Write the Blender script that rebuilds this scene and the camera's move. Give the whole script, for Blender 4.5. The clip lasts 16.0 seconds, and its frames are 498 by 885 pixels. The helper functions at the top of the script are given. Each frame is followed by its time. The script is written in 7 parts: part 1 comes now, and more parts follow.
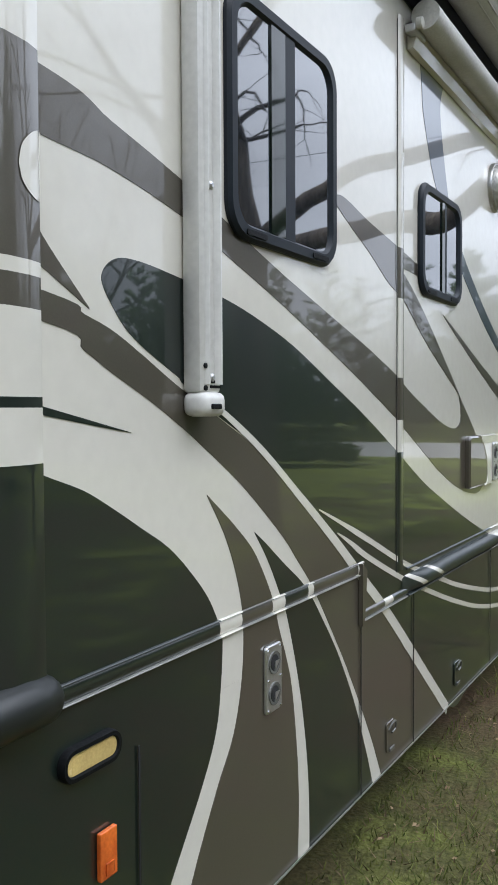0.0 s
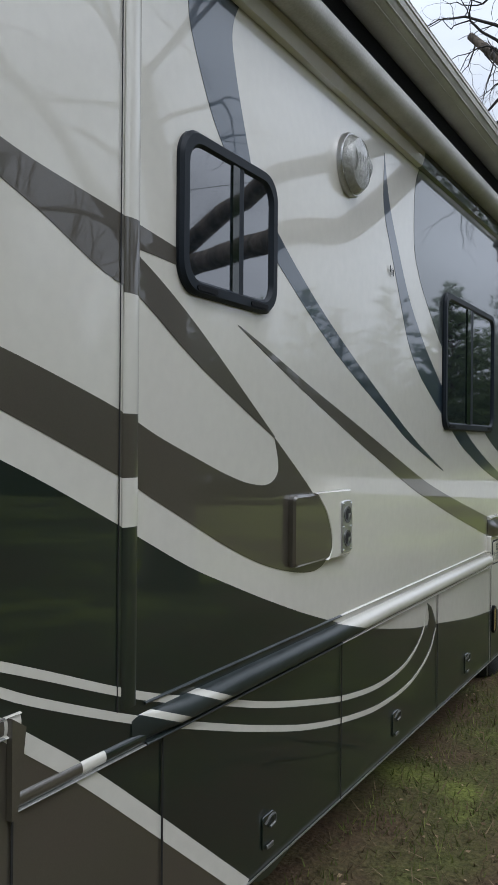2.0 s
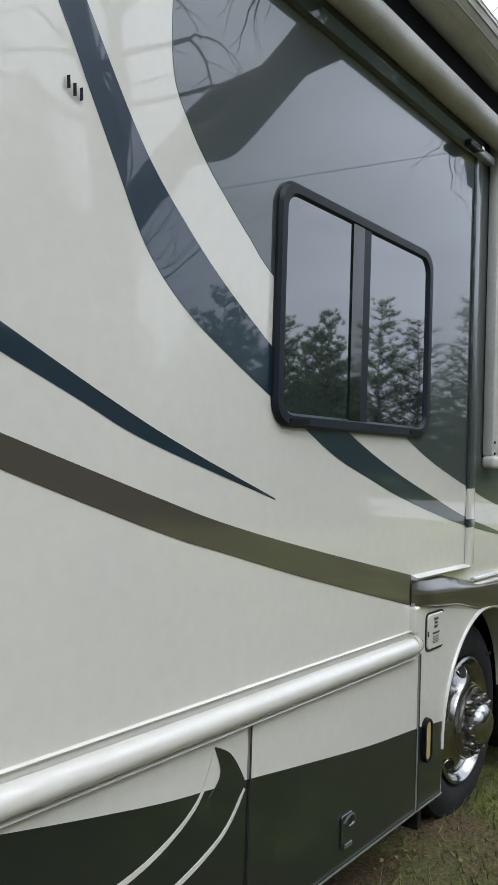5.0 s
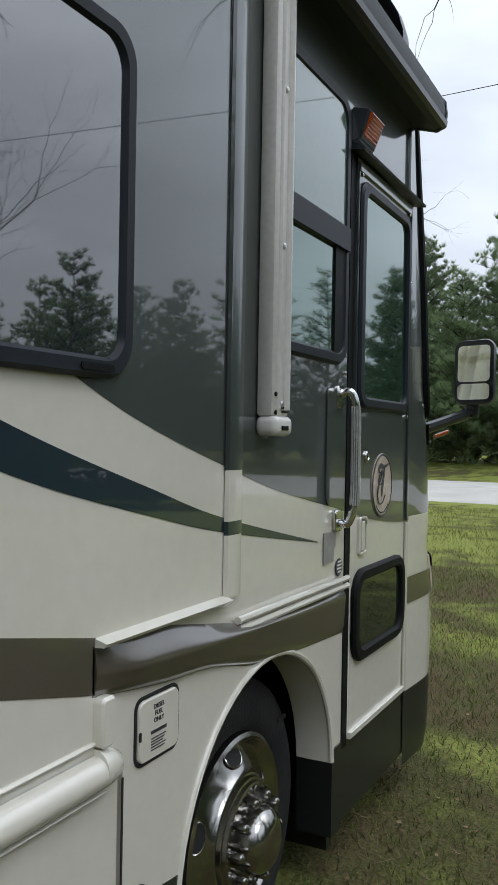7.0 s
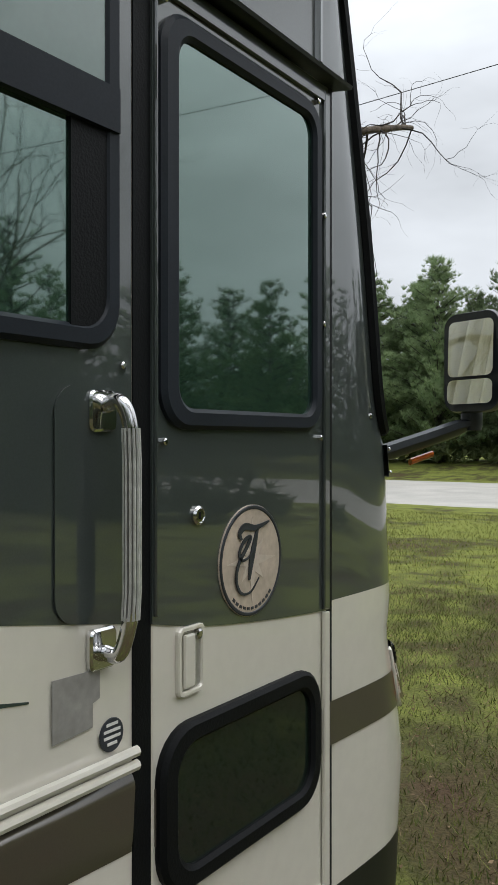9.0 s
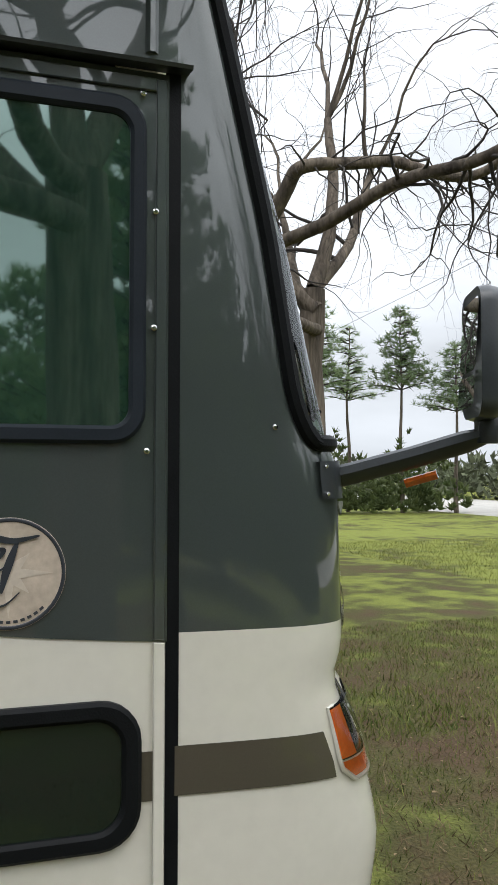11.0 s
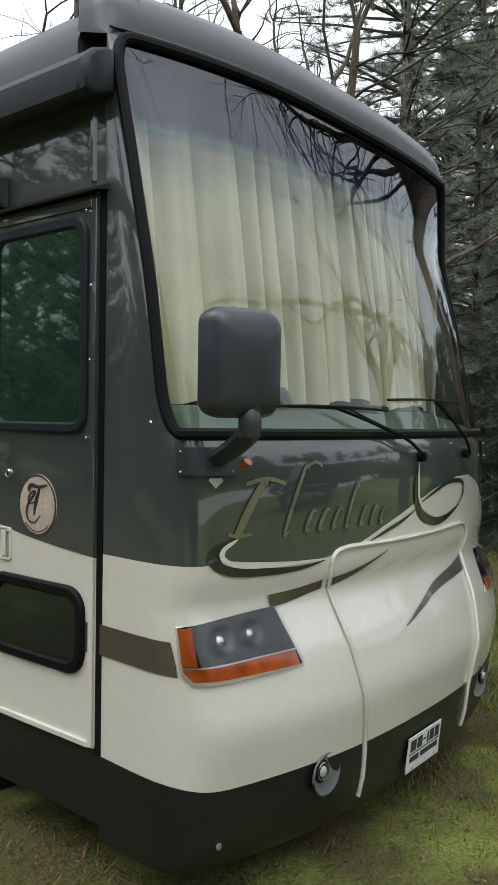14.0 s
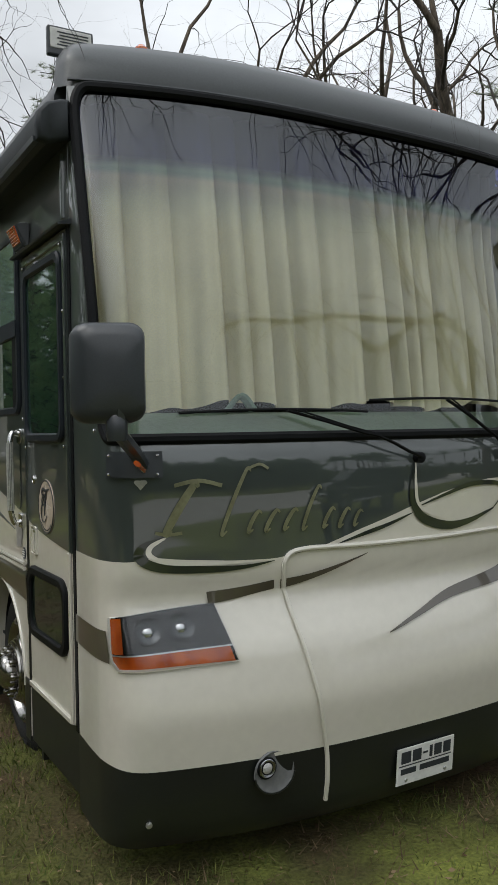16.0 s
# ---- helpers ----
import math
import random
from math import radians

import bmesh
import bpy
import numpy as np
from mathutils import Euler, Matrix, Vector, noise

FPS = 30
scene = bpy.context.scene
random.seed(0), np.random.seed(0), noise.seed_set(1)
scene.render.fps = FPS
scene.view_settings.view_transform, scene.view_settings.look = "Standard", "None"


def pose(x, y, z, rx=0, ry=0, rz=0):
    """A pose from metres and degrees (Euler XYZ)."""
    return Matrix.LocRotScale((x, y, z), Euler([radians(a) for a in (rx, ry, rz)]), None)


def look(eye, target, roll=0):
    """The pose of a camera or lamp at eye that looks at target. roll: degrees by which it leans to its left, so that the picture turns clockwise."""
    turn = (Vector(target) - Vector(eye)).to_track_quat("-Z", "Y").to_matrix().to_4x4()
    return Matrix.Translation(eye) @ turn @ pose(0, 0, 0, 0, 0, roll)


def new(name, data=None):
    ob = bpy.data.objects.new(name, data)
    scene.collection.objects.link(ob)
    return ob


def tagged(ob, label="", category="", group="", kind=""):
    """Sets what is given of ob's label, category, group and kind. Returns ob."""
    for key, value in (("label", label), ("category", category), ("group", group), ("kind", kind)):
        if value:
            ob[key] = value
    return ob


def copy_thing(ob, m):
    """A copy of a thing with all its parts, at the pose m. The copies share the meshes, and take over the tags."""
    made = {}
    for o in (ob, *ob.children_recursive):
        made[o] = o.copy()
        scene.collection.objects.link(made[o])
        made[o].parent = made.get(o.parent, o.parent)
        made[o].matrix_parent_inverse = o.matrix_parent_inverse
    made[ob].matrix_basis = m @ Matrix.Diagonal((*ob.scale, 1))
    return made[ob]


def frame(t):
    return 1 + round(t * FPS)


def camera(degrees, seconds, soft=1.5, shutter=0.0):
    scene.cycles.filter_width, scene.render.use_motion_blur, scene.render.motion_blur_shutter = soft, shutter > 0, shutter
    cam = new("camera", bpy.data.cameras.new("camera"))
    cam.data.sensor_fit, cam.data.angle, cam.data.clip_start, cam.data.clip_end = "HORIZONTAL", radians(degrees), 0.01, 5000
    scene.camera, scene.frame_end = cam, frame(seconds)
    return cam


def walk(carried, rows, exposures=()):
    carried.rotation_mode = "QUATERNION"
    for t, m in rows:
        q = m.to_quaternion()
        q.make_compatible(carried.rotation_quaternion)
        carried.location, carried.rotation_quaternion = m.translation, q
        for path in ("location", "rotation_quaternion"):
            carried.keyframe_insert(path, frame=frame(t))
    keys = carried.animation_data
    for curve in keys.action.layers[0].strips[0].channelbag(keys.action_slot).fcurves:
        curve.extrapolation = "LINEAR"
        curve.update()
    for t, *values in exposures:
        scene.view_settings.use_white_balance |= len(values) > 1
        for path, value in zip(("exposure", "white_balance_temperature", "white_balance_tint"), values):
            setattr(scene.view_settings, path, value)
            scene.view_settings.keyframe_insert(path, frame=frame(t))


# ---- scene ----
cam = camera(32.8, 16.0)
PATH = [
    (0, (1.048, 1.984, 1.58), (0.046, 3.713, 1.502), -0.3),
    (0.5, (1.264, 2.342, 1.625), (0.181, 4.021, 1.555), 0.0),
    (0.8, (1.292, 2.496, 1.677), (0.278, 4.219, 1.604), 0.6),
    (1, (1.287, 2.63, 1.646), (0.315, 4.377, 1.597), 0.7),
    (1.5, (1.274, 2.968, 1.631), (0.29, 4.709, 1.614), 0.5),
    (2, (1.218, 3.277, 1.629), (0.236, 5.019, 1.625), 0.5),
    (2.5, (1.011, 3.612, 1.603), (0.261, 5.466, 1.609), 0.4),
    (2.8, (0.929, 3.808, 1.62), (0.159, 5.654, 1.63), 0.3),
    (3, (0.94, 3.931, 1.612), (0.116, 5.753, 1.64), 0.4),
    (3.2, (0.972, 4.094, 1.601), (0.074, 5.88, 1.63), 0.4),
    (5.3, (1.316, 5.687, 1.601), (0.142, 7.306, 1.638), 1.8),
    (5.5, (1.304, 5.841, 1.586), (0.153, 7.476, 1.621), 1.6),
    (6, (1.236, 6.223, 1.592), (0.162, 7.91, 1.63), 1.2),
    (6.2, (1.203, 6.374, 1.578), (0.138, 8.067, 1.605), 1.2),
    (6.5, (1.147, 6.623, 1.596), (0.096, 8.325, 1.589), 1.2),
    (7, (0.979, 6.982, 1.583), (0.078, 8.768, 1.571), 1.0),
    (7.5, (0.854, 7.313, 1.624), (0.108, 9.168, 1.616), -0.4),
    (8, (0.825, 7.727, 1.649), (0.04, 9.566, 1.643), -0.7),
    (8.5, (0.863, 8.127, 1.647), (-0.035, 9.914, 1.657), 0.0),
    (8.8, (0.943, 8.366, 1.672), (-0.06, 10.096, 1.667), 0.1),
    (9, (1.012, 8.512, 1.671), (-0.109, 10.168, 1.664), -0.0),
    (9.5, (1.301, 8.83, 1.686), (-0.142, 10.214, 1.643), 0.2),
    (10, (1.52, 9.11, 1.621), (-0.064, 10.331, 1.594), 0.5),
    (10.2, (1.573, 9.215, 1.576), (-0.054, 10.378, 1.602), 0.1),
    (12.3, (2.264, 11.325, 1.718), (0.346, 10.761, 1.655), -0.4),
    (12.5, (2.273, 11.487, 1.717), (0.391, 10.813, 1.661), -0.5),
    (13, (2.181, 11.876, 1.724), (0.414, 10.94, 1.668), -0.3),
    (13.2, (2.13, 12.04, 1.721), (0.421, 11.003, 1.682), -0.2),
    (13.5, (2.065, 12.28, 1.723), (0.428, 11.132, 1.657), 0.3),
    (14, (1.942, 12.662, 1.753), (0.411, 11.376, 1.697), 0.9),
    (14.5, (1.681, 12.919, 1.762), (0.276, 11.497, 1.688), 1.5),
    (15, (1.425, 13.217, 1.738), (0.224, 11.618, 1.682), 0.5),
    (15.5, (1.236, 13.445, 1.753), (0.206, 11.731, 1.717), -0.3),
    (16, (1.014, 13.588, 1.724), (0.039, 11.842, 1.697), -1.0),
]
walk(cam, [(t, look(e, g, r)) for t, e, g, r in PATH], [(0, 1.28, 5970, 12), (0.5, 1.26, 5970, 12), (1.0, 1.2, 5960, 12), (1.5, 0.6, 5950, 12), (2.5, 0.62, 6000, 11), (3.0, 0.55, 6050, 11), (5.3, 1.14, 5980, 11), (6.0, 0.95, 5960, 11), (6.5, 0.67, 6080, 10), (7.0, 0.7, 6150, 10), (8.0, 0.5, 6550, 9), (8.7, 0.5, 6550, 9), (9.5, 1.1, 6600, 10), (10.0, 1.12, 6600, 10), (12.3, 1.04, 6420, 9), (13.0, 0.9, 6450, 9), (13.5, 0.74, 6500, 8), (14.0, 1.0, 6500, 8), (14.5, 0.84, 6500, 8), (15.5, 0.56, 6600, 9), (16.0, 0.6, 6650, 9)])

# ---- world, sun, exposure ----
world = bpy.data.worlds.new("overcast_sky")
scene.world = world
world.use_nodes = True
wn, wl = world.node_tree.nodes, world.node_tree.links
sky = wn.new("ShaderNodeTexSky")
sky.sky_type, sky.sun_disc = "NISHITA", False
sky.sun_elevation, sky.sun_rotation = radians(52), radians(58)
sky.air_density, sky.dust_density = 1.0, 6.0
grey = wn.new("ShaderNodeHueSaturation")
grey.inputs["Saturation"].default_value = 0.12
cloud = wn.new("ShaderNodeTexNoise")
cloud.inputs["Scale"].default_value, cloud.inputs["Detail"].default_value = 2.2, 5.0
coord, stretch = wn.new("ShaderNodeTexCoord"), wn.new("ShaderNodeMapping")
stretch.inputs["Scale"].default_value = (1, 1, 2.6)
shades = wn.new("ShaderNodeMapRange")
shades.inputs["From Min"].default_value, shades.inputs["From Max"].default_value = 0.3, 0.7
shades.inputs["To Min"].default_value, shades.inputs["To Max"].default_value = 0.72, 1.2
layers = wn.new("ShaderNodeMix")
layers.data_type, layers.blend_type = "RGBA", "MULTIPLY"
layers.inputs["Factor"].default_value = 1.0
veil = wn.new("ShaderNodeMix")
veil.data_type = "RGBA"
veil.inputs["Factor"].default_value = 0.75
veil.inputs["B"].default_value = (7.3, 7.8, 8.5, 1)
# an overcast sky is about three times as bright overhead as at the horizon
height, rise, lift = wn.new("ShaderNodeSeparateXYZ"), wn.new("ShaderNodeMapRange"), wn.new("ShaderNodeMix")
rise.inputs["To Min"].default_value, rise.inputs["To Max"].default_value = 0.58, 1.42
lift.data_type, lift.blend_type = "RGBA", "MULTIPLY"
lift.inputs["Factor"].default_value = 1.0
wl.new(coord.outputs["Generated"], height.inputs[0])
wl.new(height.outputs["Z"], rise.inputs["Value"])
wl.new(rise.outputs[0], lift.inputs["B"])
wl.new(sky.outputs[0], grey.inputs["Color"])
wl.new(grey.outputs[0], veil.inputs["A"])
wl.new(coord.outputs["Generated"], stretch.inputs["Vector"])
wl.new(stretch.outputs[0], cloud.inputs["Vector"])
wl.new(cloud.outputs[0], shades.inputs["Value"])
wl.new(veil.outputs["Result"], layers.inputs["A"])
wl.new(shades.outputs[0], layers.inputs["B"])
wl.new(layers.outputs["Result"], lift.inputs["A"])
wl.new(lift.outputs["Result"], wn["Background"].inputs["Color"])
wn["Background"].inputs["Strength"].default_value = 0.1

sun_data = bpy.data.lights.new("sun", "SUN")
sun_data.energy, sun_data.angle, sun_data.color = 0.5, radians(30), (1, 0.98, 0.95)
sun = new("sun", sun_data)
sun.rotation_euler = (radians(38), 0, radians(58))


# ---- materials ----
def material(name, color, rough=0.5, metal=0.0, coat=0.0, spread=0.06, scale=3.0, bump=0.0, bump_scale=60.0, ior=1.5,
             color2=None, rough_spread=0.06, emit=None, spec=0.5, coat_rough=0.04, random_mix=0.0, coat_ior=1.5, spec_tint=(1, 1, 1), stretch=None):
    m = bpy.data.materials.new(name)
    m.use_nodes = True
    n, l = m.node_tree.nodes, m.node_tree.links
    p = n["Principled BSDF"]
    p.inputs["Metallic"].default_value, p.inputs["IOR"].default_value = metal, ior
    p.inputs["Coat Weight"].default_value, p.inputs["Coat Roughness"].default_value = coat, coat_rough
    p.inputs["Specular IOR Level"].default_value, p.inputs["Coat IOR"].default_value = spec, coat_ior
    p.inputs["Specular Tint"].default_value = (*spec_tint, 1)
    where = n.new("ShaderNodeTexCoord")
    coarse, fine = n.new("ShaderNodeTexNoise"), n.new("ShaderNodeTexNoise")
    coarse.inputs["Scale"].default_value, coarse.inputs["Detail"].default_value = scale, 6
    fine.inputs["Scale"].default_value, fine.inputs["Detail"].default_value = bump_scale, 4
    place = where.outputs["Object"]
    if stretch:
        pull = n.new("ShaderNodeMapping")
        pull.inputs["Scale"].default_value = stretch
        l.new(place, pull.inputs["Vector"])
        place = pull.outputs[0]
    l.new(place, coarse.inputs["Vector"])
    l.new(place, fine.inputs["Vector"])
    mix = n.new("ShaderNodeMix")
    mix.data_type = "RGBA"
    a = color2 if color2 else tuple(c * (1 - spread * 2.5) for c in color)
    mix.inputs["A"].default_value, mix.inputs["B"].default_value = (*a, 1), (*color, 1)
    ramp = n.new("ShaderNodeMapRange")
    ramp.inputs["From Min"].default_value, ramp.inputs["From Max"].default_value = 0.32, 0.66
    l.new(coarse.outputs[0], ramp.inputs["Value"])
    l.new(ramp.outputs[0], mix.inputs["Factor"])
    speck = n.new("ShaderNodeMix")
    speck.data_type, speck.blend_type = "RGBA", "MULTIPLY"
    speck.inputs["Factor"].default_value = min(1.0, spread * 4)
    l.new(mix.outputs["Result"], speck.inputs["A"])
    tone = n.new("ShaderNodeMapRange")
    tone.inputs["From Min"].default_value, tone.inputs["From Max"].default_value = 0.3, 0.7
    tone.inputs["To Min"].default_value, tone.inputs["To Max"].default_value = 0.6, 1.15
    l.new(fine.outputs[0], tone.inputs["Value"])
    l.new(tone.outputs[0], speck.inputs["B"])
    out = speck.outputs["Result"]
    if random_mix:
        info, vary = n.new("ShaderNodeObjectInfo"), n.new("ShaderNodeHueSaturation")
        span = n.new("ShaderNodeMapRange")
        span.inputs["To Min"].default_value, span.inputs["To Max"].default_value = 1 - random_mix, 1 + random_mix
        l.new(info.outputs["Random"], span.inputs["Value"])
        l.new(span.outputs[0], vary.inputs["Value"])
        l.new(out, vary.inputs["Color"])
        out = vary.outputs[0]
    l.new(out, p.inputs["Base Color"])
    gloss = n.new("ShaderNodeMapRange")
    gloss.inputs["To Min"].default_value, gloss.inputs["To Max"].default_value = max(0, rough - rough_spread), rough + rough_spread
    l.new(coarse.outputs[0], gloss.inputs["Value"])
    l.new(gloss.outputs[0], p.inputs["Roughness"])
    if bump:
        b = n.new("ShaderNodeBump")
        b.inputs["Strength"].default_value, b.inputs["Distance"].default_value = bump, 0.02
        l.new(fine.outputs[0], b.inputs["Height"])
        l.new(b.outputs[0], p.inputs["Normal"])
    if emit:
        p.inputs["Emission Color"].default_value, p.inputs["Emission Strength"].default_value = (*emit[0], 1), emit[1]
    return m


def pane_material(name, tint, gloss, ior=1.5, band=None):
    """Thin clear glass: a tinted view through and a mirror by Fresnel; band: colour and two heights of a shade band."""
    m = bpy.data.materials.new(name)
    m.use_nodes = True
    n, l = m.node_tree.nodes, m.node_tree.links
    n.remove(n["Principled BSDF"])
    clear, shine, fres, mix = (n.new("ShaderNodeBsdf" + k) if k in ("Transparent", "Glossy") else n.new("ShaderNode" + k)
                               for k in ("Transparent", "Glossy", "Fresnel", "MixShader"))
    clear.inputs["Color"].default_value = (*tint, 1)
    shine.inputs["Roughness"].default_value, shine.inputs["Color"].default_value = 0.01, (*gloss, 1)
    fres.inputs["IOR"].default_value = ior
    if band:
        geo, sep, ramp, col = (n.new("ShaderNode" + k) for k in ("NewGeometry", "SeparateXYZ", "MapRange", "ValToRGB"))
        ramp.inputs["From Min"].default_value, ramp.inputs["From Max"].default_value = band[1], band[2]
        col.color_ramp.interpolation = "EASE"
        col.color_ramp.elements[0].color, col.color_ramp.elements[1].color = (*tint, 1), (*band[0], 1)
        col.color_ramp.elements.new(0.42).color = (0.50, 0.70, 0.64, 1)
        l.new(geo.outputs["Position"], sep.inputs[0])
        l.new(sep.outputs["Z"], ramp.inputs["Value"])
        l.new(ramp.outputs[0], col.inputs["Fac"])
        l.new(col.outputs["Color"], clear.inputs["Color"])
    l.new(fres.outputs[0], mix.inputs[0])
    l.new(clear.outputs[0], mix.inputs[1])
    l.new(shine.outputs[0], mix.inputs[2])
    l.new(mix.outputs[0], n["Material Output"].inputs["Surface"])
    return m


CREAM = material("cream_gelcoat", (0.67, 0.645, 0.565), 0.22, coat=0.9, spread=0.02, scale=1.1, bump_scale=25, rough_spread=0.05, coat_ior=1.7, coat_rough=0.02)
CHARCOAL = material("charcoal_paint", (0.062, 0.076, 0.073), 0.3, metal=0.25, spec=0.15, coat=1.0, spread=0.05, scale=1.5, ior=1.5, bump_scale=300, coat_ior=1.85, coat_rough=0.02)
SLATE = material("blue_black_paint", (0.014, 0.034, 0.055), 0.3, metal=0.3, coat=1.0, spread=0.05, scale=1.5, ior=1.6, bump_scale=300, coat_ior=1.72, coat_rough=0.02)
FOREST = material("dark_green_paint", (0.013, 0.021, 0.0175), 0.3, metal=0.2, coat=1.0, spread=0.06, scale=1.5, bump_scale=300, coat_ior=1.6, coat_rough=0.02)
BROWN = material("taupe_brown_paint", (0.086, 0.075, 0.057), 0.3, metal=0.15, coat=1.0, spread=0.05, scale=1.5, bump_scale=300, coat_ior=1.62, coat_rough=0.02)
VALANCE = material("black_lower_paint", (0.010, 0.0125, 0.0115), 0.42, coat=0.18, spread=0.1, scale=4, bump_scale=90)
RUBBER = material("black_rubber", (0.007, 0.008, 0.009), 0.5, spec=0.12, spread=0.1, scale=9, bump=0.1, bump_scale=200)
FRAME = material("dark_window_frame", (0.019, 0.024, 0.031), 0.4, spec=0.15, spread=0.08, scale=6, bump_scale=200)
TYRE = material("tyre_rubber", (0.016, 0.017, 0.018), 0.8, spec=0.25, spread=0.14, scale=7, bump=0.25, bump_scale=110, color2=(0.026, 0.026, 0.025))
CHROME = material("chrome", (0.72, 0.72, 0.72), 0.08, metal=1.0, spread=0.03, scale=4, bump_scale=80, rough_spread=0.04)
DULL = material("satin_aluminium", (0.62, 0.62, 0.62), 0.32, metal=0.85, spread=0.06, scale=9, bump_scale=140)
OFFWHITE = material("off_white_metal", (0.62, 0.61, 0.57), 0.35, coat=0.35, spread=0.05, scale=4, bump_scale=60)
AWNWHITE = material("awning_vinyl", (0.55, 0.54, 0.50), 0.48, spread=0.08, scale=5, bump=0.08, bump_scale=120)
NAVY = material("navy_awning_fabric", (0.018, 0.021, 0.045), 0.85, spread=0.1, scale=6, bump=0.15, bump_scale=220)
TINT = material("tinted_window_glass", (0.012, 0.016, 0.021), 0.02, spread=0.0, coat=0.6, rough_spread=0.0, ior=2.1, spec=0.8)
TINTGREEN = material("green_tinted_glass", (0.013, 0.034, 0.024), 0.025, spread=0.02, coat=0.6, rough_spread=0.0, ior=2.25, spec=0.7, spec_tint=(0.72, 1.0, 0.9))
SHADE = material("pale_green_glass", (0.12, 0.19, 0.17), 0.03, spread=0.02, coat=0.6, rough_spread=0.0, ior=1.7, spec=0.6)
AMBER = material("amber_lens", (0.75, 0.16, 0.02), 0.12, coat=1.0, spread=0.1, scale=16, bump=0.06, bump_scale=120, color2=(0.45, 0.07, 0.01))
YELLOW = material("yellow_lens", (0.62, 0.46, 0.17), 0.25, coat=0.5, spread=0.08, scale=12, bump=0.15, bump_scale=150)
LENS = material("clear_lens", (0.50, 0.50, 0.47), 0.1, coat=0.9, spread=0.12, scale=14, bump=0.35, bump_scale=60)
LAMPDARK = material("headlamp_dark", (0.010, 0.012, 0.014), 0.12, metal=0.1, coat=0.4, spread=0.02, scale=3, bump=0.0, rough_spread=0.0)
BADGE = material("beige_badge", (0.56, 0.47, 0.38), 0.4, coat=0.3, spread=0.1, scale=14)
INK = material("dark_ink", (0.03, 0.035, 0.045), 0.4, spread=0.05)
GOLD = material("gold_green_foil", (0.36, 0.36, 0.24), 0.32, metal=0.75, spread=0.12, scale=12)
PLATE = material("white_plate", (0.72, 0.72, 0.70), 0.35, coat=0.3, spread=0.05, scale=12)
TAPE = material("grey_tape_patch", (0.33, 0.32, 0.30), 0.45, spread=0.1, scale=14)
SEAM = material("panel_seam", (0.012, 0.012, 0.012), 0.8, spread=0.1)
CURTAIN = material("cream_curtain", (0.83, 0.78, 0.60), 0.9, spread=0.06, scale=3, bump=0.1, bump_scale=180)
DASH = material("grey_green_dash", (0.300, 0.418, 0.381), 0.6, spread=0.08, scale=4)
MIRROR = material("mirror_glass", (0.9, 0.9, 0.9), 0.01, metal=1.0, spread=0.0, rough_spread=0.0)
PLASTIC = material("charcoal_plastic", (0.030, 0.036, 0.042), 0.36, coat=0.25, spread=0.1, scale=6, bump_scale=220)
WINDSHIELD = pane_material("windshield_glass", (0.88, 0.90, 0.82), (0.9, 0.93, 0.95), 1.74, ((0.045, 0.055, 0.22), 2.70, 2.80))
BARK = material("grey_brown_bark", (0.20, 0.165, 0.13), 0.95, spread=0.25, scale=9, bump=1.0, bump_scale=34, color2=(0.06, 0.05, 0.042), stretch=(1, 1, 0.13), spec=0.2)
TWIG = material("dark_twigs", (0.060, 0.052, 0.046), 0.9, spread=0.15, scale=6)
NEEDLE = material("pine_needles", (0.235, 0.305, 0.155), 0.7, spec=0.15, spread=0.10, scale=1.2, color2=(0.165, 0.235, 0.115), random_mix=0.25)
SPRUCE = material("spruce_needles", (0.145, 0.195, 0.125), 0.75, spec=0.2, spread=0.15, scale=1.3, color2=(0.095, 0.13, 0.085), random_mix=0.2)
GREYPINE = material("grey_green_needles", (0.30, 0.33, 0.255), 0.7, spec=0.15, spread=0.1, scale=1.2, color2=(0.23, 0.26, 0.20), random_mix=0.15)
LEAFBUD = material("spring_foliage", (0.12, 0.15, 0.05), 0.7, spread=0.2, scale=1.4, color2=(0.07, 0.10, 0.035))


def leafy(m, share):
    """Lets part of the light through thin leaves and needles."""
    n, l = m.node_tree.nodes, m.node_tree.links
    p, out = n["Principled BSDF"], n["Material Output"]
    glow, mix = n.new("ShaderNodeBsdfTranslucent"), n.new("ShaderNodeMixShader")
    l.new(p.inputs["Base Color"].links[0].from_socket, glow.inputs["Color"])
    mix.inputs[0].default_value = share
    l.new(p.outputs[0], mix.inputs[1])
    l.new(glow.outputs[0], mix.inputs[2])
    l.new(mix.outputs[0], out.inputs["Surface"])


for m in (NEEDLE, SPRUCE, GREYPINE, LEAFBUD):
    leafy(m, 0.65)
REFLECTOR = material("lamp_reflector", (0.42, 0.43, 0.44), 0.16, metal=1.0, spread=0.15, scale=30, bump=0.12, bump_scale=70, rough_spread=0.08)
LAMPBOWL = material("smoked_lamp_bowl", (0.11, 0.115, 0.12), 0.18, metal=0.9, spread=0.15, scale=30)
POCKET = material("grey_pocket", (0.16, 0.165, 0.165), 0.5, spread=0.1, scale=9)
TRIMLINE = material("worn_trim_edge", (0.17, 0.17, 0.16), 0.4, metal=0.4, spread=0.1, scale=12)
ROOFPAINT = material("satin_charcoal_roof", (0.050, 0.058, 0.062), 0.45, coat=0.2, coat_rough=0.2, spread=0.08, scale=2.5, bump_scale=120)
STEEL = material("polished_wheel_steel", (0.42, 0.41, 0.39), 0.17, metal=1.0, spread=0.06, scale=7, bump_scale=90, rough_spread=0.07)
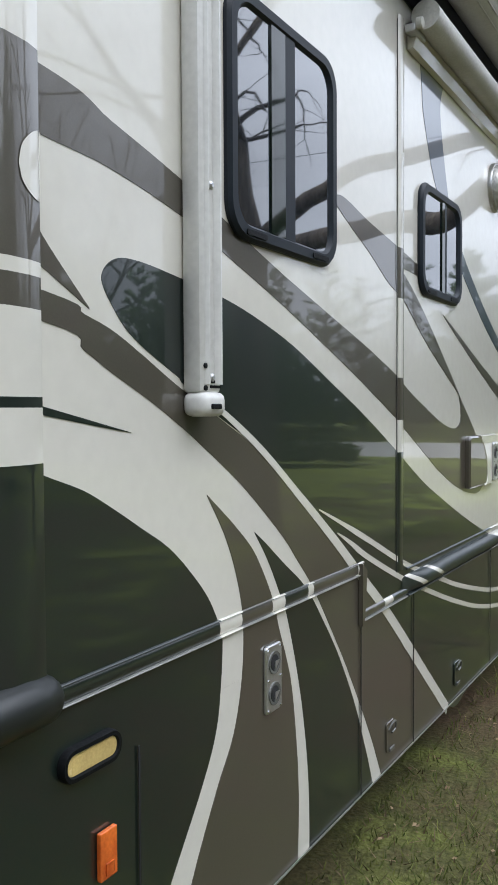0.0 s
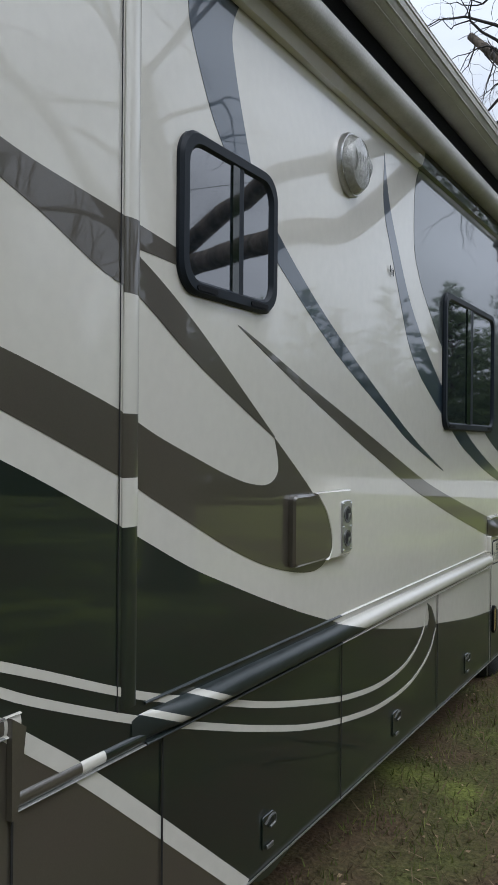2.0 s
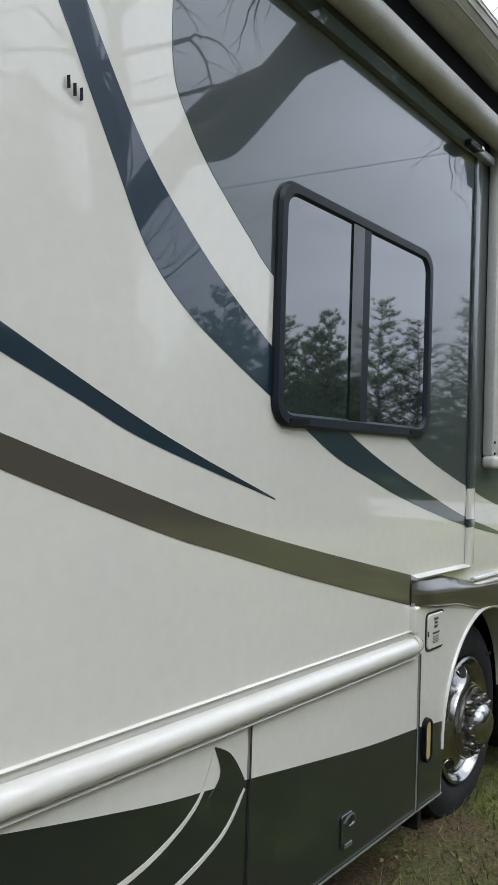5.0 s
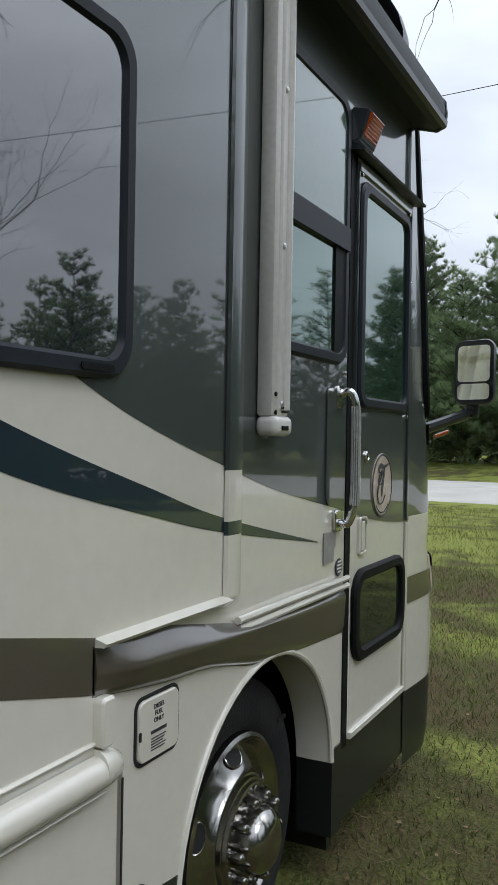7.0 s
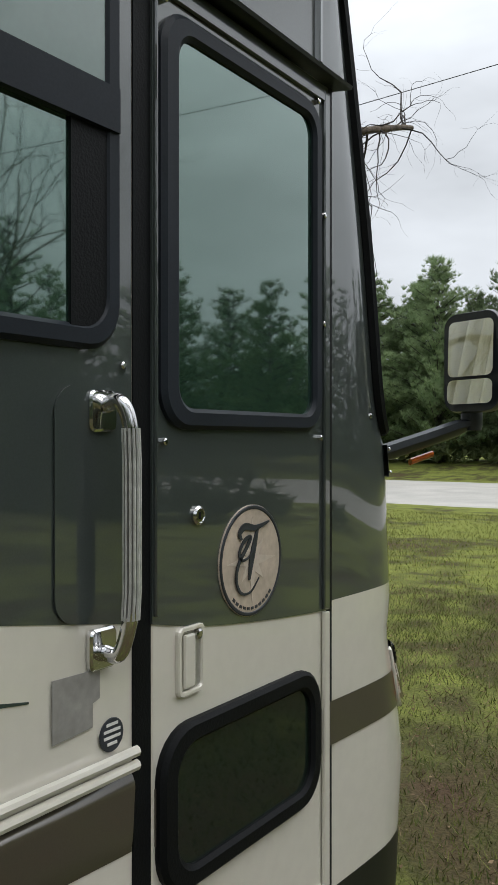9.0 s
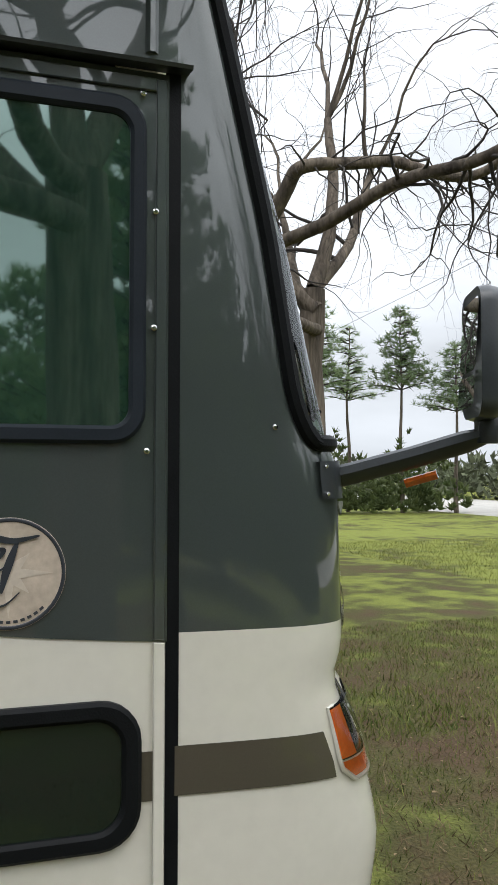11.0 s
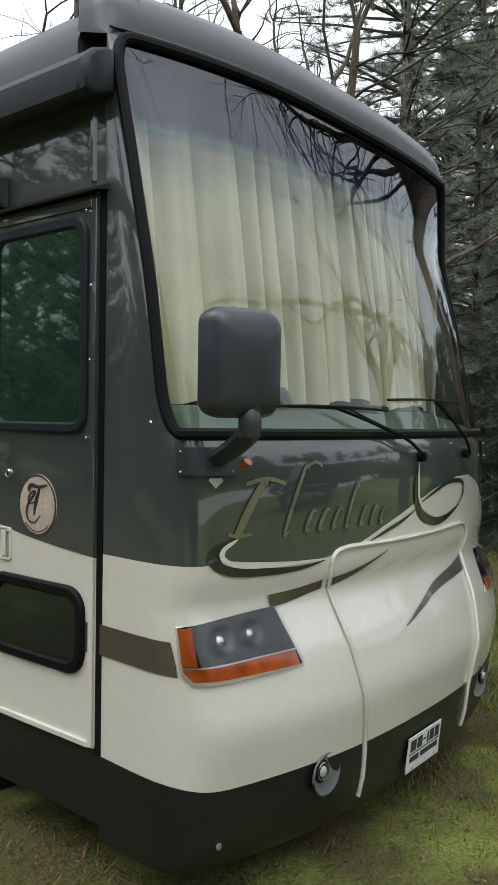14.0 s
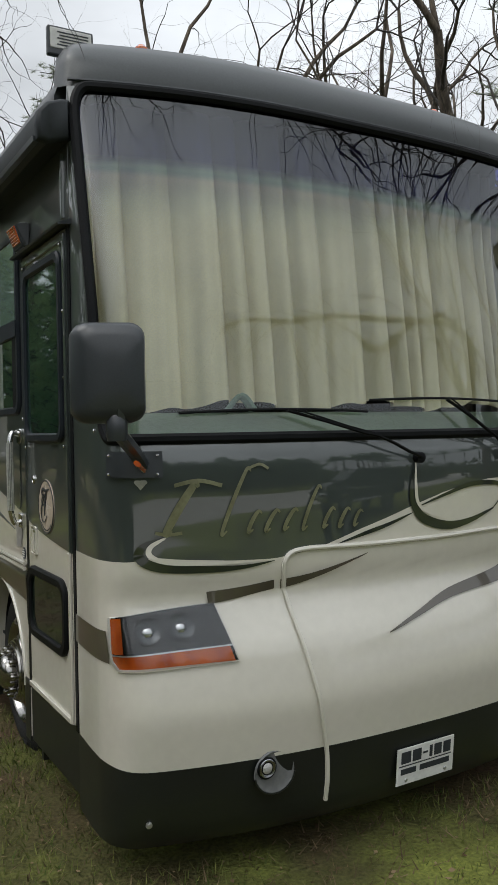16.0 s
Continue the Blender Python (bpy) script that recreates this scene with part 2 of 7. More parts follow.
DARKRAIL = material("satin_dark_rail", (0.020, 0.028, 0.027), 0.4, coat=0.25, coat_rough=0.25, spread=0.1, scale=5)
LOWGLASS = material("dark_low_glass", (0.010, 0.017, 0.012), 0.04, coat=0.3, spread=0.02, rough_spread=0.0)
ACRYLIC = material("clear_ribbed_acrylic", (0.52, 0.53, 0.50), 0.12, coat=1.0, spread=0.1, scale=40)
LAMPCOVER = pane_material("lamp_cover", (0.82, 0.84, 0.84), (0.95, 0.95, 0.95), 1.5)
# pale grey that stands for the highlight along the dark rails' lower edge
RAILGLINT = material("rail_edge_highlight", (0.30, 0.30, 0.28), 0.35, metal=0.3, spread=0.1, scale=12)
AWNDARK = material("dark_awning_case", (0.021, 0.026, 0.030), 0.5, spec=0.3, spread=0.08, scale=4)


# ---- builders ----
from mathutils import geometry


def mesh_object(name, verts, faces, mat, parent=None, label="", smooth=False):
    me = bpy.data.meshes.new(name)
    me.from_pydata(verts, [], faces)
    if smooth:
        me.polygons.foreach_set("use_smooth", [True] * len(me.polygons))
    me.materials.append(mat)
    ob = new(name, me)
    if parent:
        ob.parent = parent
    return tagged(ob, label)


def part(name, bm, mat, parent=None, label="", smooth=False, angle=0.6):
    me = bpy.data.meshes.new(name)
    bmesh.ops.recalc_face_normals(bm, faces=bm.faces)
    if smooth:
        for f in bm.faces:
            f.smooth = True
        for e in bm.edges:
            if len(e.link_faces) == 2 and e.calc_face_angle(0) > angle:
                e.smooth = False
    bm.to_mesh(me)
    bm.free()
    me.materials.append(mat)
    ob = new(name, me)
    if parent:
        ob.parent = parent
    return tagged(ob, label)


def thing(name, label, category, group="", at=(0, 0, 0), kind=""):
    ob = new(name)
    ob.location = at
    return tagged(ob, label, category, group, kind)


def curve(pts, n=8, closed=False):
    """A smooth line through a few points."""
    p = [Vector(q) for q in pts]
    if len(p) < 3:
        return p
    get = (lambda i: p[i % len(p)]) if closed else (lambda i: p[max(0, min(len(p) - 1, i))])
    out = []
    for i in range(len(p) if closed else len(p) - 1):
        a, b, c, d = get(i - 1), get(i), get(i + 1), get(i + 2)
        for k in range(n):
            t = k / n
            out.append(0.5 * (2 * b + (c - a) * t + (2 * a - 5 * b + 4 * c - d) * t * t + (3 * b - a - 3 * c + d) * t ** 3))
    if not closed:
        out.append(p[-1])
    return out


def slab(outline, x0, x1, bm=None, bevel=0.0):
    """An outline in (y, z), extruded from x0 to x1, with a small bevel round the outer face."""
    bm = bm or bmesh.new()
    clean = []
    for q in outline:
        if not clean or (Vector(q[:2]) - clean[-1]).length > 0.0015:
            clean.append(Vector(q[:2]))
    if (clean[0] - clean[-1]).length < 0.0015:
        clean.pop()
    n = len(clean)
    area = sum(clean[i].x * clean[(i + 1) % n].y - clean[(i + 1) % n].x * clean[i].y for i in range(n))
    if area < 0:
        clean.reverse()
    tops = [(clean, x1)]
    if bevel:
        small = []
        for i in range(n):
            a, b = (clean[i] - clean[i - 1]).normalized(), (clean[(i + 1) % n] - clean[i]).normalized()
            m = Vector((-(a + b).y, (a + b).x))
            m = m.normalized() if m.length > 1e-6 else Vector((-a.y, a.x))
            small.append(clean[i] + m * bevel)
        tops = [(clean, x1 - bevel), (small, x1)]
    rings = [[bm.verts.new((x0, q.x, q.y)) for q in clean]] + [[bm.verts.new((x, q.x, q.y)) for q in line] for line, x in tops]
    for back, front in zip(rings, rings[1:]):
        for i in range(n):
            bm.faces.new((back[i], back[(i + 1) % n], front[(i + 1) % n], front[i]))
    for line, x, flip in ((clean, x0, True), (tops[-1][0], x1, False)):
        vs, _, fs, _, _, _ = geometry.delaunay_2d_cdt(line, [(i, (i + 1) % n) for i in range(n)], [], 1, 1e-5)
        made = [bm.verts.new((x, q.x, q.y)) for q in vs]
        for f in fs:
            c = sum((vs[k] for k in f), Vector((0, 0))) / len(f)
            bm.faces.new([made[k] for k in (f[::-1] if flip else f)])
    bmesh.ops.remove_doubles(bm, verts=bm.verts, dist=1e-5)
    return bm


def box(x0, x1, y0, y1, z0, z1, bevel=0.0, bm=None, segments=2):
    bm = bm or bmesh.new()
    r = bmesh.ops.create_cube(bm, size=1)
    for v in r["verts"]:
        v.co = ((x0 + x1) / 2 + v.co.x * (x1 - x0), (y0 + y1) / 2 + v.co.y * (y1 - y0), (z0 + z1) / 2 + v.co.z * (z1 - z0))
    if bevel:
        bmesh.ops.bevel(bm, geom=list({e for v in r["verts"] for e in v.link_edges}), offset=bevel, segments=segments, affect="EDGES", profile=0.5)
    return bm


def rounded(y0, y1, z0, z1, r, n=6):
    out = []
    for cy, cz, a in ((y1 - r, z1 - r, 0), (y0 + r, z1 - r, 90), (y0 + r, z0 + r, 180), (y1 - r, z0 + r, 270)):
        for k in range(n + 1):
            t = radians(a + 90 * k / n)
            out.append(Vector((cy + r * math.cos(t), cz + r * math.sin(t))))
    return out


def ring(outer, inner, x0, x1, bm=None, crown=0.006):
    """A frame between two outlines of equal count, with a rounded front."""
    bm = bm or bmesh.new()
    n = len(outer)
    rows = []
    for w, x in ((0, x0), (0, x1 - crown), (0.2, x1), (0.8, x1), (1, x1 - crown), (1, x0)):
        rows.append([bm.verts.new((x, *(o.lerp(i, w)))) for o, i in zip(outer, inner)])
    for a, b in zip(rows, rows[1:]):
        for i in range(n):
            bm.faces.new((a[i], a[(i + 1) % n], b[(i + 1) % n], b[i]))
    return bm


def tube(path, radius, sides=10, bm=None, caps=True, flat=1.0):
    """A round bar along a path; radius: a number or a function of 0..1."""
    bm = bm or bmesh.new()
    path = [Vector(p) for p in path]
    rows, side = [], None
    for i, p in enumerate(path):
        d = (path[min(i + 1, len(path) - 1)] - path[max(i - 1, 0)]).normalized()
        if side is None:
            side = d.orthogonal().normalized()
        side = (side - d * side.dot(d)).normalized()
        up = d.cross(side)
        r = radius(i / (len(path) - 1)) if callable(radius) else radius
        rows.append([bm.verts.new(p + (side * math.cos(2 * math.pi * k / sides) + up * flat * math.sin(2 * math.pi * k / sides)) * r) for k in range(sides)])
    for a, b in zip(rows, rows[1:]):
        for k in range(sides):
            bm.faces.new((a[k], a[(k + 1) % sides], b[(k + 1) % sides], b[k]))
    if caps:
        bm.faces.new(rows[0][::-1])
        bm.faces.new(rows[-1])
    return bm


def lathe(profile, centre, axis="x", sides=32, bm=None):
    """Turns a profile of (radius, offset along the axis) round a centre."""
    bm = bm or bmesh.new()
    rows = []
    for r, o in profile:
        row = []
        for k in range(sides):
            a = 2 * math.pi * k / sides
            u, v = r * math.cos(a), r * math.sin(a)
            c = (o, u, v) if axis == "x" else (u, o, v) if axis == "y" else (u, v, o)
            row.append(bm.verts.new(Vector(centre) + Vector(c)))
        rows.append(row)
    for a, b in zip(rows, rows[1:]):
        for k in range(sides):
            bm.faces.new((a[k], a[(k + 1) % sides], b[(k + 1) % sides], b[k]))
    bm.faces.new(rows[0])
    bm.faces.new(rows[-1][::-1])
    return bm


def sweep_y(profile, y0, y1, bm=None, steps=1):
    """A profile in (x, z) drawn along y."""
    bm = bm or bmesh.new()
    rows = [[bm.verts.new((x, y0 + (y1 - y0) * s / steps, z)) for x, z in profile] for s in range(steps + 1)]
    n = len(profile)
    for a, b in zip(rows, rows[1:]):
        for k in range(n):
            bm.faces.new((a[k], a[(k + 1) % n], b[(k + 1) % n], b[k]))
    bm.faces.new(rows[0])
    bm.faces.new(rows[-1][::-1])
    bmesh.ops.triangulate(bm, faces=[f for f in bm.faces if len(f.verts) > 4], ngon_method="EAR_CLIP")
    return bm


def words(name, text, size, place, mat, parent, turn=(90, 0, 90), label=""):
    """Lettering in the built-in font, turned into a mesh."""
    c = bpy.data.curves.new(name, "FONT")
    c.body, c.size, c.extrude, c.align_x, c.align_y = text, size, 0.0006, "CENTER", "CENTER"
    tmp = bpy.data.objects.new(name, c)
    scene.collection.objects.link(tmp)
    me = bpy.data.meshes.new_from_object(tmp)
    bpy.data.objects.remove(tmp)
    me.transform(Matrix.Translation(place) @ Euler([radians(a) for a in turn]).to_matrix().to_4x4())
    me.materials.clear()
    me.materials.append(mat)
    ob = new(name, me)
    ob.parent = parent
    return tagged(ob, label)


# ---- ground ----
def ground_z(x, y):
    slope = min(1.0, max(0.0, (y - 4.0) / 6.0))
    return 0.02 + 0.07 * slope * slope * (3 - 2 * slope) + 0.012 * noise.noise((x * 0.6, y * 0.6, 0))


def ground_material():
    m = bpy.data.materials.new("patchy_spring_lawn")
    m.use_nodes = True
    n, l = m.node_tree.nodes, m.node_tree.links
    p = n["Principled BSDF"]
    p.inputs["Roughness"].default_value = 0.95
    p.inputs["Specular IOR Level"].default_value = 0.15
    where = n.new("ShaderNodeNewGeometry")
    big, mid, fine = (n.new("ShaderNodeTexNoise") for _ in range(3))
    for t, s, d in ((big, 0.35, 4), (mid, 2.2, 6), (fine, 55, 6)):
        t.inputs["Scale"].default_value, t.inputs["Detail"].default_value = s, d
        l.new(where.outputs["Position"], t.inputs["Vector"])
    # the brown and olive are darkened to carry the motorhome's shade
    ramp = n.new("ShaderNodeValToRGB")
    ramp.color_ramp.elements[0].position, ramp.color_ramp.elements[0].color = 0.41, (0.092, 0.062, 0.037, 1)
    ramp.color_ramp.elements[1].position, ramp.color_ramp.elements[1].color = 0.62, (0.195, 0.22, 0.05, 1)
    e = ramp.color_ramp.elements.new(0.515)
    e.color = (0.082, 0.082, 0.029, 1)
    add = n.new("ShaderNodeMath")
    add.operation = "MULTIPLY_ADD"
    add.inputs[1].default_value, add.inputs[2].default_value = 0.55, 0.0
    half = n.new("ShaderNodeMath")
    half.operation = "MULTIPLY_ADD"
    half.inputs[1].default_value = 0.45
    l.new(big.outputs[0], add.inputs[0])
    l.new(mid.outputs[0], half.inputs[0])
    l.new(add.outputs[0], half.inputs[2])
    # browner beside the motorhome and greener towards the road
    axes, roadward, bare = n.new("ShaderNodeSeparateXYZ"), n.new("ShaderNodeMapRange"), n.new("ShaderNodeMath")
    roadward.interpolation_type = "SMOOTHSTEP"
    roadward.inputs["From Min"].default_value, roadward.inputs["From Max"].default_value = 7.0, 22.0
    roadward.inputs["To Min"].default_value, roadward.inputs["To Max"].default_value = -0.02, 0.10
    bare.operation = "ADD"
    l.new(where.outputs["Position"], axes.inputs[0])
    l.new(axes.outputs["Y"], roadward.inputs["Value"])
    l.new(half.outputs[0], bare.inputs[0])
    l.new(roadward.outputs[0], bare.inputs[1])
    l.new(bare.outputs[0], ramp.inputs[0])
    dapple = n.new("ShaderNodeMix")
    dapple.data_type, dapple.blend_type = "RGBA", "MULTIPLY"
    dapple.inputs["Factor"].default_value = 0.65
    tone = n.new("ShaderNodeMapRange")
    tone.inputs["From Min"].default_value, tone.inputs["From Max"].default_value = 0.3, 0.7
    tone.inputs["To Min"].default_value, tone.inputs["To Max"].default_value = 0.45, 1.5
    l.new(fine.outputs[0], tone.inputs["Value"])
    l.new(ramp.outputs[0], dapple.inputs["A"])
    l.new(tone.outputs[0], dapple.inputs["B"])
    l.new(dapple.outputs["Result"], p.inputs["Base Color"])
    b = n.new("ShaderNodeBump")
    b.inputs["Strength"].default_value, b.inputs["Distance"].default_value = 0.6, 0.03
    l.new(fine.outputs[0], b.inputs["Height"])
    l.new(b.outputs[0], p.inputs["Normal"])
    return m


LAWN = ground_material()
edges_x = [-400, -150, -60, -30] + [-16 + i for i in range(33)] + [30, 60, 150, 400]
edges_y = [-400, -150, -60, -25] + [-12 + i for i in range(51)] + [40, 42, 44, 46, 48, 52, 58, 90, 180, 400]


def far_z(x, y):
    """Level ground, and a low bank behind the road."""
    rise = min(1.0, max(0.0, (y + 0.06 * x - 39.0) / 6.0))
    return 0.08 + 0.62 * rise * rise * (3 - 2 * rise)


verts = [(x, y, ground_z(x, y) if abs(x) < 17 and -13 < y < 33 else far_z(x, y)) for y in edges_y for x in edges_x]
w = len(edges_x)
faces = [(j * w + i, j * w + i + 1, (j + 1) * w + i + 1, (j + 1) * w + i) for j in range(len(edges_y) - 1) for i in range(w - 1)]
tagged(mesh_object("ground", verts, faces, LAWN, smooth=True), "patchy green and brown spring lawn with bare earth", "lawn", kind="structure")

ROADMAT = material("pale_concrete_road", (0.50, 0.48, 0.44), 0.9, spread=0.08, scale=0.8, bump=0.3, bump_scale=30)
road_bm = bmesh.new()
for i in range(41):
    x = -200 + 10 * i
    for y, z in ((27.2, 0.06), (27.5, 0.115), (32.6, 0.16), (37.8, 0.115), (38.1, 0.06)):
        road_bm.verts.new((x, y - 0.06 * x, z))
road_bm.verts.ensure_lookup_table()
for i in range(40):
    for k in range(4):
        a = i * 5 + k
        road_bm.faces.new([road_bm.verts[j] for j in (a, a + 5, a + 6, a + 1)])
tagged(part("road", road_bm, ROADMAT), "pale grey paved road crossing beyond the lawn", "road", kind="structure")


# ---- motorhome: shell ----
rv = thing("motorhome", "large parked cream, charcoal and brown striped motorhome on grass", "motorhome")
rv.location = (-1.2, 5.0, 0)
HERE = rv.location.copy()


def fit_in(ob):
    ob.location = -HERE
    return ob


def rvpart(name, bm, mat, parent=None, label="", smooth=False, angle=0.6):
    ob = part(name, bm, mat, parent or rv, label, smooth, angle)
    return ob if parent else fit_in(ob)


def arch(cy, cz, r, a0, a1, n=18):
    return [(cy + r * math.cos(radians(a0 + (a1 - a0) * k / n)), cz + r * math.sin(radians(a0 + (a1 - a0) * k / n))) for k in range(n + 1)]


SKIRT, TRIM, TOP = 0.315, 0.92, 3.02
ARCH_Y, ARCH_Z, ARCH_R = 9.08, 0.51, 0.472
wall = [(-0.8, TRIM), (8.385, TRIM), (8.385, SKIRT), (ARCH_Y - ARCH_R, SKIRT)] + arch(ARCH_Y, ARCH_Z, ARCH_R, 180, 0) + \
    [(ARCH_Y + ARCH_R, SKIRT), (9.636, SKIRT), (9.636, 2.56), (10.36, 2.56), (10.36, TOP), (-0.8, TOP)]
rvpart("side_wall", slab(wall, -0.04, 0.0), CREAM, label="glossy cream fibreglass side wall")
rvpart("far_side_wall", box(-2.45, -2.41, -0.8, 10.355, 0.29, TOP), CREAM)
rvpart("rear_wall", box(-2.41, -0.04, -0.8, -0.74, 0.29, TOP), CREAM)
rvpart("underbody", box(-2.38, -0.75, -0.7, 10.6, 0.42, 0.52), VALANCE)
rvpart("underbody", box(-2.38, -0.05, -0.7, 8.36, 0.27, 0.40), VALANCE)
rvpart("side_floor", box(-0.76, -0.05, 3.2, 8.3, 0.42, 0.5), VALANCE)
rvpart("wheel_well", box(-0.75, -0.72, 8.3, 9.9, 0.15, 1.15), VALANCE)
rvpart("wheel_well_roof", sweep_y([(-0.75, 1.12), (-0.04, 1.12), (-0.04, 1.15), (-0.75, 1.15)], 8.3, 9.9), VALANCE)
rvpart("wheel_well_front", box(-0.75, -0.045, 9.64, 9.67, 0.2, 1.15), VALANCE)
rvpart("wheel_well_back", box(-0.75, -0.045, 8.5, 8.53, 0.2, 1.15), VALANCE)
roof_line = [(0, 3.02), (0, 3.10), (-0.03, 3.18), (-0.10, 3.26), (-0.35, 3.32), (-1.225, 3.355), (-2.1, 3.32), (-2.35, 3.26), (-2.42, 3.18), (-2.45, 3.10), (-2.45, 3.02)]
rvpart("roof", sweep_y(roof_line, -0.8, 10.2, steps=6), ROOFPAINT, label="charcoal rounded roof", smooth=True)
wheel_lip = bmesh.new()
tube([(0.0, y, z) for y, z in arch(ARCH_Y, ARCH_Z, ARCH_R + 0.004, 182, 3, 28)], 0.009, 8, wheel_lip)
rvpart("wheel_arch_lip", wheel_lip, CREAM, smooth=True)
bm = bmesh.new()
lines = [[bm.verts.new((x, y, z)) for y, z in arch(ARCH_Y, ARCH_Z, r, 186, 3, 30)] for x, r in ((-0.002, ARCH_R - 0.001), (-0.06, ARCH_R - 0.006), (-0.12, ARCH_R - 0.004), (-0.12, ARCH_R + 0.03))]
for u, v in zip(lines, lines[1:]):
    for k in range(30):
        bm.faces.new((u[k], u[k + 1], v[k + 1], v[k]))
rvpart("wheel_arch_return", bm, CREAM, smooth=True)
rvpart("wheel_arch_foot", box(-0.12, 0.0045, 9.55, 9.634, 0.29, 0.575), VALANCE, label="black lower foot behind the wheel arch")

# compartment doors below the trim
for a, b in ((3.337, 4.49), (4.50, 5.00), (5.01, 6.125), (6.135, 7.305), (7.315, 8.37)):
    d = rvpart("compartment_door", slab(rounded(a + 0.002, b - 0.002, SKIRT, TRIM - 0.0004, 0.012, 3), -0.03, 0.0), CREAM)
rear_panel = [(2.0, TRIM - 0.0004), (2.0, SKIRT), (2.08, SKIRT)] + arch(2.55, 0.5, 0.47, 180, 0) + [(3.02, SKIRT), (3.327, SKIRT), (3.327, TRIM - 0.0004)]
rvpart("rear_wheel_panel", slab(rear_panel, -0.03, 0.0), CREAM)
rvpart("rear_wheel_well", box(-0.7, -0.05, 2.0, 3.2, 0.2, 0.25 + 0.75), VALANCE)
rvpart("entry_step_panel", slab(rounded(9.64, 10.375, 0.30, 0.56, 0.01, 2), -0.05, -0.004), VALANCE, label="black panel below the entry door")

# ---- painted graphics, thin films over the wall ----
def film(name, top, bottom, mat, level=0, n=8):
    x = 0.0014 + 0.0016 * level
    line = curve(top, n) + curve(bottom, n)[::-1]
    return rvpart(name, slab(line, x - 0.0012, x), mat)


def strip(name, line, width, mat, level=1, n=8):
    """A pinstripe of even width along a line, fading to points where width is a function of 0..1."""
    c = curve(line, n)
    up, low = [], []
    for i, p in enumerate(c):
        d = (c[min(i + 1, len(c) - 1)] - c[max(i - 1, 0)]).normalized()
        wd = width(i / (len(c) - 1)) if callable(width) else width
        up.append(p + Vector((-d.y, d.x)) * wd / 2)
        low.append(p - Vector((-d.y, d.x)) * wd / 2)
    x = 0.0014 + 0.0016 * level
    return rvpart(name, slab(up + low[::-1], x - 0.0012, x), mat)


B = SKIRT + 0.002
film("brown_band", [(2.3, 2.22), (3.08, 2.175), (3.274, 2.132), (3.5, 2.077), (3.684, 2.022), (3.965, 1.938), (4.30, 1.848), (4.555, 1.78), (4.82, 1.70), (4.976, 1.64), (5.148, 1.584), (5.30, 1.537), (5.44, 1.504), (5.56, 1.498), (5.625, 1.54), (5.598, 1.64)],
     [(2.3, 2.1), (3.08, 2.055), (3.272, 2.041), (3.499, 1.999), (3.683, 1.944), (3.965, 1.857), (4.30, 1.742), (4.555, 1.65), (4.82, 1.548), (4.95, 1.49), (5.11, 1.42), (5.33, 1.325), (5.557, 1.246), (5.785, 1.197), (5.93, 1.192), (6.015, 1.238), (5.995, 1.345), (5.865, 1.465), (5.60, 1.638)], BROWN, n=6)
film("brown_scroll", [(2.3, 2.08), (2.90, 2.07), (3.0, 2.0), (3.03, 1.95), (3.085, 1.88), (3.202, 1.77)], [(2.3, 1.97), (2.84, 1.95), (2.98, 1.87), (3.085, 1.826), (3.202, 1.768)], BROWN)
film("brown_tail", [(4.285, 2.205), (4.34, 2.222), (4.42, 2.215), (4.56, 2.188), (4.81, 2.153), (5.078, 2.113)], [(4.285, 2.20), (4.42, 2.145), (4.57, 2.09), (4.81, 1.995), (4.87, 2.072), (4.93, 2.08), (5.078, 2.072)], BROWN, n=5)
film("brown_tail_tip", [(4.80, 1.998), (4.865, 2.062), (4.93, 2.05), (5.17, 1.92), (5.597, 1.644)], [(4.80, 1.995), (4.91, 1.963), (5.17, 1.825), (5.597, 1.638)], BROWN, level=0.4)
film("slate_blade", [(5.60, 2.28), (5.756, 2.183), (5.978, 2.063), (6.296, 1.915), (6.88, 1.668), (7.395, 1.492)], [(5.60, 2.186), (5.863, 2.043), (6.151, 1.908), (6.64, 1.72), (6.88, 1.63), (7.395, 1.488)], SLATE)
film("slate_horn", [(5.42, 2.95), (5.325, 2.80), (5.345, 2.66), (5.445, 2.41)], [(5.06, 2.95), (5.095, 2.78), (5.115, 2.69), (5.21, 2.52), (5.31, 2.41)], SLATE)
film("brown_line", [(5.37, 1.96), (5.545, 1.909), (5.866, 1.81), (6.299, 1.685), (6.90, 1.508), (7.183, 1.43), (7.6, 1.337), (8.29, 1.196)],
     [(5.37, 1.957), (5.546, 1.889), (5.866, 1.772), (6.3, 1.623), (6.90, 1.43), (7.187, 1.353), (7.604, 1.247), (8.29, 1.086)], BROWN)
film("slate_sweep", [(6.535, 2.80), (6.595, 2.622), (6.693, 2.471), (6.84, 2.28), (6.992, 2.145), (7.158, 2.026), (7.40, 1.882)],
     [(6.535, 2.79), (6.535, 2.583), (6.629, 2.415), (6.75, 2.22), (6.857, 2.06), (7.0, 1.945), (7.165, 1.86), (7.40, 1.752)], SLATE)
film("slate_sweep_tip", [(7.70, 1.735), (7.815, 1.683), (7.98, 1.62), (8.18, 1.555), (8.465, 1.474), (8.788, 1.387), (9.40, 1.2665)],
     [(7.46, 1.735), (7.556, 1.683), (7.739, 1.606), (7.937, 1.547), (8.176, 1.48), (8.50, 1.408), (8.79, 1.351), (9.40, 1.263)], SLATE)
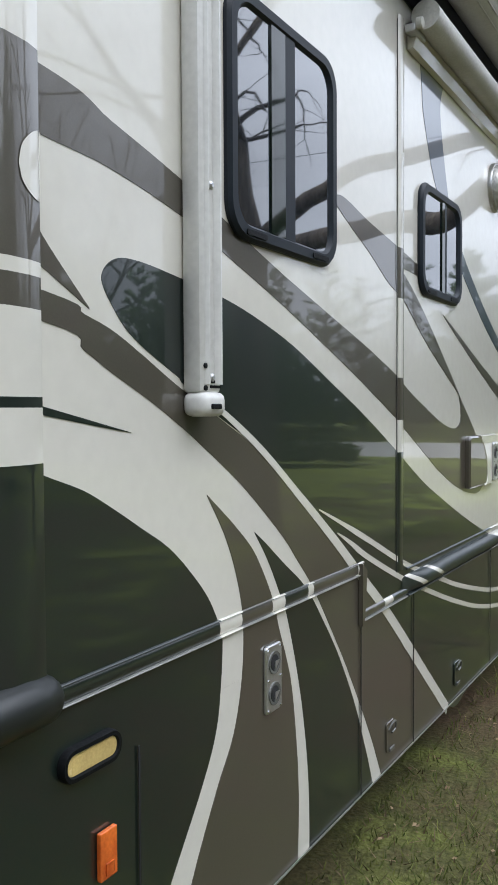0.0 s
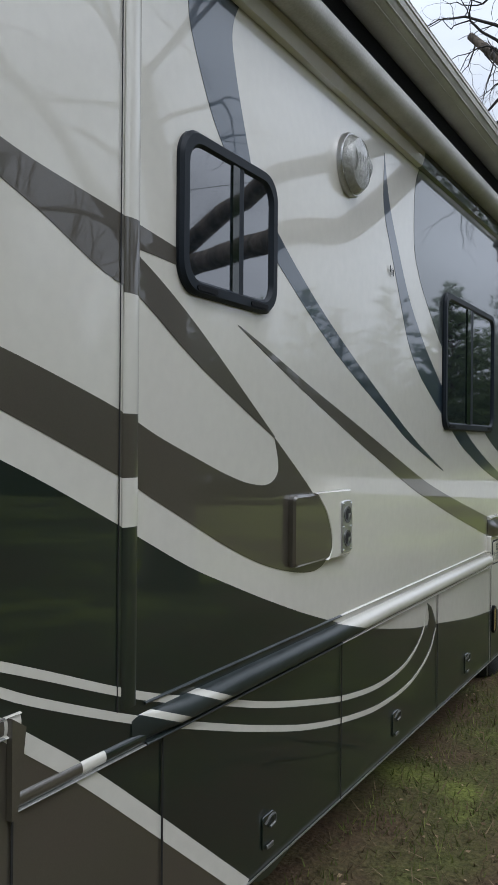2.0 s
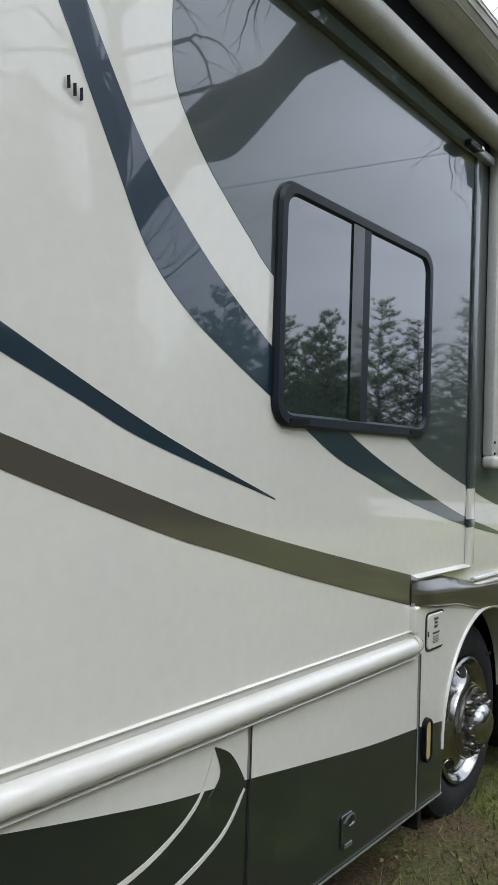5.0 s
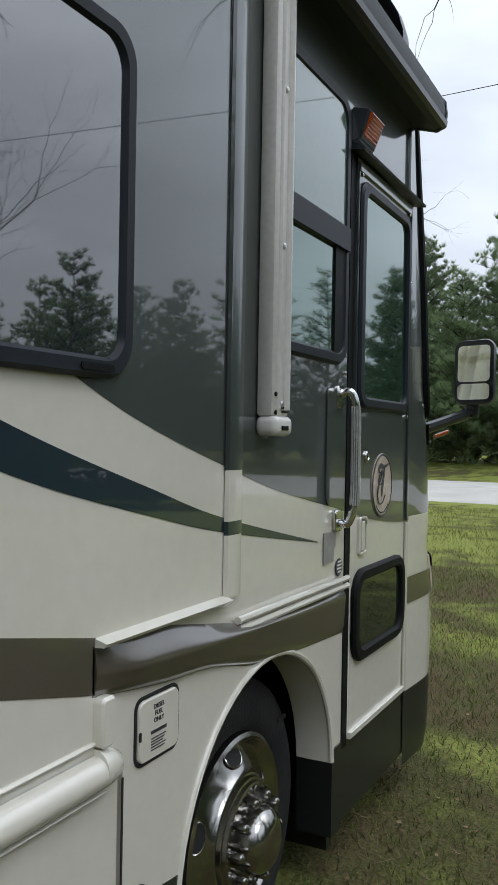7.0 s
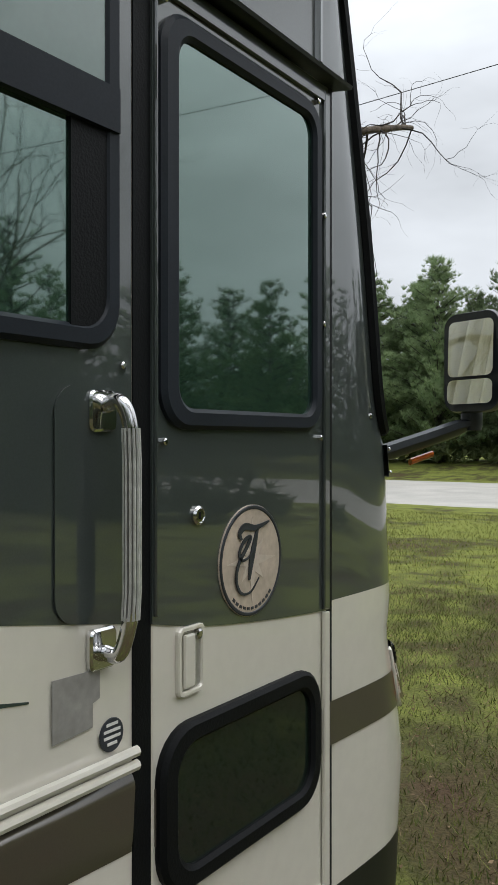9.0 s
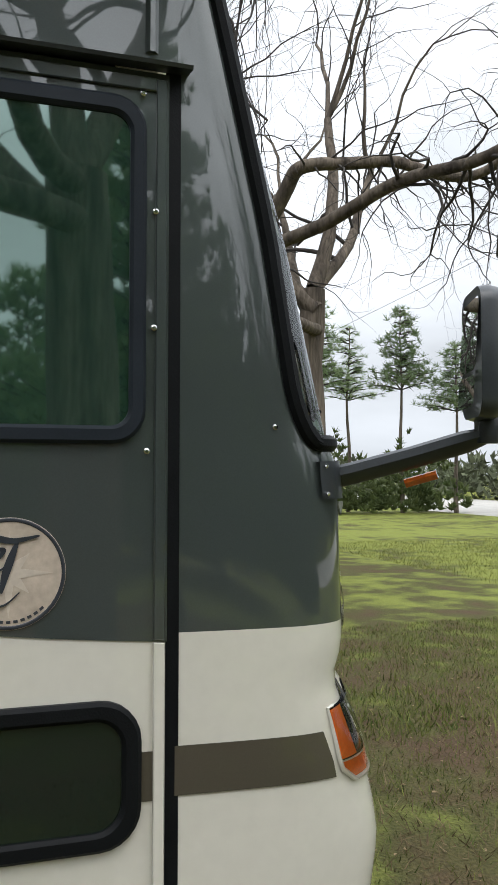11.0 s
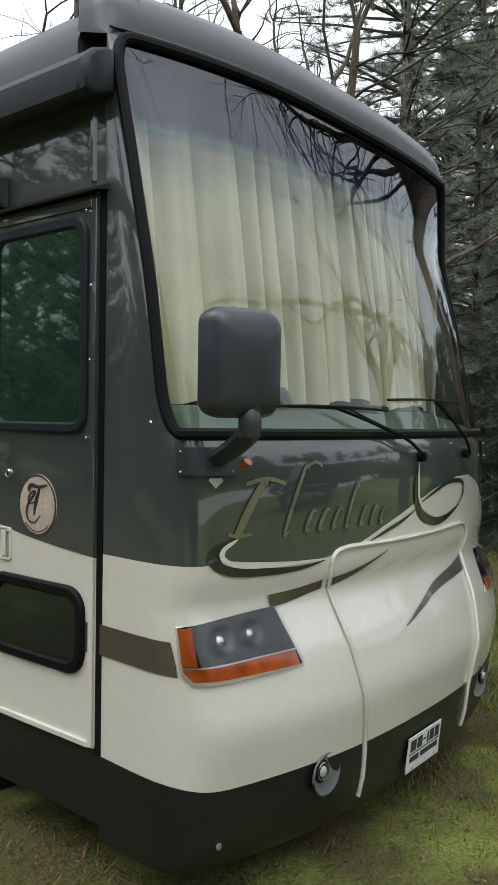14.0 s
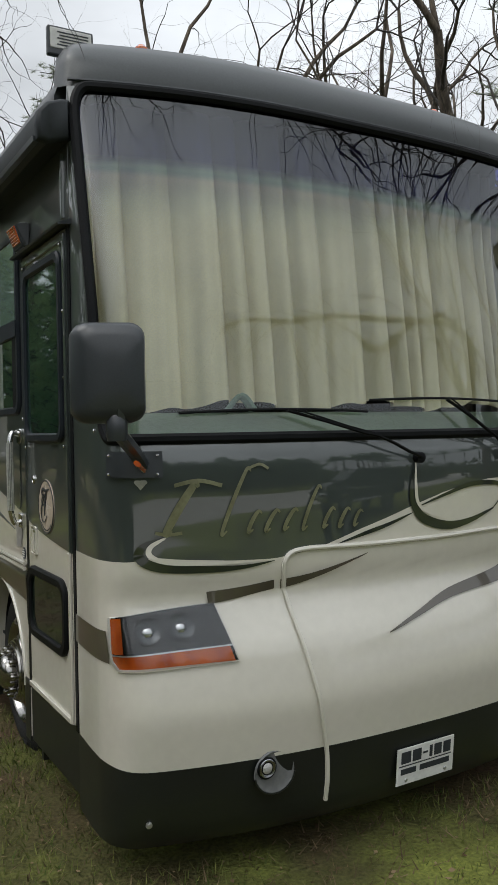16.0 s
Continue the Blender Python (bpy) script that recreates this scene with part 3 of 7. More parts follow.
line = curve([(7.09, 2.96), (6.95, 2.82), (6.915, 2.68), (6.925, 2.49), (6.99, 2.385), (7.062, 2.312), (7.148, 2.245), (7.241, 2.177), (7.367, 2.093), (7.80, 1.87), (8.20, 1.695), (8.46, 1.602), (8.787, 1.514), (9.10, 1.438), (9.54, 1.361), (9.634, 1.344)])
rvpart("charcoal_field", slab(line + [(9.634, 2.563), (10.361, 2.563), (10.361, TOP), (7.2, TOP), (7.12, 2.99)], 0.0, 0.0014), CHARCOAL)
film("green_field", [(3.494, 1.648), (3.337, 1.722), (3.268, 1.782), (3.238, 1.833), (3.278, 1.872), (3.358, 1.878), (3.497, 1.864), (3.69, 1.838), (3.863, 1.80), (4.05, 1.745), (4.30, 1.65), (4.557, 1.55), (4.81, 1.44), (5.11, 1.305), (5.33, 1.223), (5.59, 1.132), (5.91, 1.03), (6.35, 0.91), (6.90, 0.803), (7.16, 0.768), (7.343, 0.744), (7.65, 0.703), (8.0, 0.66), (8.37, 0.628)],
     [(3.50, 1.64), (3.654, 1.563), (3.865, 1.472), (4.056, 1.35), (4.18, 1.272), (4.39, 1.132), (4.60, 0.99), (4.73, 0.90), (5.0, 0.69), (5.47, B), (5.8, B), (6.4, B), (8.37, B)], FOREST, n=6)
rvpart("green_front_panel", slab([(8.39, B), (8.60, B), (8.605, 0.45), (8.612, 0.60), (8.39, 0.627)], 0.0, 0.0014), FOREST)
film("brown_diagonal", [(2.3, 1.88), (3.085, 1.788), (3.186, 1.758), (3.267, 1.734), (3.355, 1.695), (3.494, 1.628), (3.70, 1.54), (3.865, 1.463), (4.056, 1.337), (4.189, 1.25), (4.391, 1.113), (4.55, 0.995), (4.70, 0.878), (4.92, 0.713), (5.40, B)],
     [(2.3, 1.81), (3.084, 1.734), (3.185, 1.691), (3.266, 1.652), (3.373, 1.605), (3.472, 1.557), (3.581, 1.498), (3.756, 1.395), (3.961, 1.247), (4.06, 1.158), (4.147, 1.075), (4.29, 0.905), (4.425, 0.73), (4.59, 0.49), (4.69, B)], BROWN, n=6)
film("brown_feather", [(3.599, 1.386), (3.728, 1.295), (3.824, 1.212), (3.913, 1.08), (3.945, 1.0), (4.008, 0.851), (4.041, 0.684), (4.057, 0.50), (4.05, B)], [(3.599, 1.384), (3.676, 1.281), (3.727, 1.178), (3.758, 1.06), (3.751, 0.923), (3.71, 0.796), (3.632, 0.688), (3.523, 0.515), (3.43, B)], BROWN)
film("green_feather", [(3.818, 1.272), (3.872, 1.238), (3.957, 1.180), (4.079, 1.10), (4.147, 1.04), (4.215, 0.965), (4.33, 0.828), (4.458, 0.634), (4.555, 0.44), (4.61, B)], [(3.818, 1.270), (3.884, 1.192), (3.942, 1.105), (3.988, 1.03), (4.048, 0.865), (4.094, 0.692), (4.122, 0.50), (4.126, B)], FOREST)
film("green_rear_field", [(2.02, 1.67), (2.6, 1.59), (3.0, 1.495), (3.085, 1.464), (3.181, 1.431), (3.261, 1.391), (3.35, 1.342), (3.447, 1.287), (3.532, 1.218), (3.601, 1.148), (3.652, 1.07)], [(2.02, 1.05), (2.6, 1.05), (3.0, 1.05), (3.657, 1.05)], FOREST)
rear_low = [(2.02, 1.05), (2.02, B), (2.08, B)] + arch(2.55, 0.5, 0.475, 180, 0) + [(3.03, B)] + \
    curve([(3.27, B), (3.443, 0.555), (3.572, 0.725), (3.633, 0.835), (3.655, 0.951), (3.661, 1.03), (3.657, 1.05)])
rvpart("green_rear_skirt", slab(rear_low, 0.0, 0.0014), FOREST)
film("dark_sliver", [(2.3, 1.70), (2.94, 1.615), (3.083, 1.586), (3.325, 1.535)], [(2.3, 1.66), (2.95, 1.595), (3.083, 1.571), (3.325, 1.534)], FOREST, n=4)
strip("pinstripe", [(4.19, 1.29), (4.39, 1.217), (4.565, 1.151), (4.93, 1.012), (5.33, 0.89), (5.558, 0.823), (5.86, 0.75), (6.19, 0.682), (6.55, 0.643), (6.87, 0.66), (7.08, 0.742), (7.157, 0.86)],
      lambda t: 0.020 * min(1.0, 0.2 + 6 * t) - 0.012 * max(0, t - 0.7) / 0.3, CREAM)
strip("pinstripe", [(4.32, 1.205), (4.418, 1.162), (4.566, 1.093), (4.93, 0.952), (5.31, 0.826), (5.559, 0.75), (5.86, 0.668), (6.2, 0.60), (6.55, 0.556), (6.92, 0.56), (7.18, 0.63), (7.29, 0.73)],
      lambda t: 0.020 * min(1.0, 0.2 + 6 * t) - 0.010 * max(0, t - 0.7) / 0.3, CREAM)
film("green_crescent", [(7.159, 0.873), (7.227, 0.837), (7.285, 0.762), (7.30, 0.715)], [(7.159, 0.868), (7.183, 0.815), (7.178, 0.785), (7.14, 0.752)], FOREST, level=0.6)
strip("pinstripe", [(3.60, 1.603), (3.703, 1.557), (3.865, 1.47), (4.056, 1.347), (4.18, 1.266), (4.34, 1.158), (4.52, 1.03), (4.715, 0.892), (4.96, 0.70), (5.44, B)], lambda t: 0.013 + 0.036 * t, CREAM)
film("brown_fender_band", [(8.28, 1.18), (8.6, 1.14), (8.94, 1.105), (9.247, 1.079), (9.634, 1.047)], [(8.28, 1.084), (8.523, 1.051), (8.707, 1.037), (8.83, 1.016), (8.97, 0.988), (9.26, 0.962), (9.54, 0.946), (9.634, 0.941)], BROWN)

# seams between the panels
for y in (3.332, 4.495, 5.005, 6.13, 7.31, 8.377):
    rvpart("panel_seam", slab([(y - 0.003, B), (y + 0.003, B), (y + 0.003, TRIM - 0.02), (y - 0.003, TRIM - 0.02)], 0.005, 0.0068), SEAM)
for y0, y1 in ((3.02, 8.377), (8.377, 8.6)):
    rvpart("lower_edge_seam", slab([(y0, B + 0.006), (y1, B + 0.006), (y1, B + 0.012), (y0, B + 0.012)], 0.005, 0.0072), DULL)

# vertical corner mouldings of the slide-out and the rear cap
def moulding(y, wdt, z0, z1, mat, proud=0.014):
    prof = [(y - wdt / 2, 0.002), (y - wdt / 2 + 0.006, proud * 0.8), (y - wdt * 0.2, proud), (y + wdt * 0.2, proud * 0.9), (y + wdt / 2 - 0.006, proud * 0.6), (y + wdt / 2, 0.002)]
    bm = bmesh.new()
    rows = [[bm.verts.new((x, yy, z)) for yy, x in prof] for z in (z0, z1)]
    for k in range(len(prof) - 1):
        bm.faces.new((rows[0][k], rows[0][k + 1], rows[1][k + 1], rows[1][k]))
    bm.faces.new(rows[0])
    bm.faces.new(rows[1])
    return bm


for z0, z1, mat in ((1.0, 1.425, FOREST), (1.425, 1.54, CREAM), (1.54, 1.69, BROWN), (1.69, 1.97, CREAM), (1.97, 2.147, BROWN), (2.147, 2.95, CREAM)):
    rvpart("corner_moulding", moulding(4.868, 0.06, z0, z1, mat, 0.008), mat, smooth=True)
for z0, z1, mat in ((1.19, 1.343, CREAM), (1.343, 1.377, SLATE), (1.377, 1.502, CREAM), (1.502, 2.92, CHARCOAL)):
    rvpart("corner_moulding", moulding(8.835, 0.087, z0, z1, mat), mat, smooth=True)
for y, z0 in ((4.822, 1.0), (8.786, 1.50)):
    rvpart("panel_seam", slab([(y + 0.0015, z0), (y + 0.0045, z0), (y + 0.0045, 2.93), (y + 0.0015, 2.93)], 0.003, 0.0045), SEAM)
for z0, z1, mat in ((1.05, 1.49, FOREST), (1.49, 1.585, CREAM), (1.585, 1.603, FOREST), (1.603, 1.75, CREAM), (1.75, 1.805, BROWN), (1.805, 1.83, CREAM), (1.83, 2.185, BROWN), (2.185, 3.0, CREAM)):
    rvpart("corner_moulding", moulding(3.0, 0.13, z0, z1, mat, 0.03), mat, smooth=True)


# rub rails
def half_round(y0, y1, zc, h, proud, mat, name="rub_rail", label=""):
    prof = [(0.0, zc - h / 2)] + [(proud * math.cos(radians(a)), zc + h / 2 * math.sin(radians(a))) for a in range(-80, 81, 16)] + [(0.0, zc + h / 2)]
    return rvpart(name, sweep_y(prof, y0, y1), mat, smooth=True, label=label)


def painted_rail(y0, s0, y1, s1, mat, zc=0.940, h=0.066):
    """A length of the rail with slanted paint joints; the rail swells out of the wall at its rear end."""
    bm = bmesh.new()
    rows = []
    for k in range(7):
        t = k / 6
        ring = []
        for a in range(-90, 91, 15):
            z = zc + h / 2 * math.sin(radians(a))
            y = y0 + (y1 - y0) * t + (s0 + (s1 - s0) * t) * (zc - z)
            g = min(1.0, max(0.0, (y - 4.87) / 0.22))
            ring.append(bm.verts.new(((0.004 + 0.036 * g * g * (3 - 2 * g)) * max(0.04, math.cos(radians(a))) ** 0.8, y, z)))
        rows.append(ring)
    for a, b in zip(rows, rows[1:]):
        for k in range(len(a) - 1):
            bm.faces.new((a[k], a[k + 1], b[k + 1], b[k]))
    bmesh.ops.recalc_face_normals(bm, faces=bm.faces)
    return rvpart("rub_rail", bm, mat, smooth=True)


for y0, s0, y1, s1, mat in ((4.88, 0, 4.995, 2.6, DARKRAIL), (4.995, 2.6, 5.045, 2.6, CREAM), (5.045, 2.6, 5.20, 2.6, DARKRAIL), (5.20, 2.6, 5.25, 2.6, CREAM), (5.25, 2.6, 6.22, 4.0, DARKRAIL), (6.22, 4.0, 8.30, 0, CREAM)):
    painted_rail(y0, s0, y1, s1, mat)
for y0, y1, mat in ((4.93, 6.12, DARKRAIL), (6.12, 8.31, CREAM)):
    half_round(y0, y1, 0.897, 0.012, 0.016, mat)
    half_round(y0, y1, 0.995, 0.008, 0.009, mat)
rvpart("rub_rail_end", slab(rounded(8.285, 8.33, 0.985, 1.083, 0.012, 3), 0.0, 0.024, bevel=0.006), CREAM, smooth=True)
rvpart("rub_rail_end", tube([(0.0, 8.285, 0.945), (0.0, 8.32, 0.943), (0.0, 8.345, 0.937), (0.0, 8.36, 0.93)], lambda t: 0.041 - 0.022 * t * t, 16), CREAM, smooth=True)
rear_cuts = ((2.95, 3.657, FOREST), (3.657, 3.758, CREAM), (3.758, 3.915, BROWN), (3.915, 3.985, CREAM), (3.985, 4.125, FOREST), (4.125, 4.16, CREAM), (4.16, 4.485, BROWN), (4.485, 4.53, CREAM))
for y0, y1, mat in rear_cuts:
    half_round(y0 - 0.012, y1 - 0.012, 1.067, 0.034, 0.006, mat)
    half_round(y0 - 0.012, y1 - 0.012, 1.086, 0.005, 0.008, mat)
    half_round(y0 - 0.012, y1 - 0.012, 1.047, 0.006, 0.010, RAILGLINT if mat is not CREAM else mat)
for y0, y1, mat in ((4.50, 4.70, BROWN), (4.70, 4.78, CREAM), (4.78, 4.93, FOREST)):
    half_round(y0, y1, 0.913, 0.03, 0.010, mat)
    half_round(y0, y1, 0.895, 0.005, 0.012, RAILGLINT)
rvpart("rail_end", slab([(4.482, 0.885), (4.497, 0.885), (4.52, 1.06), (4.482, 1.085)], 0.003, 0.018), BROWN)
rvpart("fender_flare", tube(curve([(0.0, 2.4, 1.068), (0.012, 2.7, 1.077), (0.02, 2.95, 1.085), (0.012, 3.03, 1.082), (-0.01, 3.085, 1.074)], 5), lambda t: 0.045 * min(1.0, (1.001 - t) * 8) ** 0.5, 20), VALANCE, smooth=True, angle=1.2)
bm = bmesh.new()
profile = [(2.935, 0.002), (2.941, 0.024), (2.974, 0.03), (3.026, 0.027), (3.059, 0.018), (3.065, 0.004), (3.072, 0.006)]
rows = []
for k in range(13):
    y = 3.0 + 0.072 * k / 12
    x = next(xa + (xb - xa) * (y - ya) / (yb - ya) for (ya, xa), (yb, xb) in zip(profile, profile[1:]) if y <= yb + 1e-6) + 0.0018
    half = 0.060 * math.sqrt(1 - (1 - k / 12) ** 2) + 0.001
    zc = 1.985 + 0.008 * k / 12
    rows.append([bm.verts.new((x, y, zc + half * j / 4)) for j in (-4, -2, 0, 2, 4)])
for u, v in zip(rows, rows[1:]):
    for k in range(4):
        bm.faces.new((u[k], u[k + 1], v[k + 1], v[k]))
rvpart("cream_patch", bm, CREAM, smooth=True)

# front fender moulding over the wheel
def along(y, pairs):
    for (a, u), (b, v) in zip(pairs, pairs[1:]):
        if y <= b:
            t = max(0.0, min(1.0, (y - a) / (b - a)))
            return u + (v - u) * t
    return pairs[-1][1]


bm = bmesh.new()
rows = []
for k in range(41):
    y = 8.285 + (9.632 - 8.285) * k / 40
    top = along(y, ((8.285, 1.184), (8.55, 1.172), (8.82, 1.125), (8.95, 1.104), (9.63, 1.088)))
    ridge = along(y, ((8.285, 1.128), (8.67, 1.106), (9.35, 1.076), (9.63, 1.062)))
    low = along(y, ((8.285, 1.085), (8.523, 1.053), (8.707, 1.04), (8.83, 1.019), (8.97, 0.992), (9.26, 0.966), (9.54, 0.949), (9.63, 0.943)))
    out = along(y, ((8.285, 0.008), (8.40, 0.036), (8.75, 0.038), (9.2, 0.028), (9.63, 0.012)))
    # a leaning upper face, a rolled ridge and a broad smooth face below it
    rows.append([bm.verts.new((x * out, y, ridge + (top - ridge) * s)) for s, x in ((1.0, 0.10), (0.75, 0.36), (0.5, 0.62), (0.28, 0.86), (0.12, 0.97))] +
                [bm.verts.new((x * out, y, ridge + (low - ridge) * s)) for s, x in ((0.0, 1.0), (0.10, 0.97), (0.2, 0.88), (0.32, 0.80), (0.5, 0.72), (0.7, 0.60), (0.88, 0.42), (1.0, 0.14))])
for u, v in zip(rows, rows[1:]):
    for k in range(len(u) - 1):
        bm.faces.new((u[k], u[k + 1], v[k + 1], v[k]))
bm.faces.new(rows[0])
rvpart("fender_moulding", bm, BROWN, label="brown bulging moulding over the wheel arch", smooth=True)
rvpart("fender_moulding_cap", sweep_y([(0.0, 1.178), (0.024, 1.18), (0.03, 1.188), (0.0, 1.196)], 8.285, 8.80), CREAM)
for dz in (0.0, 0.024):
    rvpart("fender_line", tube([(0.014, 8.85, 1.102 + dz), (0.016, 9.2, 1.102 + dz), (0.016, 9.632, 1.10 + dz)], 0.010, 8), CREAM, smooth=True)


# ---- windows ----
def side_window(y0, y1, z0, z1, r, divider, parent=None, glass=TINT, label="dark tinted sliding window in a black frame", bars=True, wide=0.04):
    w = rvpart("window", ring(rounded(y0, y1, z0, z1, r), rounded(y0 + wide, y1 - wide, z0 + wide, z1 - wide, max(0.01, r - wide * 0.55)), 0.0, 0.020, crown=0.010), FRAME, parent, label, smooth=True)
    g = part("pane", slab(rounded(y0 + wide * 0.8, y1 - wide * 0.8, z0 + wide * 0.8, z1 - wide * 0.8, max(0.01, r - wide * 0.5)), 0.005, 0.010), glass, w)
    if divider:
        for k, (a, b, mt) in enumerate(divider):
            part("divider", slab([(a, z0 + wide * 0.8), (b, z0 + wide * 0.8), (b, z1 - wide * 0.8), (a, z1 - wide * 0.8)], 0.010, 0.015), mt, w)
    if bars:
        part("weep_slot", slab(rounded(y0 + wide + 0.03, y0 + wide + 0.13, z0 + 0.012, z0 + 0.026, 0.006, 3), 0.018, 0.023), RUBBER, w)
        part("weep_slot", slab(rounded(y1 - wide - 0.13, y1 - wide - 0.03, z0 + 0.012, z0 + 0.026, 0.006, 3), 0.018, 0.023), RUBBER, w)
    return w


side_window(3.682, 4.286, 1.988, 2.585, 0.085, ((3.89, 3.965, LOWGLASS), (3.965, 4.02, FRAME)))
side_window(5.052, 5.578, 2.008, 2.435, 0.08, ((5.31, 5.345, LOWGLASS), (5.345, 5.37, FRAME)))
side_window(7.36, 8.375, 1.69, 2.378, 0.075, ((7.772, 7.843, LOWGLASS), (7.843, 7.888, FRAME)))
wd = side_window(9.05, 9.592, 1.82, 2.685, 0.075, (), glass=TINTGREEN, label="dark window with a pale upper pane beside the entry door", bars=False)
part("upper_pane", slab([(9.08, 2.26), (9.565, 2.26), (9.565, 2.65), (9.08, 2.65)], 0.010, 0.014), SHADE, wd)
part("divider", slab([(9.065, 2.19), (9.58, 2.19), (9.58, 2.265), (9.065, 2.265)], 0.010, 0.026), FRAME, wd)
part("divider", slab([(9.475, 1.855), (9.56, 1.855), (9.56, 2.195), (9.475, 2.195)], 0.010, 0.016), RUBBER, wd)


# ---- awnings ----
def awning_arm(y0, y1, zb, zt, x):
    a = rvpart("awning_arm", box(0.002, x, y0, y1, zb, zt, 0.012), OFFWHITE, label="off-white ribbed metal awning arm with screws", smooth=True)
    for f, wdt in ((0.28, 0.018), (0.72, 0.03)):
        yc = y0 + (y1 - y0) * f
        part("rib", tube([(x, yc, zb + 0.02), (x, yc, zt - 0.02)], wdt / 2, 8, flat=0.5), OFFWHITE, a, smooth=True)
    part("end_cap", box(0.0, x + 0.012, y0 - 0.002, y1 + 0.004, zb - 0.05, zb + 0.004, 0.018, segments=3), OFFWHITE, a, smooth=True)
    part("pull_slot", box(x + 0.006, x + 0.016, (y0 + y1) / 2 - 0.02, (y0 + y1) / 2 + 0.02, zb - 0.034, zb - 0.022, 0.003), RUBBER, a)
    for z in (zb + 0.035, zb + 0.45, zb + 0.86, zb + 1.2):
        part("screw", lathe([(0.009, 0), (0.009, 0.004), (0.005, 0.007)], (x, y0 + (y1 - y0) * 0.5, z), sides=10), DULL, a, smooth=True)
    for z in (zb + 0.012, zb + 0.06):
        part("screw", lathe([(0.006, 0), (0.006, 0.004), (0.003, 0.005)], (x, y0 + 0.018, z), sides=8), RUBBER, a)
    for k in range(3):
        part("vent_slot", box(x - 0.002, x + 0.002, y1 - 0.05, y1 - 0.008, zb + 0.012 + k * 0.011, zb + 0.018 + k * 0.011), RUBBER, a)
    return a


awning_arm(3.50, 3.588, 1.615, 3.15, 0.05)
awning_arm(8.952, 9.06, 1.637, 3.12, 0.05)
aw = rvpart("awning_roller", tube([(0.12, 3.4, 3.20), (0.12, 9.08, 3.20)], 0.085, 20), AWNWHITE, label="rolled grey-white vinyl patio awning under the roof", smooth=True)
for k in range(9):
    a = radians(-60 + 22 * k)
    part("rib", tube([(0.12 + 0.085 * math.cos(a), 3.4, 3.20 + 0.085 * math.sin(a)), (0.12 + 0.085 * math.cos(a), 9.08, 3.20 + 0.085 * math.sin(a))], 0.004, 5), AWNWHITE, aw)
part("roller_cap", lathe([(0.088, -0.02), (0.092, 0.0), (0.08, 0.03), (0.03, 0.035)], (0.12, 9.08, 3.20), "y", 20), OFFWHITE, aw, smooth=True)
rvpart("awning_valance", slab([(4.8, 3.03), (9.0, 3.03), (9.0, 3.20), (4.8, 3.20)], 0.004, 0.05), NAVY, label="navy awning fabric hanging in shade")
topper = rvpart("slide_topper", tube([(0.072, 4.92, 2.965), (0.072, 8.96, 2.965)], 0.052, 18), AWNWHITE, label="cream slide-out topper roller", smooth=True)
part("roller_cap", tube([(0.072, 8.955, 2.965), (0.072, 8.985, 2.965)], lambda t: 0.054 - 0.012 * t, 18), OFFWHITE, topper, smooth=True)
part("end_hook", tube(curve([(0.085, 8.985, 2.975), (0.092, 9.0, 2.95), (0.09, 9.0, 2.92), (0.07, 8.97, 2.905)], 5), 0.016, 8), OFFWHITE, topper, smooth=True)
rvpart("slide_out_fascia", sweep_y([(0.003, 2.86), (0.024, 2.865), (0.036, 2.90), (0.036, 2.925), (0.003, 2.93)], 4.93, 6.95), CREAM)
rvpart("slide_out_fascia", sweep_y([(0.003, 2.86), (0.024, 2.865), (0.036, 2.90), (0.036, 2.925), (0.003, 2.93)], 6.95, 8.80), CHARCOAL)
br = rvpart("topper_bracket", box(0.01, 0.045, 8.66, 8.91, 2.858, 2.89, 0.006), DULL, label="aluminium topper bracket with bolts")
part("bolt", lathe([(0.012, 0), (0.012, 0.012), (0.006, 0.014)], (0.045, 8.74, 2.874), sides=10), CHROME, br)
part("lever", box(0.03, 0.06, 8.60, 8.70, 2.846, 2.871, 0.006), FRAME, br)
br2 = rvpart("topper_bracket", box(0.01, 0.05, 4.88, 5.0, 2.90, 2.93, 0.006), DULL)
part("bolt", lathe([(0.02, 0), (0.02, 0.02), (0.008, 0.022)], (0.05, 4.90, 2.93), sides=12), OFFWHITE, br2, smooth=True)

da = rvpart("door_awning", sweep_y([(0.0, 2.86), (0.09, 2.835), (0.125, 2.85), (0.13, 2.90), (0.125, 2.95), (0.09, 2.99), (0.03, 3.01), (0.0, 3.01)], 9.02, 10.37), AWNDARK, label="dark grey boxed awning above the entry door", smooth=True)
cap_line = [(0.0, 2.858), (0.09, 2.833), (0.127, 2.848), (0.133, 2.90), (0.127, 2.952), (0.09, 2.993), (0.03, 3.013), (0.0, 3.013)]
cap_bm = bmesh.new()
rows = [[cap_bm.verts.new((0.06 + (x - 0.06) * k, y, 2.925 + (z - 2.925) * k)) for x, z in cap_line] for y, k in ((10.37, 1.0), (10.392, 1.0), (10.404, 0.93), (10.411, 0.8))]
for u, v in zip(rows, rows[1:]):
    for k in range(8):
        cap_bm.faces.new((u[k], u[(k + 1) % 8], v[(k + 1) % 8], v[k]))
cap_bm.faces.new(rows[-1])
part("end_cap", cap_bm, AWNDARK, da, smooth=True)
part("end_cap", lathe([(0.10, -0.02), (0.105, 0.0), (0.095, 0.03)], (0.03, 9.02, 2.925), "y", 20), PLASTIC, da, smooth=True)
part("lip", sweep_y([(0.115, 2.842), (0.135, 2.845), (0.138, 2.865), (0.12, 2.862)], 9.05, 10.37), PLASTIC, da)


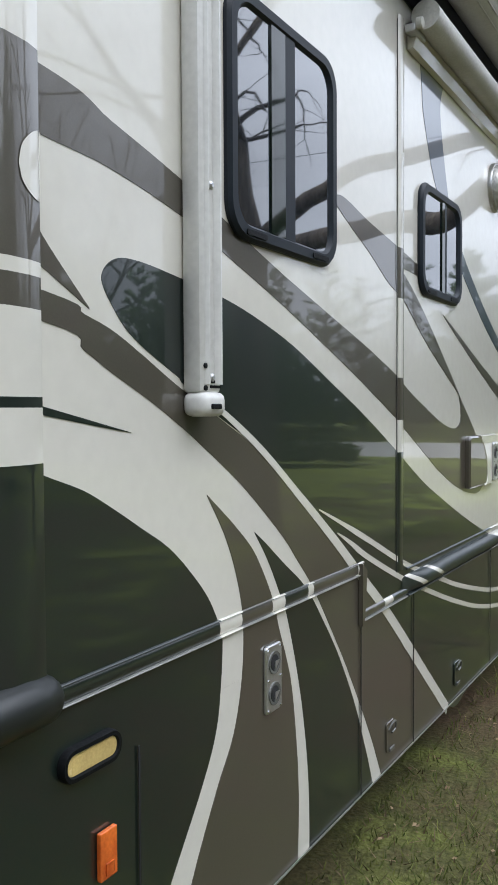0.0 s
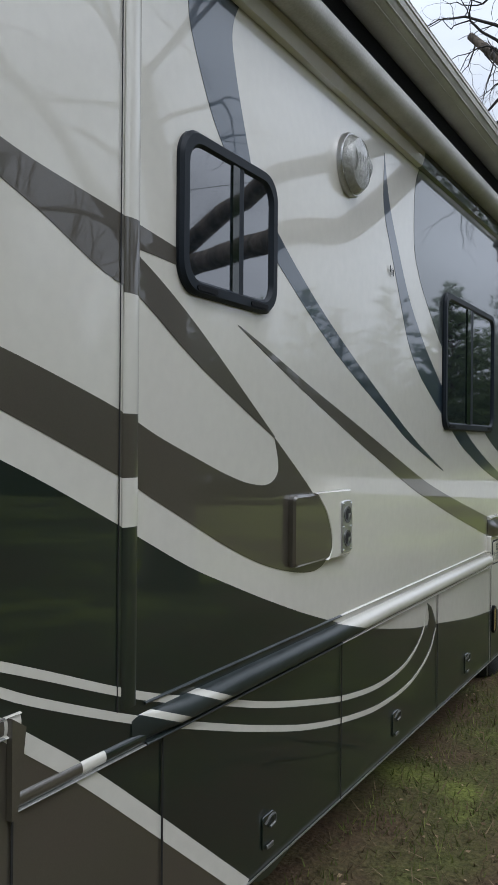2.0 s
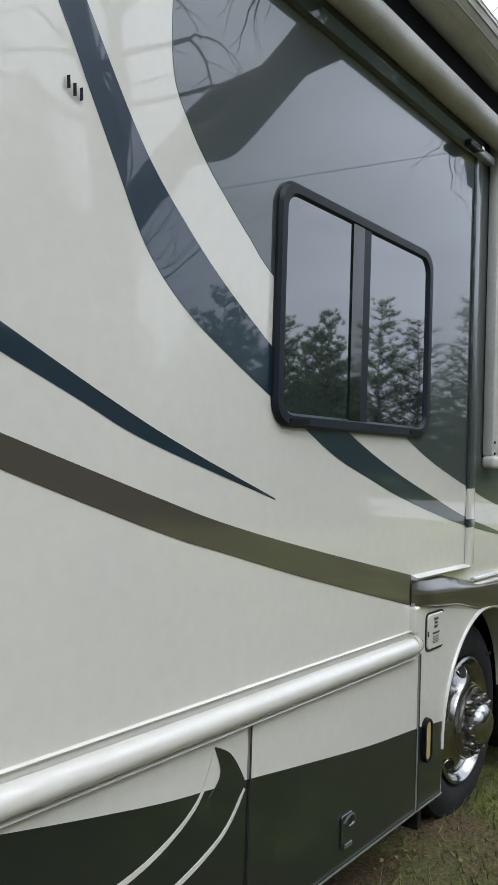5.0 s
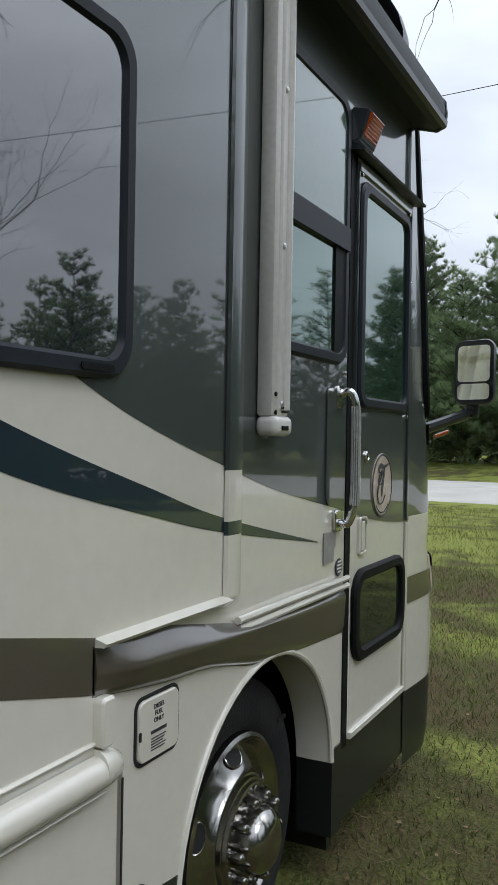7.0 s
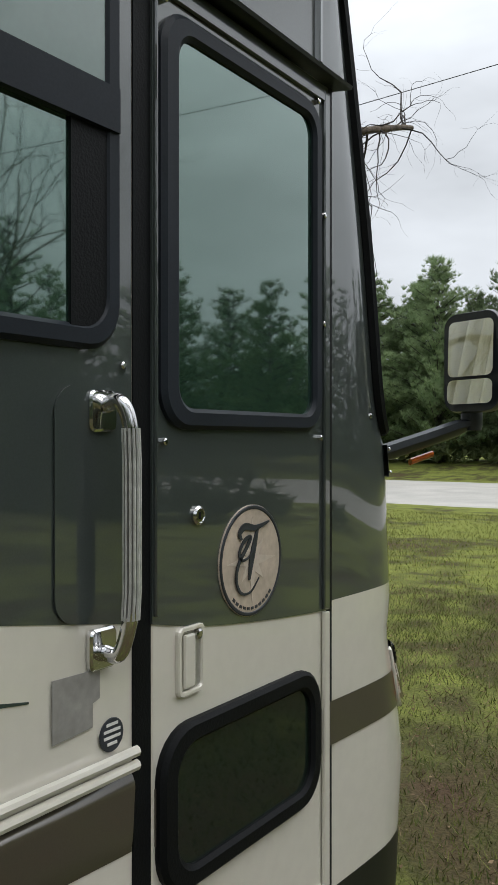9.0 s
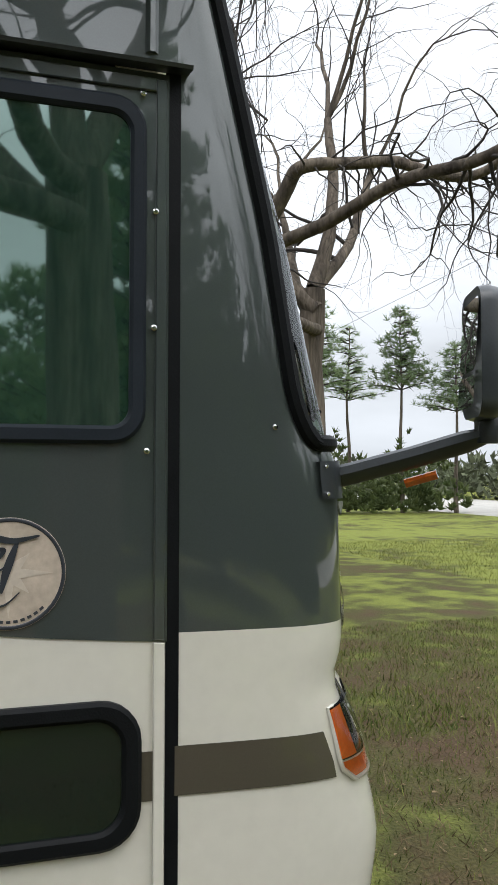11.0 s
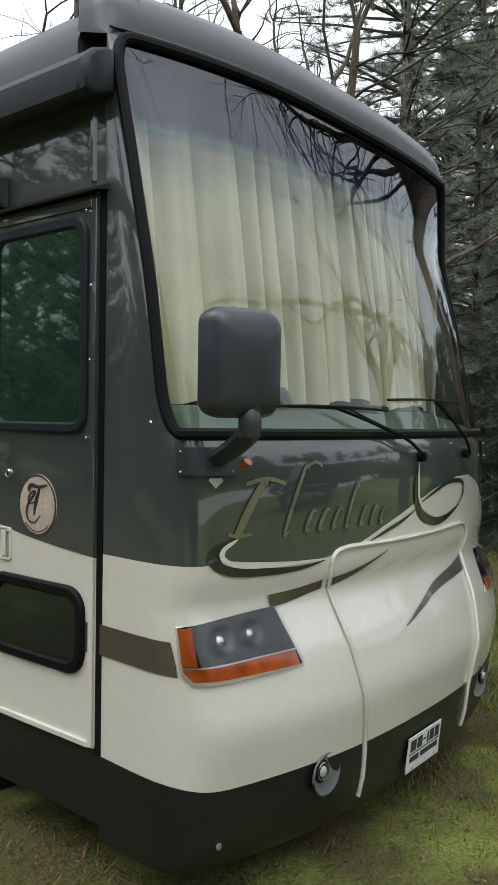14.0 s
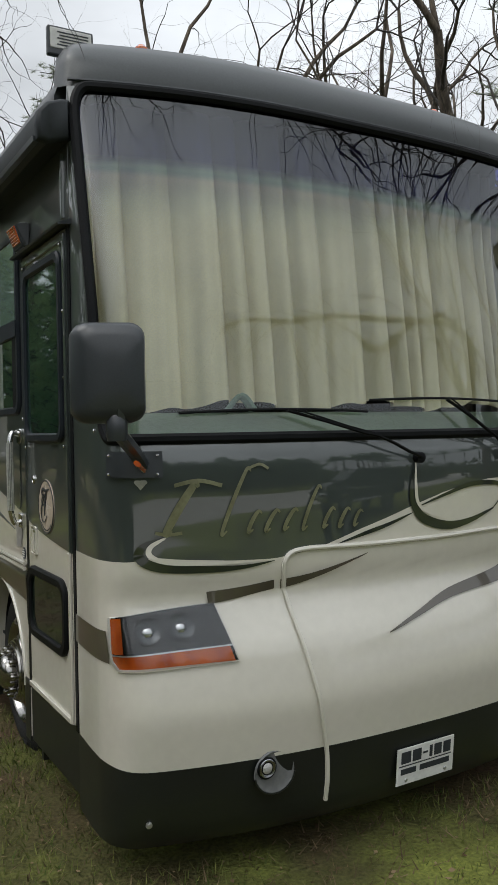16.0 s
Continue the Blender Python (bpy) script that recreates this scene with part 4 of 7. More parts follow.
# ---- entry door ----
for y0, y1, z0 in ((9.636, 9.683, 0.55), (10.338, 10.368, 0.55)):
    rvpart("door_gasket", slab([(y0, z0), (y1, z0), (y1, 2.555), (y0, 2.555)], -0.02, 0.004), RUBBER)
door = rvpart("entry_door", slab(rounded(9.683, 10.338, 0.565, 2.53, 0.02, 3), -0.03, 0.006, bevel=0.004), CREAM, label="closed narrow entry door with two windows")
dl = curve([(9.6815, 1.336), (9.85, 1.303), (10.10, 1.273), (10.3395, 1.253)])
part("charcoal_field", slab(dl + [(10.3395, 2.5315), (9.6815, 2.5315)], -0.028, 0.009), CHARCOAL, door)
part("brown_band", slab([(9.69, 0.928), (10.333, 0.908), (10.333, 1.015), (9.69, 1.034)], 0.006, 0.009), BROWN, door)
part("edge_trim", slab([(10.309, 0.575), (10.334, 0.575), (10.334, 1.252), (10.309, 1.254)], 0.009, 0.018, bevel=0.003), CREAM, door)
part("edge_trim", slab([(10.309, 1.26), (10.334, 1.257), (10.334, 2.515), (10.309, 2.515)], 0.010, 0.018, bevel=0.003), CHARCOAL, door)
part("edge_trim", slab([(9.69, 2.487), (10.309, 2.487), (10.309, 2.517), (9.69, 2.517)], 0.010, 0.018, bevel=0.003), CHARCOAL, door)
part("edge_trim", slab([(9.685, 1.35), (9.692, 1.348), (9.692, 2.487), (9.685, 2.487)], 0.010, 0.016, bevel=0.003), CHARCOAL, door)
part("bottom_trim", slab([(9.687, 0.57), (10.309, 0.57), (10.309, 0.592), (9.687, 0.592)], 0.006, 0.018, bevel=0.003), CREAM, door)
part("upper_window", ring(rounded(9.695, 10.287, 1.69, 2.468, 0.075), rounded(9.748, 10.25, 1.73, 2.425, 0.042), 0.006, 0.026, crown=0.008), FRAME, door, "tall green-tinted door window", smooth=True)
part("pane", slab(rounded(9.738, 10.26, 1.72, 2.435, 0.05), 0.009, 0.013), TINTGREEN, door)
part("lower_window", ring(rounded(9.692, 10.283, 0.815, 1.135, 0.09), rounded(9.745, 10.24, 0.857, 1.093, 0.06), 0.006, 0.026, crown=0.008), RUBBER, door, "low dark door window in a rubber frame", smooth=True)
part("pane", slab(rounded(9.735, 10.25, 0.847, 1.103, 0.065), 0.009, 0.012), LOWGLASS, door)
part("badge", lathe([(0.118, 0.009), (0.118, 0.012), (0.115, 0.0125)], (0, 10.0, 1.415), sides=48), BADGE, door, "round beige badge with a dark flourish")
part("badge_ring", ring([Vector((10 + 0.117 * math.cos(a), 1.415 + 0.117 * math.sin(a))) for a in [k * math.pi / 24 for k in range(48)]],
                        [Vector((10 + 0.109 * math.cos(a), 1.415 + 0.109 * math.sin(a))) for a in [k * math.pi / 24 for k in range(48)]], 0.012, 0.0145, crown=0.001), INK, door)
star = []
for k in range(16):
    a = math.pi * k / 8 + math.pi / 2
    r = (0.092 if k % 4 == 0 else 0.06) if k % 2 == 0 else 0.026
    star.append((10 + r * math.cos(a), 1.415 + r * math.sin(a)))
part("star", slab(star, 0.012, 0.0135), material("pale_star", (0.62, 0.54, 0.45), 0.45, spread=0.08), door)


def stroke(name, pts, width, mat, parent, x):
    c = curve(pts, 8)
    up, low = [], []
    for i, p in enumerate(c):
        d = (c[min(i + 1, len(c) - 1)] - c[max(i - 1, 0)]).normalized()
        wd2 = width * (0.25 + 0.75 * math.sin(math.pi * min(1, max(0, i / (len(c) - 1)))))
        up.append(p + Vector((-d.y, d.x)) * wd2 / 2)
        low.append(p - Vector((-d.y, d.x)) * wd2 / 2)
    bm = bmesh.new()
    rows = [[bm.verts.new((x, *u)), bm.verts.new((x, *v)), bm.verts.new((x + 0.002, *v)), bm.verts.new((x + 0.002, *u))] for u, v in zip(up, low)]
    for a, b in zip(rows, rows[1:]):
        for k in range(4):
            bm.faces.new((a[k], a[(k + 1) % 4], b[(k + 1) % 4], b[k]))
    bm.faces.new(rows[0])
    bm.faces.new(rows[-1])
    return part(name, bm, mat, parent)


stroke("flourish", [(9.958, 1.462), (9.95, 1.476), (9.97, 1.489), (10.01, 1.484), (10.062, 1.494)], 0.015, INK, door, 0.0145)
stroke("flourish", [(10.018, 1.484), (10.005, 1.45), (9.992, 1.41), (9.985, 1.375)], 0.017, INK, door, 0.0147)
stroke("flourish", [(10.022, 1.376), (9.99, 1.350), (9.955, 1.352), (9.938, 1.378), (9.945, 1.412), (9.975, 1.445), (9.99, 1.465), (9.97, 1.462), (9.95, 1.44), (9.955, 1.42), (9.985, 1.425), (10.008, 1.45)], 0.009, INK, door, 0.0149)
for k in range(11):
    a = radians(-132 + 8.4 * k)
    part("rim_bar", slab([(10 + 0.098 * math.cos(a + s), 1.415 + 0.098 * math.sin(a + s)) for s in (-0.045, 0.045)] + [(10 + 0.104 * math.cos(a + s), 1.415 + 0.104 * math.sin(a + s)) for s in (0.045, -0.045)], 0.012, 0.0138), INK, door)
part("lock", lathe([(0.019, 0.009), (0.019, 0.014), (0.014, 0.018), (0.013, 0.016)], (0, 9.814, 1.524), sides=20), CHROME, door, smooth=True)
part("keyhole", slab(rounded(9.8115, 9.8165, 1.517, 1.531, 0.002, 2), 0.016, 0.0172), RUBBER, door)
part("door_latch", ring(rounded(9.75, 9.832, 1.183, 1.315, 0.012, 3), rounded(9.76, 9.822, 1.193, 1.305, 0.008, 3), 0.006, 0.016, crown=0.003), CREAM, door, "recessed white paddle latch")
part("recess", slab(rounded(9.80, 9.826, 1.195, 1.285, 0.006, 3), 0.007, 0.0095), DULL, door)
part("paddle", box(0.008, 0.018, 9.768, 9.80, 1.197, 1.30, 0.004), CREAM, door)
part("key_button", lathe([(0.010, 0.008), (0.010, 0.016), (0.006, 0.018)], (0, 9.814, 1.295), sides=12), CHROME, door)
for y, z in ((9.708, 1.667), (10.29, 1.675), (10.308, 2.212), (10.278, 2.478), (9.71, 2.478), (10.305, 1.95)):
    part("screw", lathe([(0.007, 0.008), (0.007, 0.019), (0.004, 0.021)], (0, y, z), sides=8), CHROME, door, smooth=True)
rvpart("drip_rail", sweep_y([(0.0, 2.54), (0.05, 2.533), (0.054, 2.541), (0.006, 2.56), (0.0, 2.56)], 9.62, 10.385), PLASTIC, label="black drip rail above the door")
rvpart("roof_moulding", moulding(10.30, 0.03, 2.58, 2.83, CHARCOAL, 0.014), CHARCOAL, smooth=True)
for z in (1.73,):
    rvpart("screw", lathe([(0.007, 0.003), (0.007, 0.006), (0.004, 0.008)], (0, 9.61, z + 0.07), sides=8), CHROME)

grab = rvpart("grab_handle", tube(curve([(0.012, 9.558, 1.728), (0.040, 9.563, 1.735), (0.056, 9.569, 1.70), (0.059, 9.571, 1.63), (0.059, 9.571, 1.42), (0.056, 9.567, 1.36), (0.040, 9.561, 1.312), (0.012, 9.556, 1.312)], 6), 0.0135, 14), CHROME, label="chrome entry grab handle", smooth=True)
part("grip", tube([(0.0575, 9.569, 1.375), (0.0592, 9.571, 1.42), (0.0592, 9.571, 1.63), (0.0575, 9.570, 1.685)], 0.0139, 14), TRIMLINE, grab, "clear ribbed grip sleeve", smooth=True)
for k in range(12):
    a = 2 * math.pi * k / 12
    cx, cy = 0.0142 * math.cos(a), 0.0142 * math.sin(a)
    part("grip_rib", tube([(0.0575 + cx, 9.569 + cy, 1.37), (0.0592 + cx, 9.571 + cy, 1.42), (0.0592 + cx, 9.571 + cy, 1.63), (0.0575 + cx, 9.570 + cy, 1.69)], 0.0026, 5), ACRYLIC, grab, smooth=True)
for z in (1.72, 1.32):
    part("mount", slab(rounded(9.522, 9.586, z - 0.036, z + 0.034, 0.012, 4), 0.003, 0.014, bevel=0.004), CHROME, grab, smooth=True)
# thin plate in place of the grab handle's reflection in the paint
rvpart("handle_reflection", slab(rounded(9.45, 9.545, 1.37, 1.76, 0.045, 6), 0.003, 0.006), CHARCOAL, label="thin rounded plate standing for the handle's reflection")
rvpart("tape_patch", slab([(9.445, 1.185), (9.535, 1.19), (9.535, 1.23), (9.552, 1.235), (9.552, 1.285), (9.445, 1.288)], 0.003, 0.0045), TAPE, label="torn grey tape patch")
st = rvpart("round_sticker", lathe([(0.029, 0.003), (0.029, 0.005), (0.027, 0.0055)], (0, 9.58, 1.165), sides=28), INK, label="small round black sticker")
for k, hw in enumerate((0.014, 0.02, 0.02, 0.012)):
    part("bar", slab([(9.58 - hw, 1.181 - k * 0.011), (9.58 + hw, 1.181 - k * 0.011), (9.58 + hw, 1.186 - k * 0.011), (9.58 - hw, 1.186 - k * 0.011)], 0.005, 0.0066), PLATE, st)

# ---- small fittings on the side ----
vent = rvpart("porch_light", lathe([(0.116, 0.0), (0.116, 0.012), (0.112, 0.02), (0.105, 0.02)], (0, 6.17, 2.645), sides=32), DULL, label="round clear ribbed lamp with a chrome rim", smooth=True)
part("lens", lathe([(0.108, 0.01), (0.106, 0.028), (0.09, 0.05), (0.055, 0.062), (0.01, 0.065)], (0, 6.17, 2.645), sides=32), LENS, vent, smooth=True)
for k in range(7):
    y = 6.104 + 0.022 * k
    hgt = math.sqrt(max(0.0, 0.085 ** 2 - (y - 6.17) ** 2))
    part("lens_rib", tube(curve([(0.045, y, 2.645 - hgt), (0.064, y, 2.645), (0.045, y, 2.645 + hgt)], 5), 0.004, 5), LENS, vent)


def vent_plate(y0, y1, z0, z1, x, parent=None):
    p = rvpart("vent_plate", slab(rounded(y0, y1, z0, z1, 0.012, 4), x, x + 0.008, bevel=0.003), DULL, parent, "aluminium plate with two round vents")
    for f in (0.27, 0.73):
        zc, yc = z0 + (z1 - z0) * f, (y0 + y1) / 2
        o = part("outlet", lathe([(0.030, x + 0.008), (0.030, x + 0.011), (0.025, x + 0.011), (0.022, x + 0.009)], (0, yc, zc), sides=20), TRIMLINE, p, smooth=True)
        part("opening", lathe([(0.022, x + 0.008), (0.020, x + 0.0105)], (0, yc, zc), sides=20), SEAM, p)
        part("fin", slab([(yc - 0.004, zc - 0.02), (yc + 0.02, zc + 0.004), (yc, zc + 0.004)], x + 0.0105, x + 0.0135), DULL, p)
    for y in (y0 + 0.01, y1 - 0.01):
        for z in (z0 + 0.01, z1 - 0.01, (z0 + z1) / 2):
            part("screw", lathe([(0.004, x + 0.008), (0.003, x + 0.011)], (0, y, z), sides=6), CHROME, p)
    return p


vent_plate(3.856, 3.942, 0.793, 0.97, 0.003)
ob = rvpart("furnace_cover", slab(rounded(5.695, 6.168, 1.222, 1.455, 0.02, 4), 0.0, 0.026, bevel=0.008), BROWN, label="raised hatch cover painted brown and cream", smooth=True)
part("cream_field", slab(curve([(5.85, 1.456), (5.93, 1.39), (5.975, 1.32), (5.985, 1.265), (5.965, 1.235), (5.945, 1.221)], 5) + [(6.148, 1.221), (6.169, 1.242), (6.169, 1.435), (6.148, 1.456)], 0.001, 0.0285, bevel=0.005), CREAM, ob, smooth=True)
vent_plate(6.058, 6.146, 1.232, 1.418, 0.027)


def hatch_latch(y, z, mat):
    p = rvpart("hatch_latch", slab(rounded(y - 0.038, y + 0.038, z - 0.052, z + 0.052, 0.012, 4), 0.003, 0.007, bevel=0.002), mat, label="flush folding latch on a compartment door")
    part("ring_pull", tube(curve([(0.012, y - 0.03, z + 0.03), (0.018, y - 0.01, z + 0.05), (0.018, y + 0.02, z + 0.048), (0.014, y + 0.03, z + 0.02), (0.012, y + 0.0, z + 0.012)], 4), 0.004, 6), TRIMLINE, p, smooth=True)
    part("striker", box(0.009, 0.016, y - 0.025, y + 0.02, z - 0.05, z - 0.036, 0.003), TRIMLINE, p)


for y in (4.76, 5.57, 6.72, 7.85):
    hatch_latch(y, 0.435, BROWN if y < 5 else FOREST)
for y0, y1, z0, z1 in ((3.098, 3.265, 0.903, 0.968), (8.412, 8.48, 0.485, 0.65)):
    r = min(y1 - y0, z1 - z0) / 2 - 0.001
    mk = rvpart("side_marker", ring(rounded(y0, y1, z0, z1, r, 8), rounded(y0 + 0.013, y1 - 0.013, z0 + 0.013, z1 - 0.013, r - 0.013, 8), 0.0, 0.018, crown=0.006), RUBBER, label="pill-shaped yellow side lamp in a black rim", smooth=True)
    part("lens", slab(rounded(y0 + 0.01, y1 - 0.01, z0 + 0.01, z1 - 0.01, r - 0.011, 8), 0.003, 0.014, bevel=0.004), YELLOW, mk, smooth=True)
rf = rvpart("side_reflector", box(0.003, 0.015, 3.20, 3.25, 0.682, 0.777, 0.003), AMBER, label="bright orange side reflector")
part("inner_bulb", box(0.015, 0.018, 3.213, 3.237, 0.69, 0.715, 0.002), AMBER, rf)


def wedge(x0, y0, y1, z0, z1, grow, bevel):
    """A housing whose outer face leans down towards the wall; grow insets that face."""
    bm = bmesh.new()
    inner = [bm.verts.new((x0, y, z)) for y, z in ((y0 - grow, z0 - grow), (y1 + grow, z0 - grow), (y1 + grow, z1 + grow), (y0 - grow, z1 + grow))]
    outer = [bm.verts.new((x, y, z)) for x, y, z in ((0.034, y0, z0), (0.034, y1, z0), (0.066, y1, z1), (0.066, y0, z1))]
    bm.faces.new(inner[::-1])
    bm.faces.new(outer)
    for k in range(4):
        bm.faces.new((inner[k], inner[(k + 1) % 4], outer[(k + 1) % 4], outer[k]))
    bmesh.ops.bevel(bm, geom=bm.edges[:], offset=bevel, segments=2, affect="EDGES")
    return bm


am = rvpart("amber_marker", wedge(0.003, 9.632, 9.778, 2.572, 2.668, 0.012, 0.006), PLASTIC, label="amber corner marker lamp in a dark housing")
lens_bm = wedge(0.03, 9.645, 9.770, 2.584, 2.660, 0.0, 0.002)
bmesh.ops.translate(lens_bm, verts=lens_bm.verts, vec=(0.006, 0, 0.001))
part("lens", lens_bm, AMBER, am)
for k in range(7):
    f = (k + 0.5) / 7
    part("lens_rib", tube([(0.041 + 0.031 * f, 9.648, 2.586 + 0.075 * f), (0.041 + 0.031 * f, 9.767, 2.586 + 0.075 * f)], 0.0022, 5), AMBER, am)

rvpart("fuel_door_seam", ring(rounded(8.402, 8.573, 0.907, 1.053, 0.026, 4), rounded(8.409, 8.566, 0.914, 1.046, 0.021, 4), 0.0, 0.004, crown=0.001), SEAM)
fd = rvpart("fuel_door", slab(rounded(8.41, 8.565, 0.915, 1.045, 0.02, 4), 0.0, 0.009, bevel=0.003), CREAM, label="cream fuel filler door with a printed label")
part("finger_notch", slab(rounded(8.408, 8.416, 0.965, 0.985, 0.003, 2), 0.009, 0.011), SEAM, fd)
words("label_text", "DIESEL\nFUEL\nONLY", 0.0145, (0.0098, 8.482, 1.010), INK, fd)
part("label_bar", slab([(8.452, 0.969), (8.512, 0.969), (8.512, 0.976), (8.452, 0.976)], 0.009, 0.0105), INK, fd)
for k in range(5):
    part("label_bar", slab([(8.453, 0.958 - 0.006 * k), (8.453 + 0.058 - 0.006 * (k % 3), 0.958 - 0.006 * k), (8.453 + 0.058 - 0.006 * (k % 3), 0.9602 - 0.006 * k), (8.453, 0.9602 - 0.006 * k)], 0.009, 0.0102), INK, fd)
for ob in (fd, bpy.data.objects["fuel_door_seam"]):
    ob.location += Vector((0, 0.02, -0.012))
for k, (y, z) in enumerate(((6.60, 2.33), (6.617, 2.32), (6.635, 2.317))):
    rvpart("paint_chip", slab([(y, z), (y + 0.008, z + 0.004), (y + 0.006, z + 0.03), (y - 0.002, z + 0.026)], 0.006, 0.0072), RUBBER)


# ---- front wheel ----
def wheel(cx, cy, cz, R, r):
    t = rvpart("wheel", lathe([(r * 0.94, -0.26), (R * 0.93, -0.25), (R, -0.21), (R, -0.04), (R * 0.985, -0.015), (R * 0.93, 0.0), (R * 0.84, 0.012), (r * 1.10, 0.008), (r * 1.03, -0.006), (r * 0.98, -0.03)], (cx, cy, cz), sides=56), TYRE, label="black rubber tyre with scuffed wall", smooth=True)
    rim = part("rim", lathe([(r * 1.03, -0.02), (r * 1.02, 0.012), (r * 0.98, 0.018), (r * 0.94, 0.010), (r * 0.91, -0.012), (r * 0.88, -0.018), (r * 0.80, -0.010), (r * 0.70, 0.008), (r * 0.635, 0.020), (r * 0.62, 0.030), (r * 0.60, 0.032), (r * 0.59, 0.044), (r * 0.565, 0.046), (r * 0.555, 0.056), (r * 0.53, 0.058), (r * 0.52, 0.046), (r * 0.02, 0.044)], (cx, cy, cz), sides=64), STEEL, t, "polished chrome wheel cover", smooth=True)
    for k in range(5):
        a = radians(72 * k + 18)
        c = Vector((cx, cy + r * 0.78 * math.cos(a), cz + r * 0.78 * math.sin(a)))
        turn = Matrix.Rotation(a, 3, "X")
        oval = [turn @ Vector((-0.0035 - 0.65 * 0.023 * math.cos(b), 0.023 * math.cos(b), 0.040 * math.sin(b))) + c for b in [math.pi * q / 12 for q in range(24)]]
        bm = bmesh.new()
        bm.faces.new([bm.verts.new(q) for q in oval])
        hole = part("hand_hole", bm, SEAM, t)
        part("hole_edge", tube(oval + oval[:1], 0.0028, 6, caps=False), STEEL, hole, smooth=True)
    hub = part("hub", lathe([(r * 0.345, 0.042), (r * 0.335, 0.075), (r * 0.325, 0.095), (r * 0.30, 0.108), (r * 0.24, 0.122), (r * 0.15, 0.131), (r * 0.06, 0.134), (0.003, 0.135)], (cx, cy, cz), sides=40), STEEL, t, smooth=True)
    for k in range(10):
        a = radians(36 * k)
        c = (cx, cy + r * 0.445 * math.cos(a), cz + r * 0.445 * math.sin(a))
        part("lug_nut", lathe([(0.018, 0.044), (0.018, 0.050), (0.0135, 0.053), (0.0135, 0.085), (0.011, 0.092), (0.005, 0.096)], c, sides=12), STEEL, t, smooth=True)
    for k in range(3):
        a = radians(40 + 120 * k)
        part("tread_mark", box(cx + 0.006, cx + 0.014, cy + (R * 0.88) * math.cos(a) - 0.03, cy + (R * 0.88) * math.cos(a) + 0.03, cz + R * 0.88 * math.sin(a) - 0.008, cz + R * 0.88 * math.sin(a) + 0.008, 0.003), TYRE, t)
    return t


wheel(-0.105, 9.075, 0.478, 0.425, 0.268)


# ---- front cap ----
CX, Y0 = -1.225, 10.36
PROFILE = [(0.24, 10.89), (0.30, 10.945), (0.42, 10.975), (0.55, 10.988), (0.70, 11.012), (0.73, 11.016), (0.76, 11.014), (0.84, 10.999), (0.95, 10.972), (1.06, 10.921), (1.13, 10.893), (1.19, 10.914),
           (1.235, 10.920), (1.35, 10.916), (1.55, 10.914), (1.65, 10.908), (1.69, 10.890), (1.80, 10.865), (2.2, 10.775), (2.6, 10.655), (3.03, 10.52), (3.09, 10.50)]
BOW, SKEW = 0.20, 0.061


def plan(f, depth, sign, share=1.0):
    """How far the cap stands out at a share f of its half width: bowed in front, tightly rounded at the corners."""
    return max(0.0, depth - share * (BOW * f ** 2.4 - SKEW * sign * f)) * max(0.0, 1 - f ** 40) ** 0.25


def front_y(z):
    for (za, ya), (zb, yb) in zip(PROFILE, PROFILE[1:]):
        if z <= zb:
            t = max(0.0, min(1.0, (z - za) / (zb - za)))
            return ya + (yb - ya) * t
    return PROFILE[-1][1]


def cap_point(th, z, off=0.0, a=1.225):
    f = abs(math.cos(th)) ** 0.2
    sign = math.copysign(1, math.cos(th))
    depth = front_y(z) - Y0
    y = Y0 + plan(f, depth, sign, 1.0 if sign > 0 else min(1.0, (depth - 0.02) / (BOW + SKEW)))
    # the lower cap flares a little beyond the side walls
    flare = 0.022 * min(1.0, max(0.0, (1.75 - z) / 0.5)) * min(1.0, max(0.0, (y - Y0) / 0.3)) * f ** 8
    x = CX + sign * (a * f + flare)
    p = Vector((x, y, z))
    if off:
        e = 0.01
        q1, q2 = cap_point(min(math.pi, th + e), z), cap_point(max(0, th - e), z)
        r1, r2 = cap_point(th, z + e), cap_point(th, z - e)
        nrm = (q1 - q2).cross(r1 - r2)
        if nrm.length > 1e-9:
            nrm.normalize()
            if nrm.dot(Vector((p.x - CX, p.y - 9.6, 0))) < 0:
                nrm = -nrm
            p = p + nrm * off
    return p


def th_x(x):
    f = min(1.0, abs(x - CX) / 1.225)
    t = math.acos(f ** 5)
    return t if x > CX else math.pi - t


def th_y(y, z):
    lo, hi = 0.0, math.pi / 2
    for _ in range(40):
        mid = (lo + hi) / 2
        lo, hi = (mid, hi) if cap_point(mid, z).y < y else (lo, mid)
    return lo


def cap_grid(name, ths, low, high, rows, mat, off=0.0, label="", thick=0.0):
    """A sheet on the cap between two heights, which may change along it."""
    bm = bmesh.new()
    grid = []
    for i in range(rows + 1):
        grid.append([bm.verts.new(cap_point(th, low(th) + (high(th) - low(th)) * i / rows, off)) for th in ths])
    for a, b in zip(grid, grid[1:]):
        for k in range(len(ths) - 1):
            bm.faces.new((a[k], a[k + 1], b[k + 1], b[k]))
    return rvpart(name, bm, mat, label=label, smooth=True, angle=0.9)


def spaced(a, b, n):
    return [a + (b - a) * k / n for k in range(n + 1)]


def table(pairs):
    def look_up(v):
        for (a, x), (b, y) in zip(pairs, pairs[1:]):
            if v <= b:
                t = max(0.0, min(1.0, (v - a) / (b - a)))
                return x + (y - x) * t
        return pairs[-1][1]
    return look_up


